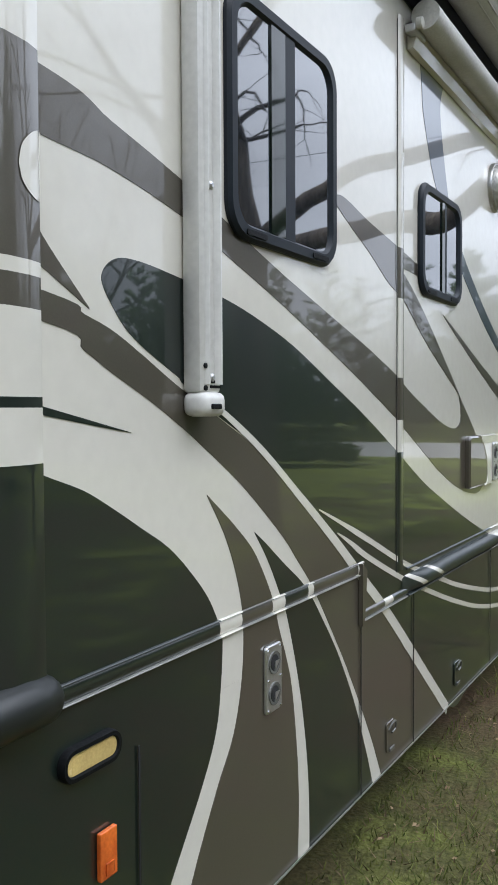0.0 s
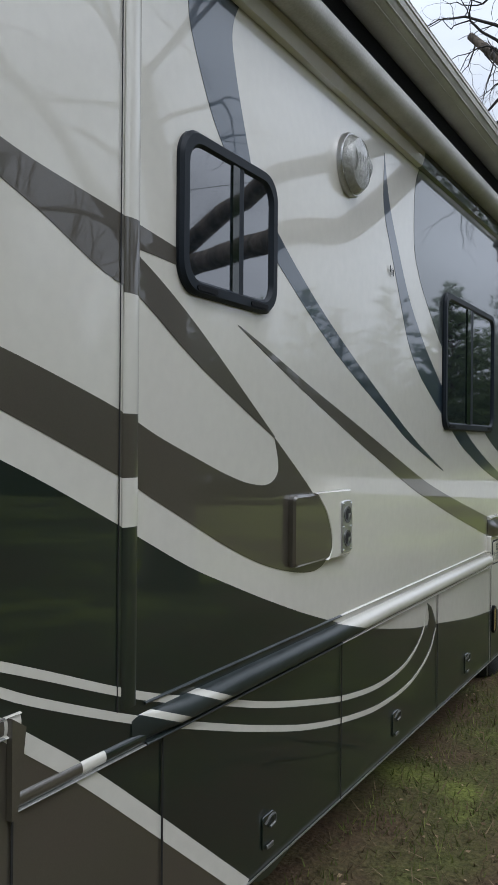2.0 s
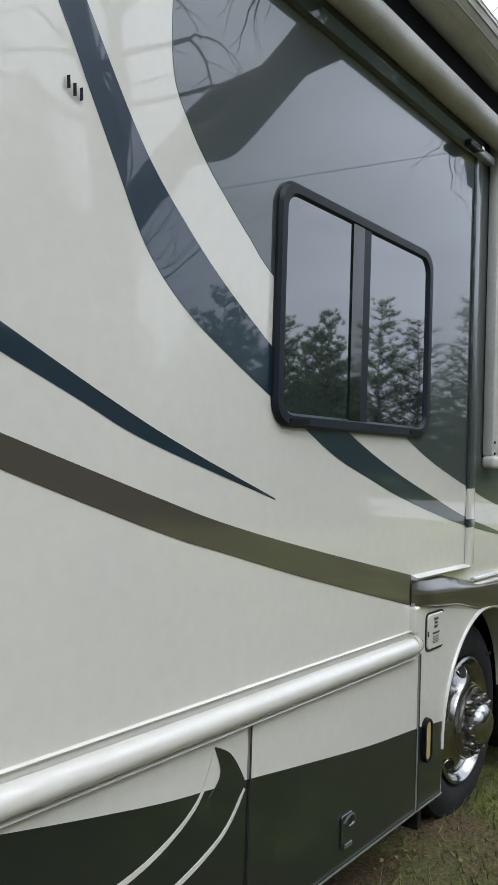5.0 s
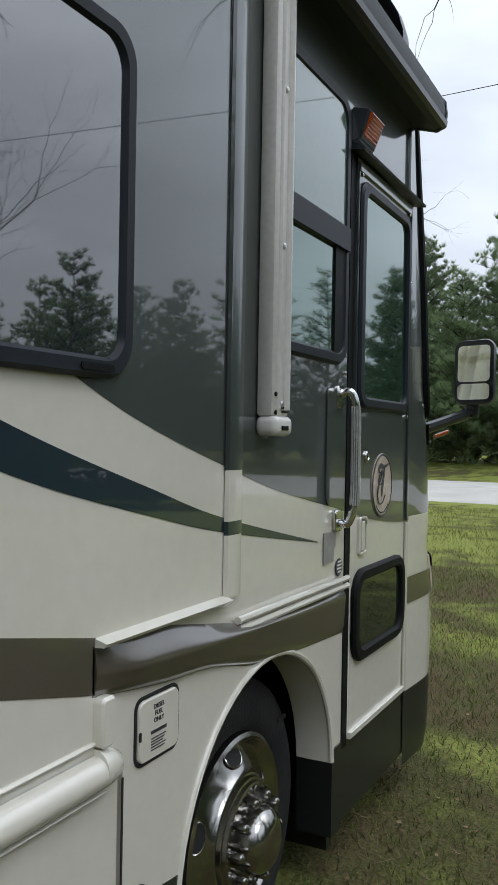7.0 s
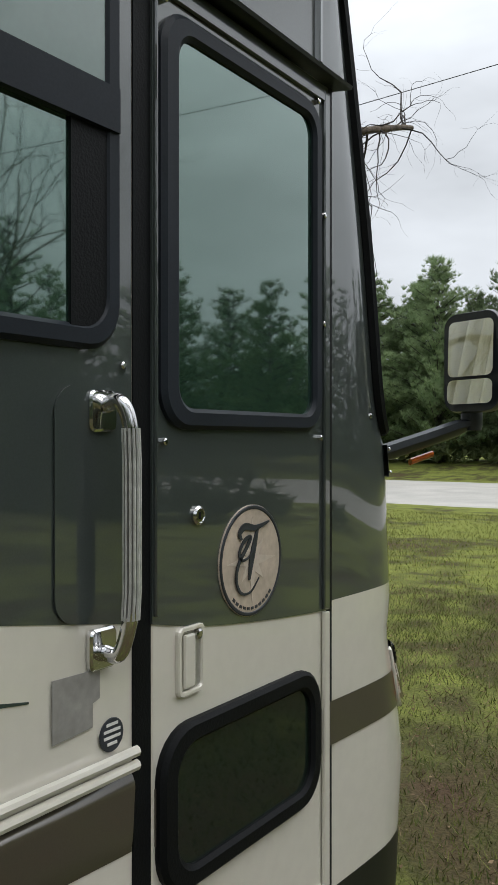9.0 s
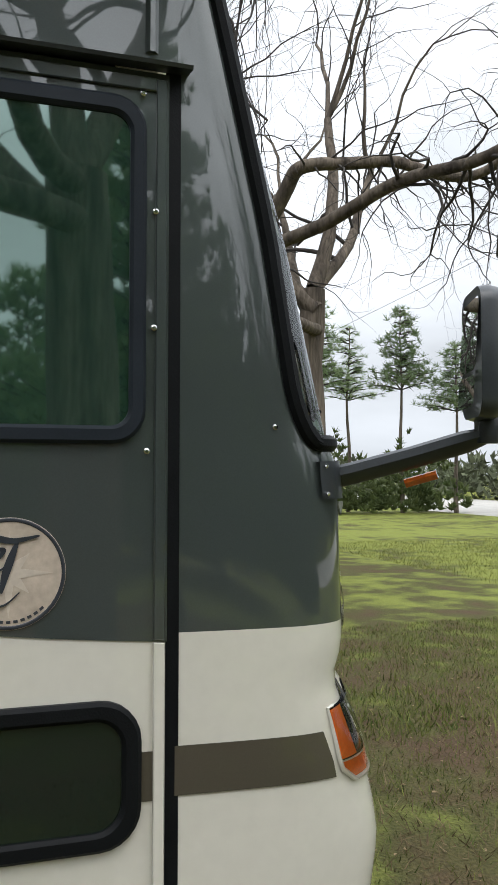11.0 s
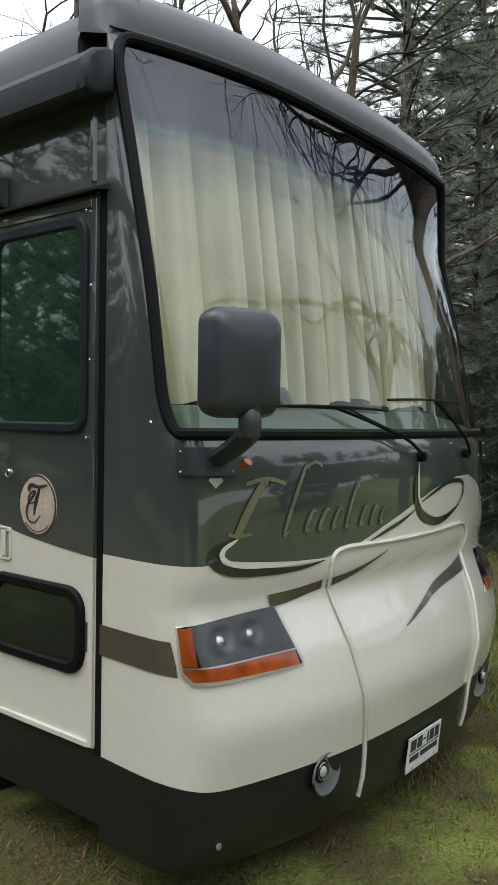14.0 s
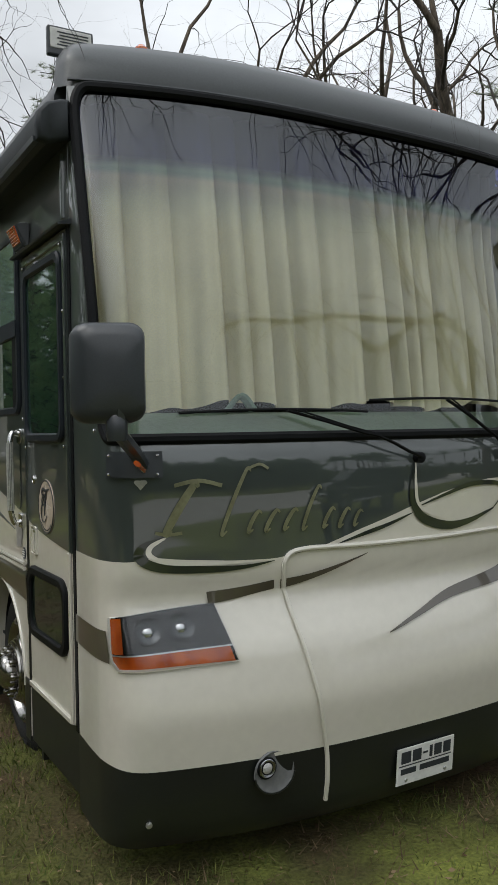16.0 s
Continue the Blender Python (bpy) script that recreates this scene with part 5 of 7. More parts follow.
PAINT = table([(0.0, 1.27), (0.06, 1.27), (0.14, 1.283), (0.22, 1.272), (0.42, 1.256), (0.58, 1.252), (0.70, 1.268), (0.82, 1.293), (0.96, 1.335), (1.10, 1.372), (1.25, 1.415), (1.42, 1.458),
               (1.55, 1.482), (1.70, 1.50), (1.90, 1.50), (2.1, 1.45), (2.3, 1.36), (2.45, 1.29), (2.55, 1.27)])


def paint_z(th):
    return PAINT(-cap_point(th, 1.3).x)


def even(lim, n):
    """Angles round the cap from lim to its mirror: close together at the corners, even steps across the front."""
    c, bend = n // 4, 0.95
    head = spaced(lim, bend, c)
    x0 = cap_point(bend, 1.0).x
    mid = [th_x(x0 + 2 * (CX - x0) * k / (n - 2 * c)) for k in range(1, n - 2 * c)]
    return head + mid + [math.pi - t for t in head[::-1]]


FULL = even(0, 140)
BLACK_TOP, WS_LOW, WS_TOP, WS_TH, WS_R = 0.55, 1.70, 3.08, 0.33, 0.16
cap_grid("front_valance", FULL, lambda t: 0.25, lambda t: BLACK_TOP, 6, VALANCE, label="black lower front valance")
cap_grid("front_cap", FULL, lambda t: BLACK_TOP, paint_z, 18, CREAM, label="cream moulded front cap")
cap_grid("front_cowl", FULL, paint_z, lambda t: WS_LOW, 8, CHARCOAL, label="charcoal painted cowl below the windshield")


def ws_limit(z):
    side = WS_TH + 0.05 * (z - WS_LOW) / (WS_TOP - WS_LOW)
    low, top = max(0.0, 1 - (z - WS_LOW) / WS_R), max(0.0, 1 - (WS_TOP - z) / 0.15)
    return side + WS_R * (1 - math.sqrt(1 - low * low)) + 0.42 * (1 - math.sqrt(1 - top * top))


WS_Z = [WS_LOW + (WS_TOP - WS_LOW) * (0.5 - 0.5 * math.cos(math.pi * k / 30)) for k in range(31)]
for side in (0, 1):
    bm = bmesh.new()
    rows = []
    for z in WS_Z:
        lim = ws_limit(z)
        rows.append([bm.verts.new(cap_point(math.pi - t if side else t, z)) for t in spaced(0, lim, 8)])
    for a, b in zip(rows, rows[1:]):
        for k in range(8):
            bm.faces.new((a[k], a[k + 1], b[k + 1], b[k]))
    rvpart("windshield_pillar", bm, CHARCOAL, label="charcoal corner pillar", smooth=True)
bm = bmesh.new()
rows = []
for z in WS_Z:
    lim = ws_limit(z)
    rows.append([bm.verts.new(cap_point(t, z, -0.004)) for t in even(lim, 70)])
for a, b in zip(rows, rows[1:]):
    for k in range(70):
        bm.faces.new((a[k], a[k + 1], b[k + 1], b[k]))
glass = rvpart("windshield", bm, WINDSHIELD, label="large curved windshield with a dark blue shade band", smooth=True)
glass.visible_shadow = False
loop = [cap_point(ws_limit(z), z, 0.004) for z in WS_Z] + [cap_point(t, WS_TOP, 0.004) for t in even(ws_limit(WS_TOP), 60)][1:-1] + \
    [cap_point(math.pi - ws_limit(z), z, 0.004) for z in WS_Z[::-1]] + [cap_point(t, WS_LOW, 0.004) for t in even(ws_limit(WS_LOW), 60)[::-1]][1:]
part("rubber_surround", tube(loop + loop[:2], 0.021, 8, caps=False), RUBBER, glass, smooth=True)

# roof brow over the windshield
brow = [(3.08, 10.503, 1.225, 10.36), (3.13, 10.51, 1.225, 10.2), (3.19, 10.49, 1.222, 10.2), (3.25, 10.455, 1.208, 10.18), (3.30, 10.40, 1.18, 10.12), (3.335, 10.33, 1.125, 10.05), (3.362, 10.21, 1.03, 9.96), (3.38, 10.02, 0.87, 9.8), (3.385, 9.75, 0.8, 9.5)]
bm = bmesh.new()
rows = []
for z, yf, a, y0 in brow:
    rows.append([bm.verts.new((CX + math.copysign(a * abs(math.cos(t)) ** 0.2, math.cos(t)), y0 + plan(abs(math.cos(t)) ** 0.2, yf - y0, math.copysign(1, math.cos(t)), 1.0 if math.cos(t) > 0 else 0.47), z)) for t in even(0, 80)])
for a, b in zip(rows, rows[1:]):
    for k in range(80):
        bm.faces.new((a[k], a[k + 1], b[k + 1], b[k]))
rvpart("roof_brow", bm, ROOFPAINT, label="charcoal rounded roof brow", smooth=True, angle=1.2)
rvpart("brow_gutter", tube([cap_point(t, 3.105, 0.006) for t in even(0.2, 60)], 0.007, 6), PLASTIC, smooth=True)
for x in (-0.40, -0.93, -1.08, -1.225, -1.37, -2.05):
    cl = rvpart("clearance_lamp", lathe([(0.032, 3.34), (0.03, 3.385), (0.015, 3.40)], (x, 10.16, 0), "z", 14), AMBER, label="small amber roof clearance lamp", smooth=True)
vb = rvpart("roof_antenna", box(-0.21, -0.01, 10.06, 10.09, 3.315, 3.44, 0.008), PLASTIC, label="small framed panel standing on the roof")
part("stand", box(-0.13, -0.09, 10.062, 10.085, 3.22, 3.32), PLASTIC, vb)
part("panel", box(-0.20, -0.02, 10.088, 10.094, 3.345, 3.43, 0.004), PLATE, vb)
for k in range(5):
    part("bar", box(-0.185, -0.05 - 0.01 * (k % 2), 10.094, 10.096, 3.358 + 0.013 * k, 3.363 + 0.013 * k), INK, vb)

# curtain and dash behind the glass
bm = bmesh.new()
rows = []
N = 720
for i in range(9):
    z = 1.828 + 1.23 * i / 8
    row = []
    for k, t in enumerate(even(0.3, N)):
        p = cap_point(t, z, 0, 1.165).lerp(cap_point(t, 2.9, 0, 1.165), 0.6)
        x = p.x
        fold = 0.085 * abs(math.sin(x * 22 + 1.1 * math.sin(x * 8.3 + 0.4))) ** 0.6 + 0.016 * math.sin(x * 13 + 2 + 0.3 * z) + 0.005 * math.sin(x * 80 + z * 2)
        sag = 0.018 * math.sin(x * 9 + 1) + 0.008 * math.sin(x * 31) if i == 0 else 0
        row.append(bm.verts.new((x, p.y - 0.19 + fold * (0.7 + 0.3 * (8 - i) / 8) - (0.1 if k in (0, N) else 0), z + sag)))
    rows.append(row)
for a, b in zip(rows, rows[1:]):
    for k in range(N):
        bm.faces.new((a[k], a[k + 1], b[k + 1], b[k]))
rvpart("windshield_curtain", bm, CURTAIN, label="drawn pleated cream curtain behind the windshield", smooth=True)
bm = bmesh.new()
rows = []
for off, z in ((0.0, 1.715), (0.12, 1.76), (0.26, 1.80), (0.6, 1.80)):
    rows.append([bm.verts.new((CX + (cap_point(t, 1.715).x - CX) * 0.985, max(10.2, cap_point(t, 1.715).y - 0.03 - off), z)) for t in even(0.3, 60)])
for a, b in zip(rows, rows[1:]):
    for k in range(60):
        bm.faces.new((a[k], a[k + 1], b[k + 1], b[k]))
rvpart("dashboard", bm, DASH, label="pale grey-green dashboard ledge", smooth=True)
rvpart("cab_bulkhead", box(-2.4, -0.06, 10.05, 10.08, 0.5, 3.0), VALANCE)
rvpart("dash_papers", tube(curve([(-0.50, 10.70, 1.80), (-0.56, 10.71, 1.86), (-0.62, 10.70, 1.805)], 5), 0.02, 6, flat=0.4), DASH)

# ---- graphics on the cap ----
def cap_strip(name, line, width, mat, off=0.005, n=7):
    c = curve(line, n)
    up, low = [], []
    for i, p in enumerate(c):
        d = (c[min(i + 1, len(c) - 1)] - c[max(i - 1, 0)]).normalized()
        s = i / (len(c) - 1)
        wd = width(s) if callable(width) else width
        up.append(p + Vector((-d.y, d.x)) * wd / 2)
        low.append(p - Vector((-d.y, d.x)) * wd / 2)
    bm = bmesh.new()
    rows = [[bm.verts.new(cap_point(th_x(u.x), u.y, off)), bm.verts.new(cap_point(th_x(v.x), v.y, off))] for u, v in zip(up, low)]
    for u, v in zip(rows, rows[1:]):
        bm.faces.new((u[0], u[1], v[1], v[0]))
    return rvpart(name, bm, mat, smooth=True)


def leaf(peak, wide, end=0.15):
    return lambda s: wide * (end + (1 - end) * math.sin(math.pi * min(1.0, s ** peak)))


cap_grid("brown_band", spaced(0.0, th_y(10.731, 0.98), 10), lambda t: 0.912, lambda t: 1.021, 3, BROWN, 0.004)
cap_strip("black_swoosh", [(-0.185, 1.352), (-0.115, 1.325), (-0.10, 1.285), (-0.16, 1.248), (-0.32, 1.232), (-0.46, 1.232), (-0.58, 1.246)], leaf(0.8, 0.032, 0.06), FOREST, 0.006, 16)
cap_strip("cream_swoosh", [(-0.185, 1.352), (-0.135, 1.322), (-0.135, 1.288), (-0.20, 1.262), (-0.36, 1.25), (-0.56, 1.252)], leaf(0.7, 0.018), CREAM, 0.009, 16)
cap_strip("black_swoosh", [(-1.25, 1.585), (-1.232, 1.50), (-1.238, 1.42), (-1.29, 1.355), (-1.42, 1.318), (-1.56, 1.328), (-1.72, 1.37)], leaf(1.0, 0.040), FOREST, 0.006)
cap_strip("cream_swoosh", [(-1.25, 1.585), (-1.247, 1.50), (-1.258, 1.42), (-1.32, 1.375), (-1.42, 1.345)], leaf(0.8, 0.016), CREAM, 0.009)
cap_strip("black_swoosh", [(-1.26, 1.405), (-1.42, 1.448), (-1.58, 1.482), (-1.75, 1.478), (-1.80, 1.44), (-1.72, 1.37)], leaf(1.0, 0.020), FOREST, 0.006)
cap_strip("black_feather", [(-0.33, 1.125), (-0.46, 1.138), (-0.585, 1.158)], lambda s: 0.05 - 0.015 * s, BROWN, 0.006)
cap_strip("black_feather", [(-0.61, 1.155), (-0.72, 1.172), (-0.84, 1.20), (-0.99, 1.242)], lambda s: 0.036 * (1 - s) + 0.002, BROWN, 0.006)
cap_strip("black_feather", [(-0.85, 1.287), (-0.98, 1.318), (-1.10, 1.345), (-1.23, 1.383)], leaf(1.0, 0.016), FOREST, 0.006)
cap_strip("taupe_feather", [(-1.05, 0.932), (-1.23, 0.985), (-1.42, 1.038), (-1.70, 1.072), (-1.82, 1.09)], lambda s: 0.004 + 0.066 * s, BROWN, 0.006)
# foil strokes where the model mark is
for x, z0, z1, lean, wdt in ((-0.235, 1.365, 1.535, 0.10, 0.026), (-0.43, 1.355, 1.585, 0.10, 0.013), (-0.50, 1.355, 1.43, 0.04, 0.014), (-0.57, 1.355, 1.43, 0.045, 0.014), (-0.645, 1.357, 1.43, 0.045, 0.014), (-0.735, 1.355, 1.51, 0.07, 0.013),
                              (-0.81, 1.355, 1.425, 0.04, 0.014), (-0.88, 1.352, 1.42, 0.04, 0.014), (-0.945, 1.352, 1.41, 0.03, 0.012)):
    cap_strip("foil_stroke", [(x + lean / 2 - 0.02, z0 + 0.01), (x + lean / 2, z0), (x + 0.006, (z0 + z1) / 2), (x - lean / 2, z1), (x - lean / 2 - 0.015, z1 - 0.008)], leaf(1.0, wdt * 1.15, 0.3), GOLD, 0.006)
cap_strip("foil_stroke", [(-0.215, 1.535), (-0.30, 1.55), (-0.385, 1.53)], 0.014, GOLD, 0.007)
cap_strip("foil_stroke", [(-0.48, 1.585), (-0.53, 1.602), (-0.565, 1.585)], 0.010, GOLD, 0.007)
cap_strip("foil_stroke", [(-0.15, 1.37), (-0.19, 1.362), (-0.24, 1.366)], 0.012, GOLD, 0.007)
rvpart("shield_emblem", slab([(-0.02, 0.012), (0.02, 0.012), (0.024, 0.004), (0.0, -0.022), (-0.024, 0.004)], 0, 0.003), DULL, label="small silver shield emblem")
emb = bpy.data.objects["shield_emblem"]
p0 = cap_point(th_x(-0.105), 1.545, 0.004)
emb.matrix_basis = Matrix.Translation(p0 - HERE) @ pose(0, 0, 0, 0, 0, 52)

# raised edge of the front hatch
for s in (1, -1):
    pts = [(-1.225, 1.275), (-1.05, 1.275), (-0.80, 1.28), (-0.71, 1.28), (-0.645, 1.268), (-0.618, 1.23), (-0.622, 1.17), (-0.632, 1.11), (-0.648, 1.0), (-0.672, 0.87), (-0.698, 0.74), (-0.73, 0.60), (-0.745, 0.50), (-0.752, 0.34)]
    pts = [(CX + s * (x - CX), z) for x, z in pts]
    rvpart("hatch_edge", tube([cap_point(th_x(q.x), q.y, 0.006) for q in curve(pts, 6)], 0.0095, 8), CREAM, label="cream raised edge of the front hatch", smooth=True)


# headlamps
def headlamp(mirror):
    def spot(u, v, off):
        # u across from the corner to the middle, v up
        t0 = th_y(10.762 - 0.038 * v, 0.92 + 0.17 * v) + 0.10 * max(0.0, 1 - v / 0.3) ** 2
        t1 = th_x(-0.404 + 0.052 * v)
        z = (0.898 + 0.172 * v) * (1 - u) + (0.909 + 0.197 * v) * u
        th = t0 + (t1 - t0) * u
        return cap_point(math.pi - th if mirror else th, z, off)

    def sheet(u0, u1, v0, v1, off, nu=16, nv=8):
        bm = bmesh.new()
        g = [[bm.verts.new(spot(u0 + (u1 - u0) * i / nu, v0 + (v1 - v0) * j / nv, off)) for i in range(nu + 1)] for j in range(nv + 1)]
        for a, b in zip(g, g[1:]):
            for k in range(nu):
                bm.faces.new((a[k], a[k + 1], b[k + 1], b[k]))
        return bm
    h = rvpart("headlamp", sheet(0, 1, 0, 1, 0.004), LAMPDARK, label="wraparound headlamp with twin reflectors and amber strip", smooth=True)
    part("amber_strip", sheet(0.0, 0.99, 0.01, 0.26, 0.007, 20, 2), AMBER, h, smooth=True)
    part("amber_corner", sheet(0.0, 0.17, 0.30, 0.97, 0.007, 5, 5), AMBER, h, smooth=True)
    part("divider", sheet(0.0, 1.0, 0.26, 0.285, 0.008, 20, 1), DULL, h)
    for u in (0.50, 0.79):
        c, n1 = spot(u, 0.66, 0.006), spot(u, 0.66, 0.05)
        q = Matrix.Translation(c) @ (n1 - c).to_track_quat("Z", "Y").to_matrix().to_4x4()
        bm = lathe([(0.052, 0.0), (0.052, 0.006), (0.049, 0.007), (0.040, 0.004), (0.02, 0.001), (0.004, 0.0005)], (0, 0, 0), "z", 22)
        bmesh.ops.transform(bm, matrix=q, verts=bm.verts)
        part("reflector", bm, LAMPBOWL, h, smooth=True)
        bm = lathe([(0.021, 0.002), (0.019, 0.006), (0.011, 0.0095), (0.003, 0.0105)], (0, 0, 0), "z", 18)
        bmesh.ops.transform(bm, matrix=q, verts=bm.verts)
        part("bulb", bm, CHROME, h, smooth=True)
    part("lamp_cover", sheet(0.0, 1.0, 0.0, 1.0, 0.0175), LAMPCOVER, h, "clear glossy lamp cover", smooth=True).visible_shadow = False
    edge = [spot(1, 0.15, 0.004)] + [spot(1 - k / 12, 0, 0.004) for k in range(13)] + [spot(0, k / 6, 0.004) for k in range(1, 7)] + [spot(0.08, 1.0, 0.002)]
    part("surround", tube(edge, lambda t: 0.0035 + 0.004 * math.sin(math.pi * t), 8), CREAM, h, smooth=True)


headlamp(False)
headlamp(True)
for x in (-0.53, CX * 2 + 0.53):
    # a bowl that cuts through the paint line, with the lamp set high in it
    th, z = th_x(x), 0.495
    c = cap_point(th, z, 0.003)
    side = 1 if x > CX else -1
    bm = bmesh.new()
    rows = []
    for r, o in ((0.086, 0.002), (0.080, 0.008), (0.072, 0.004), (0.055, 0.0025), (0.02, 0.0015)):
        rows.append([bm.verts.new(c + Vector((r * math.cos(a), o, r * 0.92 * math.sin(a)))) for a in spaced(0, 2 * math.pi, 32)[:-1]])
    for a, b in zip(rows, rows[1:]):
        for k in range(32):
            bm.faces.new((a[k], a[(k + 1) % 32], b[(k + 1) % 32], b[k]))
    bm.faces.new(rows[-1])
    fg = rvpart("fog_lamp", bm, POCKET, label="round fog lamp in a grey bowl-shaped pocket", smooth=True)
    pts = [c + Vector((side * 0.084 * math.cos(radians(a)), 0.006, 0.078 * math.sin(radians(a)))) for a in spaced(190, 350, 18)]
    part("rim", tube(pts, 0.0038, 6), VALANCE, fg, smooth=True)
    d = c + Vector((side * 0.034, 0.002, 0.020))
    part("housing", lathe([(0.040, 0.0), (0.040, 0.006), (0.037, 0.009), (0.034, 0.009)], d, "y", 26), RUBBER, fg, smooth=True)
    part("reflector", lathe([(0.034, 0.005), (0.034, 0.010), (0.031, 0.012), (0.022, 0.008), (0.006, 0.006)], d, "y", 24), REFLECTOR, fg, smooth=True)
    part("lens", lathe([(0.020, 0.010), (0.014, 0.016), (0.004, 0.018)], d, "y", 18), LENS, fg, smooth=True)
c = cap_point(th_x(-0.10), 0.36, 0.004)
rvpart("bumper_bolt", lathe([(0.012, 0), (0.012, 0.006), (0.006, 0.008)], c, "y", 10), DULL)

# number plate with plain bars
def on_plate(bm):
    """Turns a piece of the plate to lie along the valance."""
    bmesh.ops.rotate(bm, verts=bm.verts, cent=(-1.2225, 10.98, 0.4), matrix=Matrix.Rotation(radians(2.9), 3, "Z"))
    bmesh.ops.rotate(bm, verts=bm.verts, cent=(-1.2225, 10.98, 0.4), matrix=Matrix.Rotation(radians(-6), 3, "X"))
    bmesh.ops.translate(bm, verts=bm.verts, vec=(0, 0.007, 0))
    return bm


plate = rvpart("number_plate", on_plate(box(-1.375, -1.07, 10.974, 10.980, 0.322, 0.472, 0.002)), PLATE, label="white number plate with dark bars on the valance")
for x0, x1, z0, z1 in ((-1.14, -1.09, 0.41, 0.457), (-1.195, -1.15, 0.41, 0.457), (-1.23, -1.205, 0.43, 0.438), (-1.255, -1.24, 0.41, 0.457), (-1.305, -1.265, 0.41, 0.457), (-1.355, -1.315, 0.41, 0.457), (-1.36, -1.08, 0.398, 0.402),
                       (-1.17, -1.09, 0.365, 0.388), (-1.35, -1.19, 0.365, 0.388)):
    part("bar", on_plate(box(x0, x1, 10.980, 10.9815, z0, z1)), INK, plate)
for x in (-1.12, -1.33):
    part("bolt", on_plate(lathe([(0.008, 0), (0.006, 0.005)], (x, 10.980, 0.34), "y", 8)), DULL, plate)

# wipers
def front_at(x, z, off):
    return cap_point(th_x(x), z, off)


for px, tip, b0, b1, zb in ((-1.265, -0.66, -0.25, -1.03, 1.79), (-1.80, -1.46, -1.05, -1.83, 1.835)):
    wp = rvpart("wiper", tube([front_at(px + (tip - px) * s, 1.605 + (zb - 1.605) * s, 0.035 + 0.02 * math.sin(math.pi * s)) for s in spaced(0, 1, 8)], 0.007, 6, flat=0.7), RUBBER, label="black windshield wiper", smooth=True)
    part("blade", tube([front_at(b0 + (b1 - b0) * s, zb + 0.01 * math.sin(math.pi * s), 0.018) for s in spaced(0, 1, 12)], 0.0055, 6), RUBBER, wp, smooth=True)
    part("spindle", lathe([(0.022, 0), (0.022, 0.03), (0.01, 0.035)], front_at(px, 1.605, 0.0), "y", 12), RUBBER, wp, smooth=True)
    part("spring_arm", tube([front_at(px + (tip - px) * s, 1.615 + (zb - 1.605) * s, 0.05) for s in (0.35, 0.6, 0.95)], 0.004, 5), RUBBER, wp)


# door mirrors
def side_mirror(sign):
    def at(x, y, z):
        return Vector((x if sign > 0 else 2 * CX - x, y, z))
    bm = bmesh.new()
    rows = []
    for d, s in ((-0.055, 0.90), (-0.058, 0.97), (-0.02, 1.0), (0.03, 0.98), (0.065, 0.88), (0.082, 0.70), (0.086, 0.3)):
        ring_pts = rounded(-0.098 * s, 0.098 * s, -0.157 * s, 0.157 * s, 0.045 * s, 5)
        rows.append([bm.verts.new(at(0.115 + p.x * 1.05, 11.092 + d * 0.6 + p.x * -0.4, 1.911 + p.y)) for p in ring_pts])
    for a, b in zip(rows, rows[1:]):
        for k in range(len(a)):
            bm.faces.new((a[k], a[(k + 1) % len(a)], b[(k + 1) % len(a)], b[k]))
    bm.faces.new(rows[0])
    bm.faces.new(rows[-1])
    m = rvpart("door_mirror", bm, PLASTIC, label="large dark grey two-part door mirror on an arm", smooth=True, angle=0.8)
    for z0, z1 in ((-0.045, 0.128), (-0.130, -0.055)):
        bm = bmesh.new()
        bm.faces.new([bm.verts.new(at(0.115 + p.x * 1.05, 11.092 - 0.044 + p.x * -0.4 + 0.07 * p.y, 1.911 + p.y)) for p in rounded(-0.078, 0.078, z0, z1, 0.02, 4)])
        part("mirror_glass", bm, MIRROR, m)
    part("arm", tube([at(-0.105, 10.80, 1.618), at(-0.085, 10.84, 1.628), at(-0.01, 10.97, 1.668), at(0.06, 11.075, 1.705), at(0.093, 11.11, 1.722), at(0.099, 11.117, 1.80)], 0.033, 8, flat=0.72), PLASTIC, m, smooth=True)
    part("pivot", lathe([(0.03, 1.70), (0.034, 1.72), (0.034, 1.76), (0.026, 1.78)], at(0.098, 11.115, 0), "z", 12), PLASTIC, m, smooth=True)
    ths = [th_x(-0.022), th_x(-0.178)]
    ths = ths if sign > 0 else [math.pi - t for t in ths]
    bm = bmesh.new()
    g = [[bm.verts.new(cap_point(t, z, o)) for t in spaced(ths[0], ths[1], 8)] for z, o in ((1.565, 0.002), (1.565, 0.012), (1.655, 0.012), (1.655, 0.002))]
    for a, b in zip(g, g[1:]):
        for k in range(8):
            bm.faces.new((a[k], a[k + 1], b[k + 1], b[k]))
    part("base_plate", bm, PLASTIC, m, smooth=True)
    for t in (ths[0] + (ths[1] - ths[0]) * 0.07, ths[0] + (ths[1] - ths[0]) * 0.93):
        for z in (1.577, 1.643):
            bm = bmesh.new()
            bmesh.ops.create_icosphere(bm, subdivisions=1, radius=0.006, matrix=Matrix.Translation(cap_point(t, z, 0.015)))
            part("bolt", bm, CHROME, m)
    part("turn_lamp", tube([at(-0.045, 10.965, 1.602), at(0.0, 11.03, 1.625)], 0.015, 8, flat=0.6), AMBER, m, smooth=True)
    return m


side_mirror(1)
side_mirror(-1)
for z in (1.735,):
    rvpart("cap_bolt", lathe([(0.007, 0.0), (0.007, 0.003), (0.004, 0.005)], cap_point(th_y(10.60, z), z, 0.0), "x", 8), CHROME)


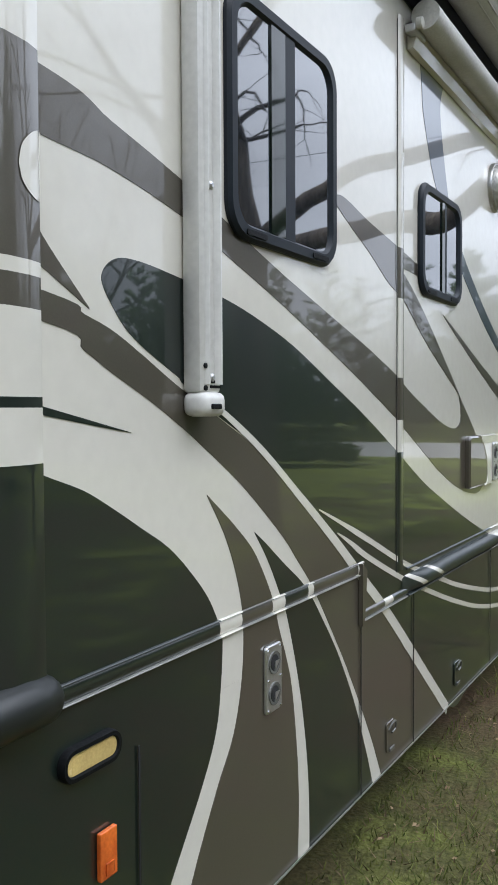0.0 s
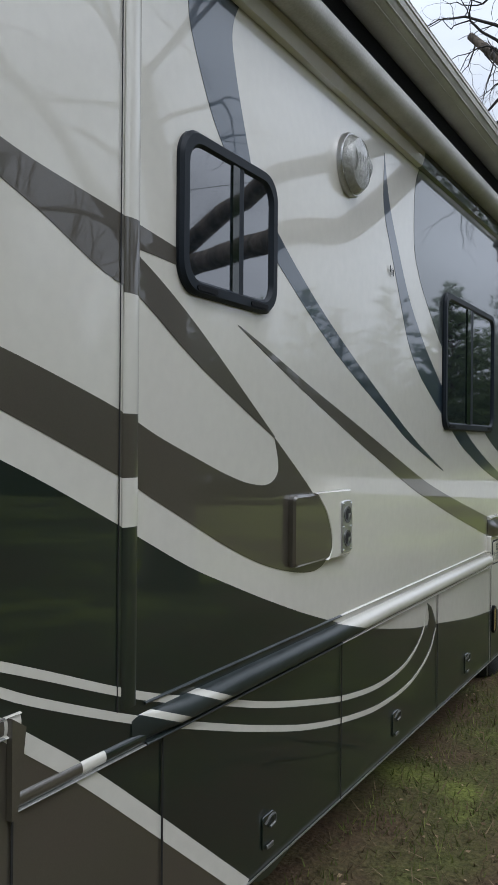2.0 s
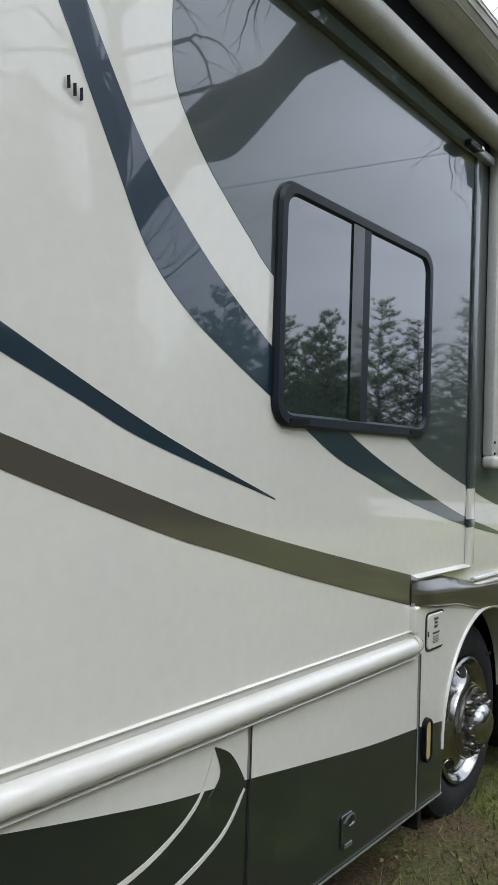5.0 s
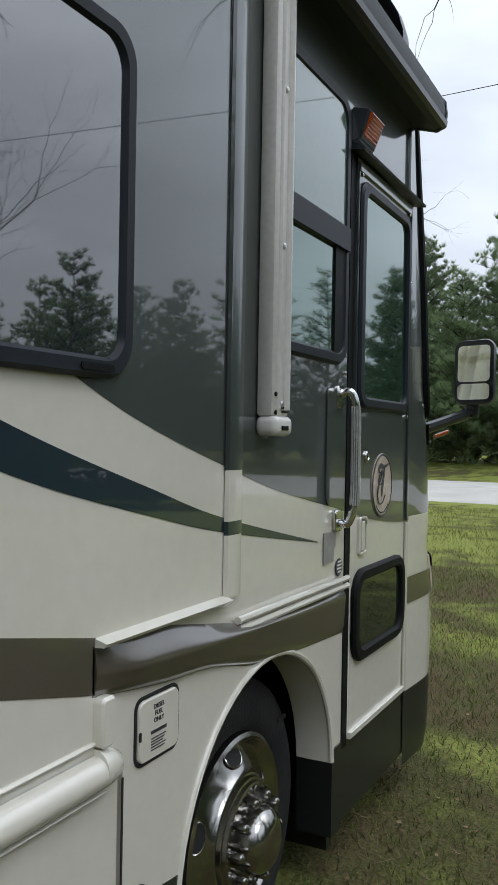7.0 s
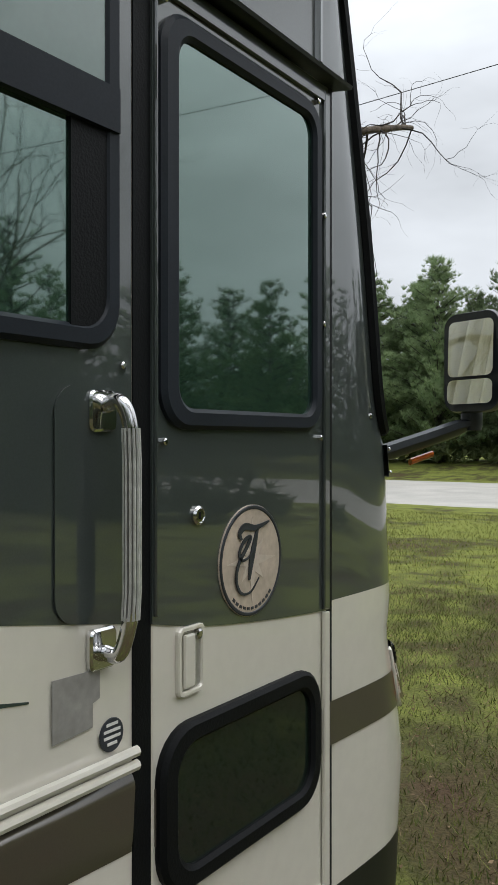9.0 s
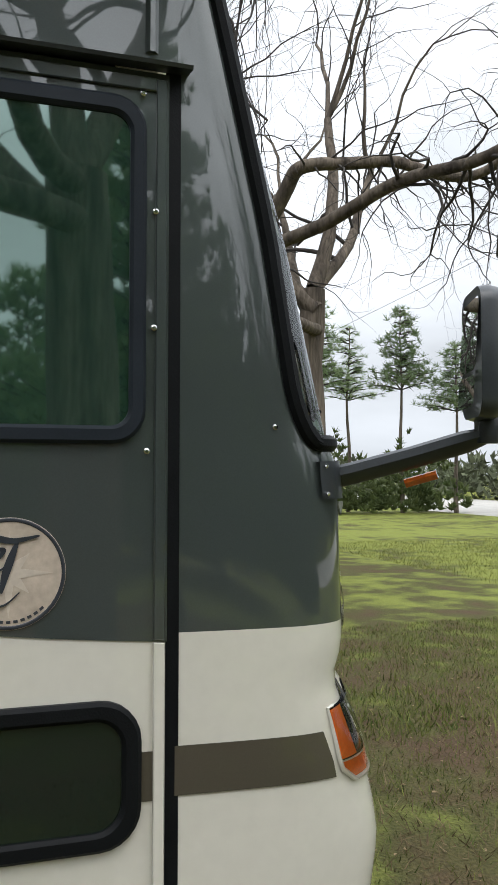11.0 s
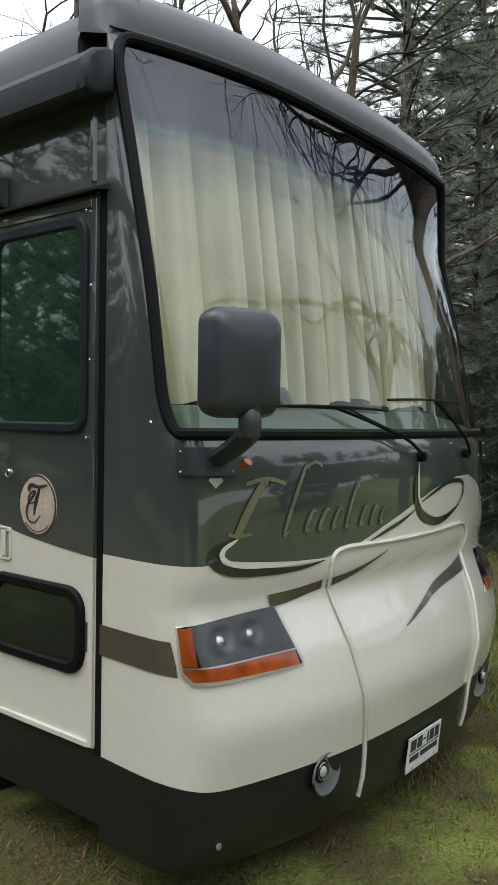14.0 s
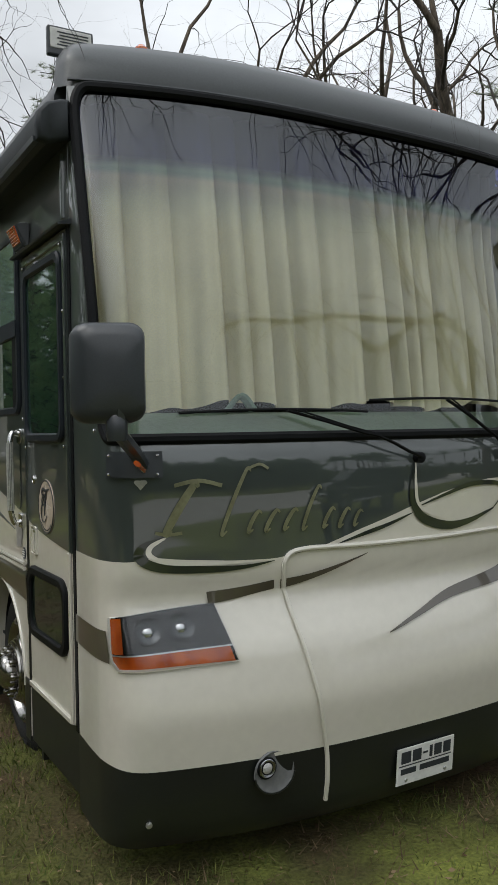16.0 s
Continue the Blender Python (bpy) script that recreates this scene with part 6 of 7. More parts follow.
# ---- trees ----
def limb_mesh(segments, sides):
    """Tubes for many limbs at once; each segment is (points, radii)."""
    verts, faces = [], []
    for pts, radii in segments:
        side = None
        base = len(verts)
        for i, (p, r) in enumerate(zip(pts, radii)):
            d = (pts[min(i + 1, len(pts) - 1)] - pts[max(i - 1, 0)]).normalized()
            if side is None:
                side = d.orthogonal().normalized()
            side = (side - d * side.dot(d)).normalized()
            up = d.cross(side)
            for k in range(sides):
                a = 2 * math.pi * k / sides
                verts.append(p + (side * math.cos(a) + up * math.sin(a)) * r)
        for i in range(len(pts) - 1):
            for k in range(sides):
                a = base + i * sides
                faces.append((a + k, a + (k + 1) % sides, a + sides + (k + 1) % sides, a + sides + k))
    return verts, faces


def grow(rng, start, way, length, radius, depth, out, droop=0.0, wander=0.16, fork=(2, 4), side_branches=True):
    n = 7 if depth < 2 else 5
    pts, radii, p, d = [start.copy()], [radius], start.copy(), way.normalized()
    for i in range(n):
        bend = Vector((rng.uniform(-1, 1), rng.uniform(-1, 1), rng.uniform(-1, 1) + (0.25 if depth < 3 else -droop))) * wander * (1.0 if depth < 2 else 1.75)
        d = (d + bend).normalized()
        p = p + d * length / n
        pts.append(p.copy())
        radii.append(radius * (1 - 0.5 * (i + 1) / n) if depth < 5 else radius * (1 - 0.7 * (i + 1) / n))
    out.append((depth, pts, radii))
    if depth >= 5:
        return
    kids = rng.randint(*fork)
    for _ in range(kids):
        spread = Vector((rng.uniform(-1, 1), rng.uniform(-1, 1), rng.uniform(-0.5, 0.8)))
        grow(rng, pts[-1], d + spread * 0.8, length * rng.uniform(0.55, 0.8), radii[-1] * rng.uniform(0.6, 0.85), depth + 1, out, droop, wander, fork)
    if side_branches and depth > 0:
        for i in range(2, n):
            if rng.random() < 0.65:
                spread = Vector((rng.uniform(-1, 1), rng.uniform(-1, 1), rng.uniform(-0.4, 0.7)))
                grow(rng, pts[i], d * 0.5 + spread, length * rng.uniform(0.35, 0.6), radii[i] * rng.uniform(0.3, 0.5), max(depth + 2, 3), out, droop, wander, (1, 3))


def bare_tree(at, seed, trunk_h, radius, limbs, label, lean=(0, 0), droop=0.12, fork=(2, 4), drawn=(), group="bare trees round the lawn"):
    """limbs: (direction, length, radius share, height share) of the main limbs; drawn: (points, first and last radius) of long limbs."""
    rng = random.Random(seed)
    t = thing("bare_tree", label, "tree", group, at)
    segs = []
    n = 9
    pts, radii = [], []
    for i in range(n + 1):
        s = i / n
        pts.append(Vector((lean[0] * s + 0.05 * math.sin(5 * s + seed), lean[1] * s + 0.05 * math.cos(4 * s + seed), -0.15 + (trunk_h + 0.15) * s)))
        radii.append(radius * (1.45 - 0.9 * min(1, s * 4) if s < 0.12 else 1.06 - 0.28 * s))
    v, f = limb_mesh([(pts, radii)], 16)
    part_ob = mesh_object("trunk", [tuple(q * 1 + Vector((0.03 * noise.noise(q * 5), 0.03 * noise.noise(q * 5 + Vector((9, 0, 0))), 0))) for q in v], f, BARK, t, "furrowed grey-brown bark", smooth=True)
    for way, length, share, hs in limbs:
        start = pts[min(n, int(round(hs * n)))]
        grow(rng, start, Vector(way), length, radius * share, 1, segs, droop, fork=fork)
    for line, r0, r1, hang, first, reach in drawn:
        c = [q - Vector(at) + Vector((noise.noise(q * 1.7), noise.noise(q * 1.7 + Vector((5, 0, 0))), noise.noise(q * 1.7 + Vector((0, 8, 0))))) * 0.07 for q in curve(line, 6)]
        rr = [r0 + (r1 - r0) * i / (len(c) - 1) for i in range(len(c))]
        segs.append((1, c, rr))
        for i in range(max(3, int(first * len(c))), len(c)):
            d = (c[i] - c[i - 1]).normalized()
            for _ in range(1 + (rng.random() < 0.5)):
                w = d * 0.5 + Vector((rng.uniform(-1, 1), rng.uniform(-1, 1), rng.uniform(-0.8, 0.7) - hang * 0.5))
                grow(rng, c[i], w, reach * rng.uniform(0.6, 1.2), min(0.013, rr[i] * rng.uniform(0.25, 0.4)), 3, segs, hang, 0.26, (1, 3))
    for name, lo, hi, sides, mat in (("limb", 0, 2, 8, BARK), ("branchwork", 3, 4, 5, TWIG), ("twig_mass", 5, 9, 3, TWIG)):
        sel = [(p, r) for d, p, r in segs if lo <= d <= hi]
        if sel:
            v, f = limb_mesh(sel, sides)
            tagged(mesh_object(name, [tuple(q) for q in v], f, mat, t, smooth=True), kind="stuff")
    return t


bare_tree((-5.15, 10.3, 0.05), 11, 4.1, 0.19, (((-0.15, 0.35, 1), 2.6, 0.72, 1), ((0.2, -0.45, 1), 2.4, 0.6, 1), ((-0.6, 0.2, 0.9), 2.2, 0.5, 0.95), ((0.35, 0.2, 0.9), 2.2, 0.4, 0.9)),
          "big bare forked tree with furrowed bark beside the motorhome", lean=(0, 0.28),
          drawn=(([(-5.15, 10.55, 3.9), (-4.4, 11.0, 4.55), (-3.6, 11.15, 4.7), (-2.85, 11.3, 4.6), (-2.1, 11.2, 4.5), (-1.4, 11.1, 4.3)], 0.065, 0.012, 0.9, 0.3, 0.75),))
bare_tree((-6.6, 13.5, 0.06), 13, 3.6, 0.16, (((-0.2, 0.4, 1), 2.4, 0.6, 1), ((-0.5, 0.9, 0.7), 2.2, 0.5, 0.95), ((-0.8, 0.1, 0.8), 2.0, 0.5, 0.9)), "bare tree with a long low limb in front of the motorhome",
          drawn=(([(-6.6, 13.5, 3.2), (-5.2, 12.35, 3.2), (-4.1, 11.75, 3.0), (-3.2, 11.55, 2.95)], 0.07, 0.045, 0.3, 0.5, 0.42),
                 ([(-6.6, 13.5, 3.4), (-6.9, 13.0, 4.1), (-6.5, 13.1, 4.7), (-6.2, 13.3, 4.85), (-5.9, 14.1, 4.87), (-5.6, 14.85, 4.72), (-5.0, 15.0, 4.95), (-4.4, 15.0, 5.35), (-3.8, 15.2, 5.6)], 0.10, 0.025, 0.3, 0.35, 0.8),
                 ([(-3.2, 11.55, 2.95), (-2.3, 12.0, 3.15), (-1.5, 12.3, 3.2), (-1.1, 12.6, 3.3), (-0.95, 13.1, 3.45)], 0.045, 0.014, 0.2, 0.3, 0.5)))
bare_tree((3.9, 10.6, 0.07), 23, 3.6, 0.27, (((0.1, -0.3, 1), 2.7, 0.5, 1), ((0.6, 0.5, 1), 2.6, 0.5, 1), ((0.5, -0.9, 0.7), 2.4, 0.4, 0.9)),
          "large bare tree whose limbs hang over the motorhome", fork=(2, 3),
          drawn=(([(3.9, 10.6, 3.3), (2.7, 9.6, 3.25), (1.6, 8.75, 3.12), (0.9, 8.3, 3.02), (0.5, 8.22, 3.25), (0.33, 8.2, 3.5), (0.22, 8.4, 3.98), (0.05, 8.9, 4.9)], 0.11, 0.055, 0.15, 0.72, 0.4),
                 ([(3.9, 10.6, 3.5), (2.4, 9.9, 3.9), (1.0, 9.6, 3.95), (0.27, 10.4, 4.15), (-0.26, 11.2, 4.8), (-1.0, 11.6, 5.6)], 0.10, 0.04, 0.35, 0.5, 0.5)))
for k, (x, y, h, r, sd) in enumerate(((-7.5, 4.6, 4.5, 0.17, 41), (-9.4, 1.2, 5.0, 0.20, 43), (-6.2, 6.9, 3.5, 0.11, 47), (-12.5, -1.5, 5.0, 0.2, 53), (-10.0, 9.6, 3.2, 0.10, 59), (-11.5, 12.4, 3.6, 0.11, 61),
                                      (-7.0, 2.4, 4.2, 0.15, 67), (-5.6, 3.2, 3.6, 0.13, 71), (-4.4, 1.4, 4.0, 0.17, 73))):
    bare_tree((x, y, 0.0), sd, h, r, (((0.3, 0.3, 1), 2.6, 0.7, 1), ((-0.5, 0.2, 1), 2.3, 0.6, 1), ((0.5, -0.6, 0.7), 2.2, 0.5, 0.9), ((-0.2, 0.9, 0.6), 2.0, 0.45, 0.8)), "slender bare tree behind the motorhome", fork=(2, 3))
bare_tree((16.0, 20.5, 0.05), 83, 4.6, 0.19, [((0.5 * math.cos(k * 1.3), 0.5 * math.sin(k * 1.3), 1), 3.3 + 0.3 * (k % 3), 0.45, 0.35 + 0.06 * k) for k in range(11)], "tall bare tree with fine upright branches across the lawn", fork=(2, 4), droop=-0.35)


def tuft(rng, verts, faces, c, size, up, count, thin=1.0):
    """A clump of needles: thin crossed blades that fan out."""
    for _ in range(count):
        d = Vector((rng.uniform(-1, 1), rng.uniform(-1, 1), rng.uniform(-0.6, 1) + up)).normalized()
        s = d.orthogonal().normalized() * size * rng.uniform(0.10, 0.2) * thin
        b = len(verts)
        verts.extend((tuple(c - s), tuple(c + s), tuple(c + d * size * rng.uniform(0.6, 1.2))))
        faces.append((b, b + 1, b + 2))


def conifer(name, at, seed, height, spread, bare, mat, label, group, up=0.4, sag=0.0, layers=22, dens=1.0, tuft_size=0.34, count=15, thin=0.42, taper=0.75):
    rng = random.Random(seed)
    t = thing(name, label, "tree", group, at)
    pts = [Vector((0.05 * math.sin(i), 0.05 * math.cos(i * 1.3), -0.1 + height * i / 8)) for i in range(9)]
    v, f = limb_mesh([(pts, [max(0.02, height * 0.014 * (1 - 0.9 * i / 8)) for i in range(9)])], 8)
    mesh_object("trunk", [tuple(q) for q in v], f, BARK, t, smooth=True)
    verts, faces, arms = [], [], []
    for k in range(layers):
        s = (k + rng.uniform(-0.3, 0.3)) / layers
        z = height * (bare + (1 - bare) * s)
        reach = spread * (1 - min(s, 1)) ** taper * rng.uniform(0.75, 1.15) + 0.15
        for b in range(max(3, int((7 - 3 * s) * dens))):
            a = rng.uniform(0, 2 * math.pi)
            ln = reach * rng.uniform(0.55, 1.1)
            rise = up * ln * 0.5 - sag * ln
            tip = Vector((math.cos(a) * ln, math.sin(a) * ln, z + rise))
            root = Vector((0, 0, z))
            arms.append(([root, root.lerp(tip, 0.5) + Vector((0, 0, 0.05)), tip], [0.03, 0.02, 0.008]))
            m = max(2, int(ln * 4.2 * dens))
            for j in range(m):
                q = root.lerp(tip, 0.25 + 0.75 * (j + 1) / m) + Vector((rng.uniform(-1, 1), rng.uniform(-1, 1), rng.uniform(-0.5, 0.5))) * 0.22
                tuft(rng, verts, faces, q, tuft_size * rng.uniform(0.7, 1.25), up, count, thin)
    v, f = limb_mesh(arms, 4)
    tagged(mesh_object("bough", [tuple(q) for q in v], f, TWIG, t), kind="stuff")
    tagged(mesh_object("crown", verts, faces, mat, t), "dense needle clumps", kind="stuff")
    return t


def scatter(first, spots):
    rng = random.Random(5)
    for x, y, s in spots:
        copy_thing(first, Matrix.LocRotScale((x, y, far_z(x, y) - 0.03), Euler((0, 0, rng.uniform(0, 6.28))), None) @ Matrix.Diagonal((s, s, s * rng.uniform(0.9, 1.1), 1)))


rng = random.Random(77)
young = conifer("pine_tree", (-5.2, 45.3, 0.6), 3, 11.6, 4.5, 0.02, NEEDLE, "full green pine beyond the road", "pines round the lawn", up=0.9, layers=36, dens=1.7, tuft_size=0.30, count=30, thin=0.26)
second = conifer("pine_tree", (1.0, 50.1, 0.65), 4, 9.6, 4.0, 0.02, NEEDLE, "full green pine beyond the road", "pines round the lawn", up=0.8, layers=32, dens=1.7, tuft_size=0.30, count=30, thin=0.26)
scatter(young, [(-0.8, 44.4, 0.72), (-10, 47.7, 0.86), (3.9, 46.5, 0.8), (8.2, 48.9, 0.9)])
scatter(second, [(-7.6, 44.9, 0.85), (-2.8, 45.3, 0.72), (6.3, 48, 0.9), (-12.1, 46.5, 0.8), (12.4, 50.7, 1), (-17, 45.6, 1), (-14.8, 46.3, 0.92), (-13.4, 45.1, 0.95)])
scatter(second, [(12.6, 13.0, 0.9), (12.5, 1.5, 0.94), (10.8, -3.0, 0.89)])
copy_thing(second, Matrix.Translation((23.4, 25.4, 0.02)) @ Matrix.Diagonal((0.9, 0.9, 1.6, 1)))
copy_thing(second, Matrix.Translation((26.5, 20.0, 0.02)) @ Matrix.Diagonal((0.55, 0.55, 1.15, 1)))
row = []
for i in range(36):
    row.append((29 + rng.uniform(-2.5, 4), -14 + 2.0 * i + rng.uniform(-0.8, 0.8), rng.uniform(0.95, 1.3)))
far_pine = conifer("pine_tree", (31.0, -18.0, 0.05), 5, 9.0, 3.2, 0.03, NEEDLE, "full green pine at the wood edge", "pines at the wood edge", up=0.8, layers=22, dens=1.3, count=14, thin=0.5, tuft_size=0.30)
row += [(6.0, -12.5, 1.2), (8.5, -9.5, 1.25), (3.2, -15.0, 1.3), (11.5, -7.0, 1.2), (7.5, -15.0, 1.4), (12.5, 41.0, 0.88), (14.8, 40.5, 0.9), (17.0, 41.0, 0.92), (19.5, 40.5, 0.88)]
scatter(far_pine, row)
tall = conifer("tall_pine", (-18.1, 36.0, 0.05), 8, 7.3, 1.2, 0.60, NEEDLE, "tall pine with a bare lower trunk", "far pines", up=0.35, layers=15, dens=1.25, count=20, thin=0.26, tuft_size=0.26)
scatter(tall, [(-18.7, 34.2, 1.0), (-19.7, 34.7, 0.94), (-20.7, 33.9, 1.04), (-21.5, 35.3, 0.97), (-17.5, 37.0, 1.02), (-16.6, 36.0, 0.9), (-17.2, 34.8, 0.95), (-19.0, 33.0, 1.05), (-21.5, 33.6, 0.9), (-23.8, 32.0, 1.0), (-26, 30.5, 1.0), (-20.2, 36.4, 1.0), (-28.5, 29.0, 1.05), (-22.4, 35.0, 1.1), (-25.0, 33.5, 0.9), (-29.5, 27.0, 1.1), (-30.8, 25.2, 1.0), (-29.9, 23.4, 1.15), (-32.0, 22.0, 1.05), (-31.0, 19.6, 1.1), (-33.2, 17.8, 1.2), (-31.6, 15.4, 1.0), (-33.5, 13.2, 1.15)])
spruce = conifer("spruce_tree", (-10.6, 11.0, 0.0), 9, 4.4, 2.0, 0.03, SPRUCE, "dark drooping spruce behind the motorhome", "dark spruces", up=-0.2, sag=0.18, layers=30, dens=1.6, tuft_size=0.19, count=20, thin=0.42)
scatter(spruce, [(-13.0, 13.0, 1.1), (-9.6, 8.4, 0.9), (-14.0, 9.0, 1.2), (-16.0, 12.0, 1.3), (-11.8, 7.6, 1.0), (-15.0, 6.0, 1.2), (-18, 9.5, 1.4), (-17.0, 15.0, 1.4)])
big = conifer("tall_pine", (-10.2, 5.6, 0.0), 12, 12.5, 2.5, 0.06, GREYPINE, "shaggy grey-green pine behind the motorhome", "far pines", up=0.35, layers=36, dens=1.4, tuft_size=0.19, count=24, thin=0.3, taper=0.35)
scatter(big, [(-11.6, 6.3, 0.8), (-12.9, 5.0, 0.95), (-13.9, 6.4, 0.7), (-5.9, -8.0, 0.9), (-19.0, 3.0, 0.95), (-16.0, 4.6, 0.9)])


def bush_row(name, spots, seed, label, many=60, size=0.38, mat=LEAFBUD):
    rg = random.Random(seed)
    verts, faces = [], []
    for x, y, r, h in spots:
        for _ in range(many):
            a, s = rg.uniform(0, 6.28), rg.random() ** 0.5
            tuft(rg, verts, faces, Vector((x + math.cos(a) * s * r, y + math.sin(a) * s * r, far_z(x, y) + 0.1 + rg.random() * h * (1.1 - s))), size, 0.6, 9)
    tagged(mesh_object(name, verts, faces, mat), label, "bushes", kind="stuff")


bush_row("undergrowth", [(23 + rng.uniform(-1.5, 2.5), -14 + 1.3 * i, rng.uniform(1.0, 1.8), rng.uniform(1.4, 3.4)) for i in range(48)], 6, "low spring undergrowth along the wood edge")
bush_row("roadside_scrub", [(-30 + 1.6 * i, 44.0 + rng.uniform(-0.8, 0.8) - 0.06 * (-30 + 1.6 * i), rng.uniform(1.0, 1.6), rng.uniform(1.2, 2.2)) for i in range(28)], 7, "low green scrub along the far roadside")
bush_row("pine_undergrowth", [(-15.0 - 0.75 * i + rng.uniform(-0.4, 0.4), 37.4 - 0.42 * i + rng.uniform(-0.4, 0.4), rng.uniform(0.8, 1.2), rng.uniform(2.6, 3.6)) for i in range(16)], 15, "yellow-green spring undergrowth below the tall pines", 90, 0.3)
bush_row("west_undergrowth", [(-28.5 - 0.25 * i + rng.uniform(-0.6, 0.6), 28.5 - 1.15 * i + rng.uniform(-0.5, 0.5), rng.uniform(1.0, 1.6), rng.uniform(2.2, 3.6)) for i in range(15)], 17, "yellow-green spring undergrowth at the far lawn edge", 110, 0.32)
# unseen scrub, added to keep the road out of the side wall's reflections
bush_row("verge_scrub", [(8.5 + 1.1 * i, 21.6 + rng.uniform(-0.8, 0.8) - 0.07 * i, rng.uniform(1.0, 1.5), rng.uniform(0.9, 1.7)) for i in range(26)], 8, "low green scrub added to screen the road", 110)
bush_row("wood_edge_thicket", [(31 + rng.uniform(-2.5, 2.5), -16 + 1.5 * i, rng.uniform(1.6, 2.6), rng.uniform(5.0, 7.0)) for i in range(54)], 11, "dense dark thicket filling the wood edge", 200, 0.6, SPRUCE)

# far woods that close the horizon
FARWOOD = material("far_woods", (0.16, 0.185, 0.105), 0.95, spread=0.25, scale=0.3, bump_scale=2)
rg = random.Random(9)
verts, faces = [], []
for i in range(1250):
    a, d = rg.uniform(0, 2 * math.pi), rg.uniform(52, 72)
    x, y, h, r = d * math.cos(a), 8 + d * math.sin(a), rg.uniform(3.5, 7.5), rg.uniform(1.2, 2.2)
    if 1.7 < a < 2.9:
        h *= 0.5
    for _ in range(26):
        s = rg.random()
        w = r * (0.35 + 0.65 * (1 - s) ** 0.6)
        tuft(rg, verts, faces, Vector((x + rg.uniform(-w, w), y + rg.uniform(-w, w), h * (0.05 + 0.88 * s))), rg.uniform(0.4, 0.8), 0.5, 5, 1.3)
tagged(mesh_object("distant_woods", verts, faces, FARWOOD), "dark distant woods all round", "woods", kind="stuff")

# ---- parked vehicle across the lawn ----
TRUCK = material("black_truck_paint", (0.012, 0.013, 0.015), 0.35, coat=0.4, spread=0.08, scale=3)
truck = thing("utility_vehicle", "black sport utility vehicle parked on the grass", "car", at=(-10.1, 23.4, 0.09))
truck.rotation_euler = (0, 0, radians(-92))


def truck_slab(name, outline, half, mat, inset=0.0, bev=0.06):
    bm = slab(outline, -half, half)
    bmesh.ops.bevel(bm, geom=[e for e in bm.edges if len(e.link_faces) == 2 and e.calc_face_angle(0) > 1.2], offset=bev, segments=2, affect="EDGES")
    return part(name, bm, mat, truck, smooth=True)


truck_slab("body", [(-2.7, 0.45), (-2.72, 0.9), (-2.6, 1.08), (0.4, 1.1), (1.3, 1.08), (2.35, 0.98), (2.62, 0.85), (2.65, 0.42), (2.2, 0.4), (-2.3, 0.4)], 0.95, TRUCK)
truck_slab("cab", [(-2.6, 1.08), (-2.5, 1.72), (-2.3, 1.84), (0.25, 1.86), (0.5, 1.79), (1.25, 1.09)], 0.80, TRUCK)
for s in (-1, 1):
    for y0, y1, y2 in ((-2.35, -1.45, -1.45), (-1.38, -0.45, -0.45), (-0.38, 0.38, 0.95)):
        part("side_window", slab([(y0, 1.16), (y0 + 0.05, 1.68), (y1, 1.70), (y2, 1.16)], s * 0.80, s * 0.815), LOWGLASS, truck)
    part("roof_rail", tube(curve([(s * 0.66, -2.2, 1.84), (s * 0.66, -2.0, 1.90), (s * 0.66, -0.2, 1.92), (s * 0.66, 0.1, 1.85)], 5), 0.02, 8), VALANCE, truck, smooth=True)
    for y in (-1.42, -0.40, 0.98):
        part("door_seam", box(s * 0.956 - 0.004, s * 0.956 + 0.004, y - 0.006, y + 0.006, 0.50, 1.06), SEAM, truck)
    for y in (-1.5, 1.5):
        part("fender_flare", tube([(s * 0.955, y + 0.47 * math.cos(radians(q)), 0.40 + 0.47 * math.sin(radians(q))) for q in range(0, 181, 15)], 0.045, 8), VALANCE, truck, smooth=True)
        part("wheel_opening", lathe([(0.43, s * 0.0), (0.43, s * 0.012)], (s * 0.945, y, 0.40), sides=28), SEAM, truck)
    part("side_step", box(s * 0.96 - 0.05, s * 0.96 + 0.05, -1.0, 1.0, 0.36, 0.42, 0.02), DULL, truck)
    part("side_mirror", box(s * 1.05 - 0.1, s * 1.05 + 0.1, 0.75, 0.9, 1.12, 1.32, 0.03), TRUCK, truck)
    part("body_line", box(s * 0.955 - 0.012, s * 0.955 + 0.012, -2.5, 2.4, 0.70, 0.76, 0.008), DULL, truck)
    for y in (-1.5, 1.5):
        wh = part("wheel", lathe([(0.22, -0.11), (0.36, -0.11), (0.38, -0.08), (0.38, 0.08), (0.36, 0.11), (0.25, 0.12)], (s * 0.885, y, 0.38), sides=28), TYRE, truck, smooth=True)
        part("rim", lathe([(0.25, s * 0.10), (0.23, s * 0.125), (0.10, s * 0.105), (0.05, s * 0.13)], (s * 0.885, y, 0.38), sides=24), DULL, wh, smooth=True)
        for k in range(6):
            a = math.pi * k / 3
            part("spoke_gap", lathe([(0.035, s * 0.118), (0.03, s * 0.124)], (s * 0.885, y + 0.16 * math.cos(a), 0.38 + 0.16 * math.sin(a)), sides=8), SEAM, wh)
part("windshield", slab([(0.62, 1.68), (1.22, 1.12), (1.24, 1.14), (0.64, 1.70)], -0.72, 0.72), LOWGLASS, truck)
part("front_bumper", box(-0.93, 0.93, 2.6, 2.74, 0.42, 0.62, 0.04), CHROME, truck, smooth=True)
for s in (-1, 1):
    part("headlamp", box(s * 0.72 - 0.17, s * 0.72 + 0.17, 2.55, 2.66, 0.68, 0.84, 0.03), LENS, truck, smooth=True)

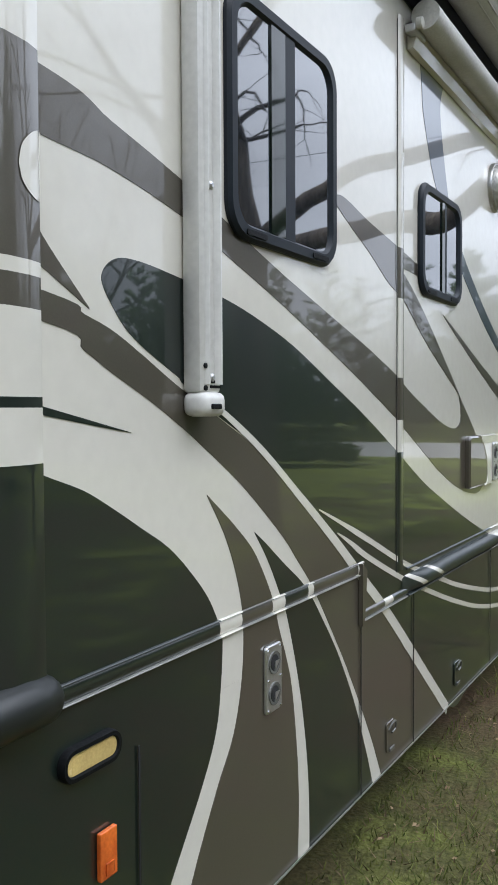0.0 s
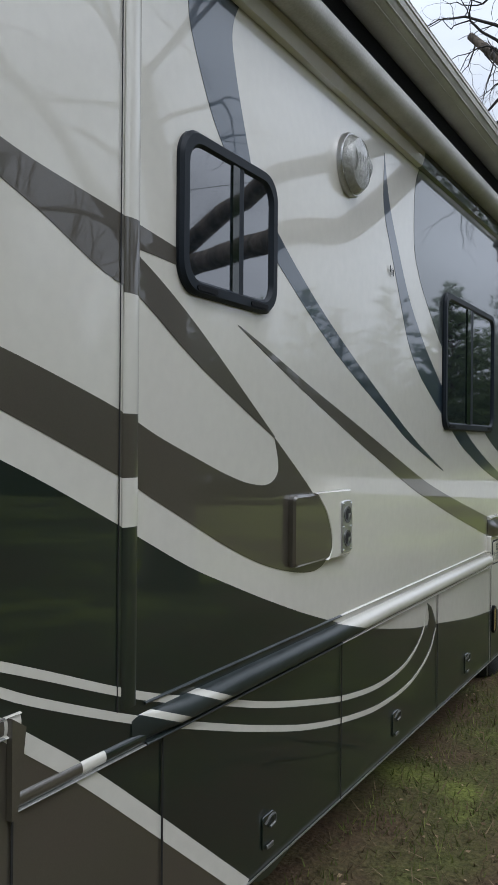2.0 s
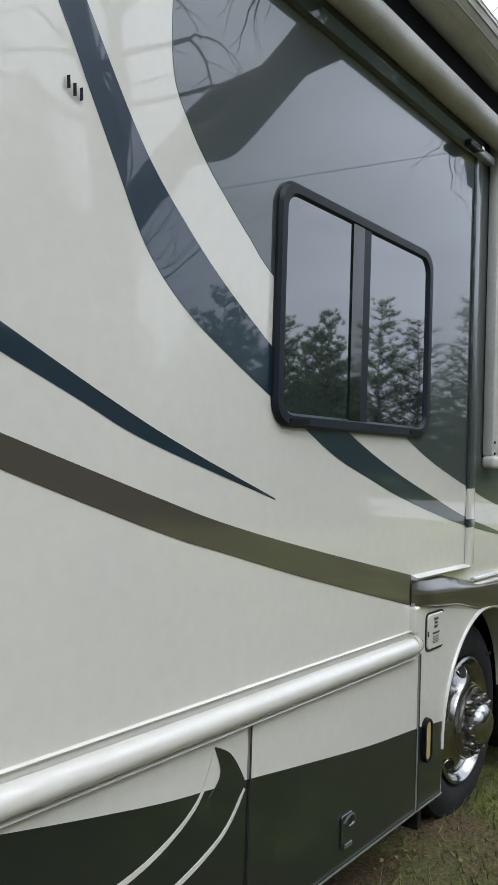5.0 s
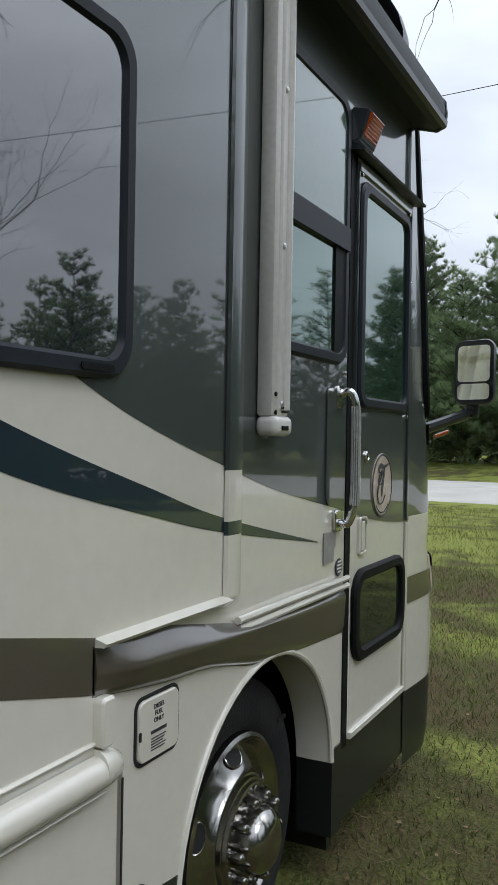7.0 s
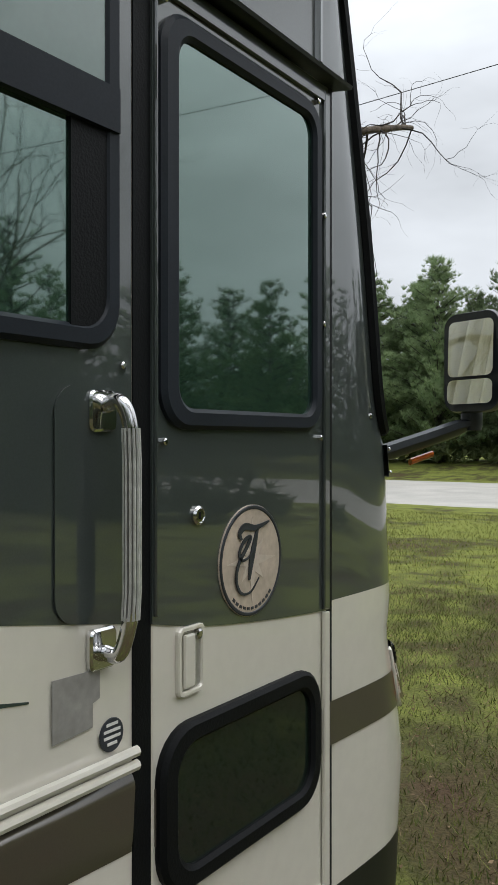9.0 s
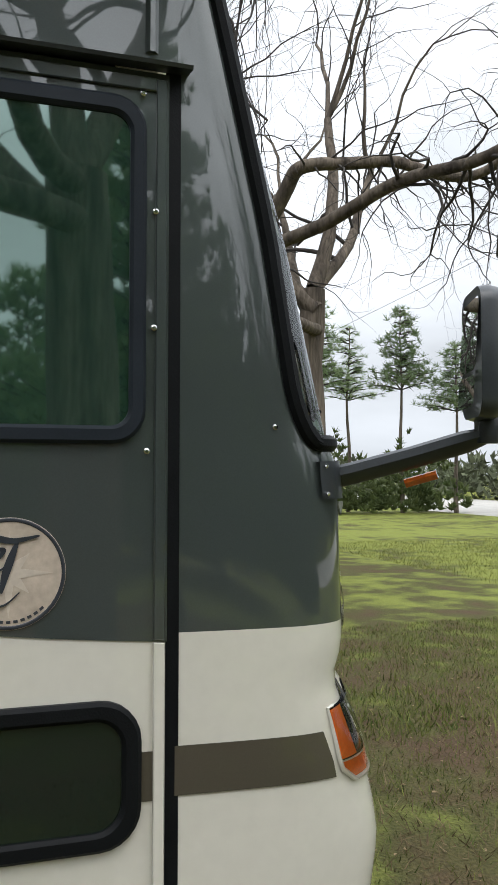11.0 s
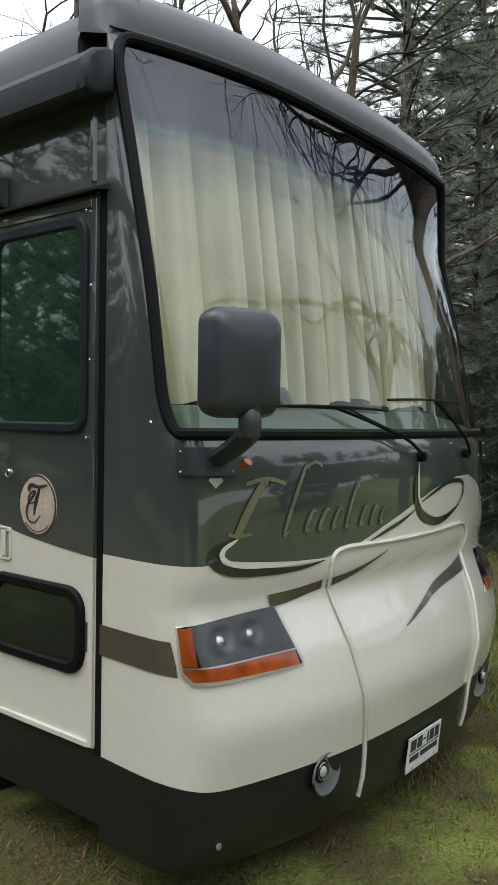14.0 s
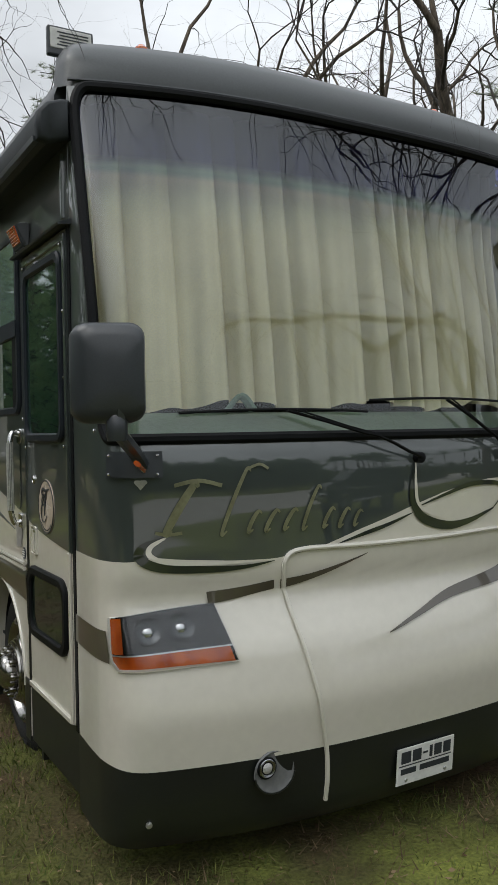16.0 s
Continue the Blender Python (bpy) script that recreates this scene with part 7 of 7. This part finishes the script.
WIRE = material("black_cable", (0.03, 0.03, 0.03), 0.6)
wire = tube([(-40 + 4 * k, 26.5 - 0.4 * k, 8.05 + 0.0022 * (k - 12) ** 2) for k in range(25)], 0.008, 5)
tagged(part("power_line", wire, WIRE), "thin dark overhead power line above the road", "cable")
post_wood = material("weathered_pole", (0.16, 0.13, 0.10), 0.9, spread=0.15, scale=3, bump=0.5)
for k, (x, y) in enumerate(((-40, 26.5), (56, 16.9))):
    tagged(part("utility_pole", tube([(x, y, 0.0), (x, y, 9.2)], lambda t: 0.16 - 0.04 * t, 10), post_wood, smooth=True), "weathered wooden utility pole beside the road", "pole", "utility poles")

# ---- grass and litter ----
rs = np.random.RandomState(3)


def blades(name, count, area, lo, hi, width, mat, label, keep, lean=0.5):
    x = rs.uniform(area[0], area[1], count)
    y = rs.uniform(area[2], area[3], count)
    sel = np.array([keep(a, b) for a, b in zip(x, y)])
    x, y = x[sel], y[sel]
    n = len(x)
    z = np.array([ground_z(a, b) for a, b in zip(x, y)]) - 0.004
    h = rs.uniform(lo, hi, n)
    a = rs.uniform(0, 2 * np.pi, n)
    dx, dy = np.cos(a) * width, np.sin(a) * width
    lx, ly = rs.normal(0, lean, n) * h, rs.normal(0, lean, n) * h
    v = np.zeros((n, 3, 3))
    v[:, 0] = np.stack([x - dx, y - dy, z], 1)
    v[:, 1] = np.stack([x + dx, y + dy, z], 1)
    v[:, 2] = np.stack([x + lx, y + ly, z + h], 1)
    me = bpy.data.meshes.new(name)
    me.from_pydata(v.reshape(-1, 3).tolist(), [], np.arange(n * 3).reshape(-1, 3).tolist())
    me.materials.append(mat)
    return tagged(new(name, me), label, "grass", kind="stuff")


def patch(x, y):
    return noise.noise((x * 0.55, y * 0.55, 3.0)) + 0.6 * noise.noise((x * 1.9, y * 1.9, 7.0))


def island_material(name, c1, c2):
    m = bpy.data.materials.new(name)
    m.use_nodes = True
    n, l = m.node_tree.nodes, m.node_tree.links
    g, r = n.new("ShaderNodeNewGeometry"), n.new("ShaderNodeMix")
    r.data_type = "RGBA"
    r.inputs["A"].default_value, r.inputs["B"].default_value = (*c1, 1), (*c2, 1)
    l.new(g.outputs["Random Per Island"], r.inputs["Factor"])
    l.new(r.outputs["Result"], n["Principled BSDF"].inputs["Base Color"])
    n["Principled BSDF"].inputs["Roughness"].default_value = 0.8
    n["Principled BSDF"].inputs["Specular IOR Level"].default_value = 0.2
    return m


# near blades are darkened for the shade round the motorhome; far ones stay bright
GRASS = island_material("green_grass_blades", (0.055, 0.085, 0.018), (0.185, 0.195, 0.055))
STRAW = island_material("dry_straw_blades", (0.07, 0.050, 0.026), (0.20, 0.15, 0.085))
FARGRASS = island_material("bright_far_grass", (0.12, 0.15, 0.033), (0.285, 0.29, 0.085))
LITTER = island_material("fallen_leaves", (0.09, 0.056, 0.030), (0.30, 0.22, 0.13))
outside = lambda x, y: not (-2.5 < x < -0.15 and y < 10.7)
blades("grass_blades", 300000, (-6, 2.5, 3.5, 17), 0.02, 0.055, 0.0032, GRASS, "short green spring grass blades", lambda x, y: outside(x, y) and rs.rand() < 0.46 + 0.75 * patch(x, y))
blades("far_grass_blades", 90000, (-16, 2, 17, 26), 0.02, 0.06, 0.007, FARGRASS, "short green spring grass blades", lambda x, y: rs.rand() < 0.55 + 0.45 * patch(x, y))
blades("dry_grass_blades", 90000, (-6, 2.5, 3.5, 17), 0.015, 0.055, 0.004, STRAW, "dry straw-coloured grass blades", lambda x, y: outside(x, y) and rs.rand() < 0.45 - 0.5 * patch(x, y), lean=1.0)
blades("back_grass_blades", 50000, (-12, -2.6, 4, 13), 0.03, 0.09, 0.007, GRASS, "short green spring grass blades", lambda x, y: rs.rand() < 0.5 + 0.7 * patch(x, y))
verts, faces = [], []
rg = random.Random(21)
for _ in range(8000):
    x, y = rg.uniform(-5, 2.5), rg.uniform(3.5, 20)
    if not outside(x, y):
        continue
    a, s, z = rg.uniform(0, 6.28), rg.uniform(0.005, 0.013), ground_z(x, y) + rg.uniform(0.004, 0.02)
    b = len(verts)
    t1, t2 = rg.uniform(-0.5, 0.5) * s, rg.uniform(-0.5, 0.8) * s
    for u, v, dz in ((-1.3, 0, 0), (-0.2, -0.6, t1), (1.2, 0, 0.2 * s), (-0.1, 0.6, t2)):
        verts.append((x + s * (u * math.cos(a) - v * math.sin(a)), y + s * (u * math.sin(a) + v * math.cos(a)), z + max(dz, -0.003)))
    faces.extend(((b, b + 1, b + 2), (b, b + 2, b + 3)))
tagged(mesh_object("leaf_litter", verts, faces, LITTER), "scattered dry fallen leaves on the lawn", "leaves", kind="stuff")
for k in range(9):
    x, y, a = rg.uniform(0.3, 1.8), rg.uniform(6, 13), rg.uniform(0, 6.28)
    x -= 2.5 * (y > 11)
    ln = rg.uniform(0.18, 0.5)
    pts = [Vector((x + math.cos(a) * ln * s + 0.03 * math.sin(7 * s + k), y + math.sin(a) * ln * s, ground_z(x, y) + 0.012 + 0.01 * math.sin(9 * s))) for s in (0, 0.25, 0.5, 0.75, 1)]
    v, f = limb_mesh([(pts, [0.007, 0.006, 0.005, 0.004, 0.002])], 5)
    tagged(mesh_object("fallen_twig", [tuple(q) for q in v], f, TWIG), "thin fallen twig lying in the grass", "twig", "fallen twigs")
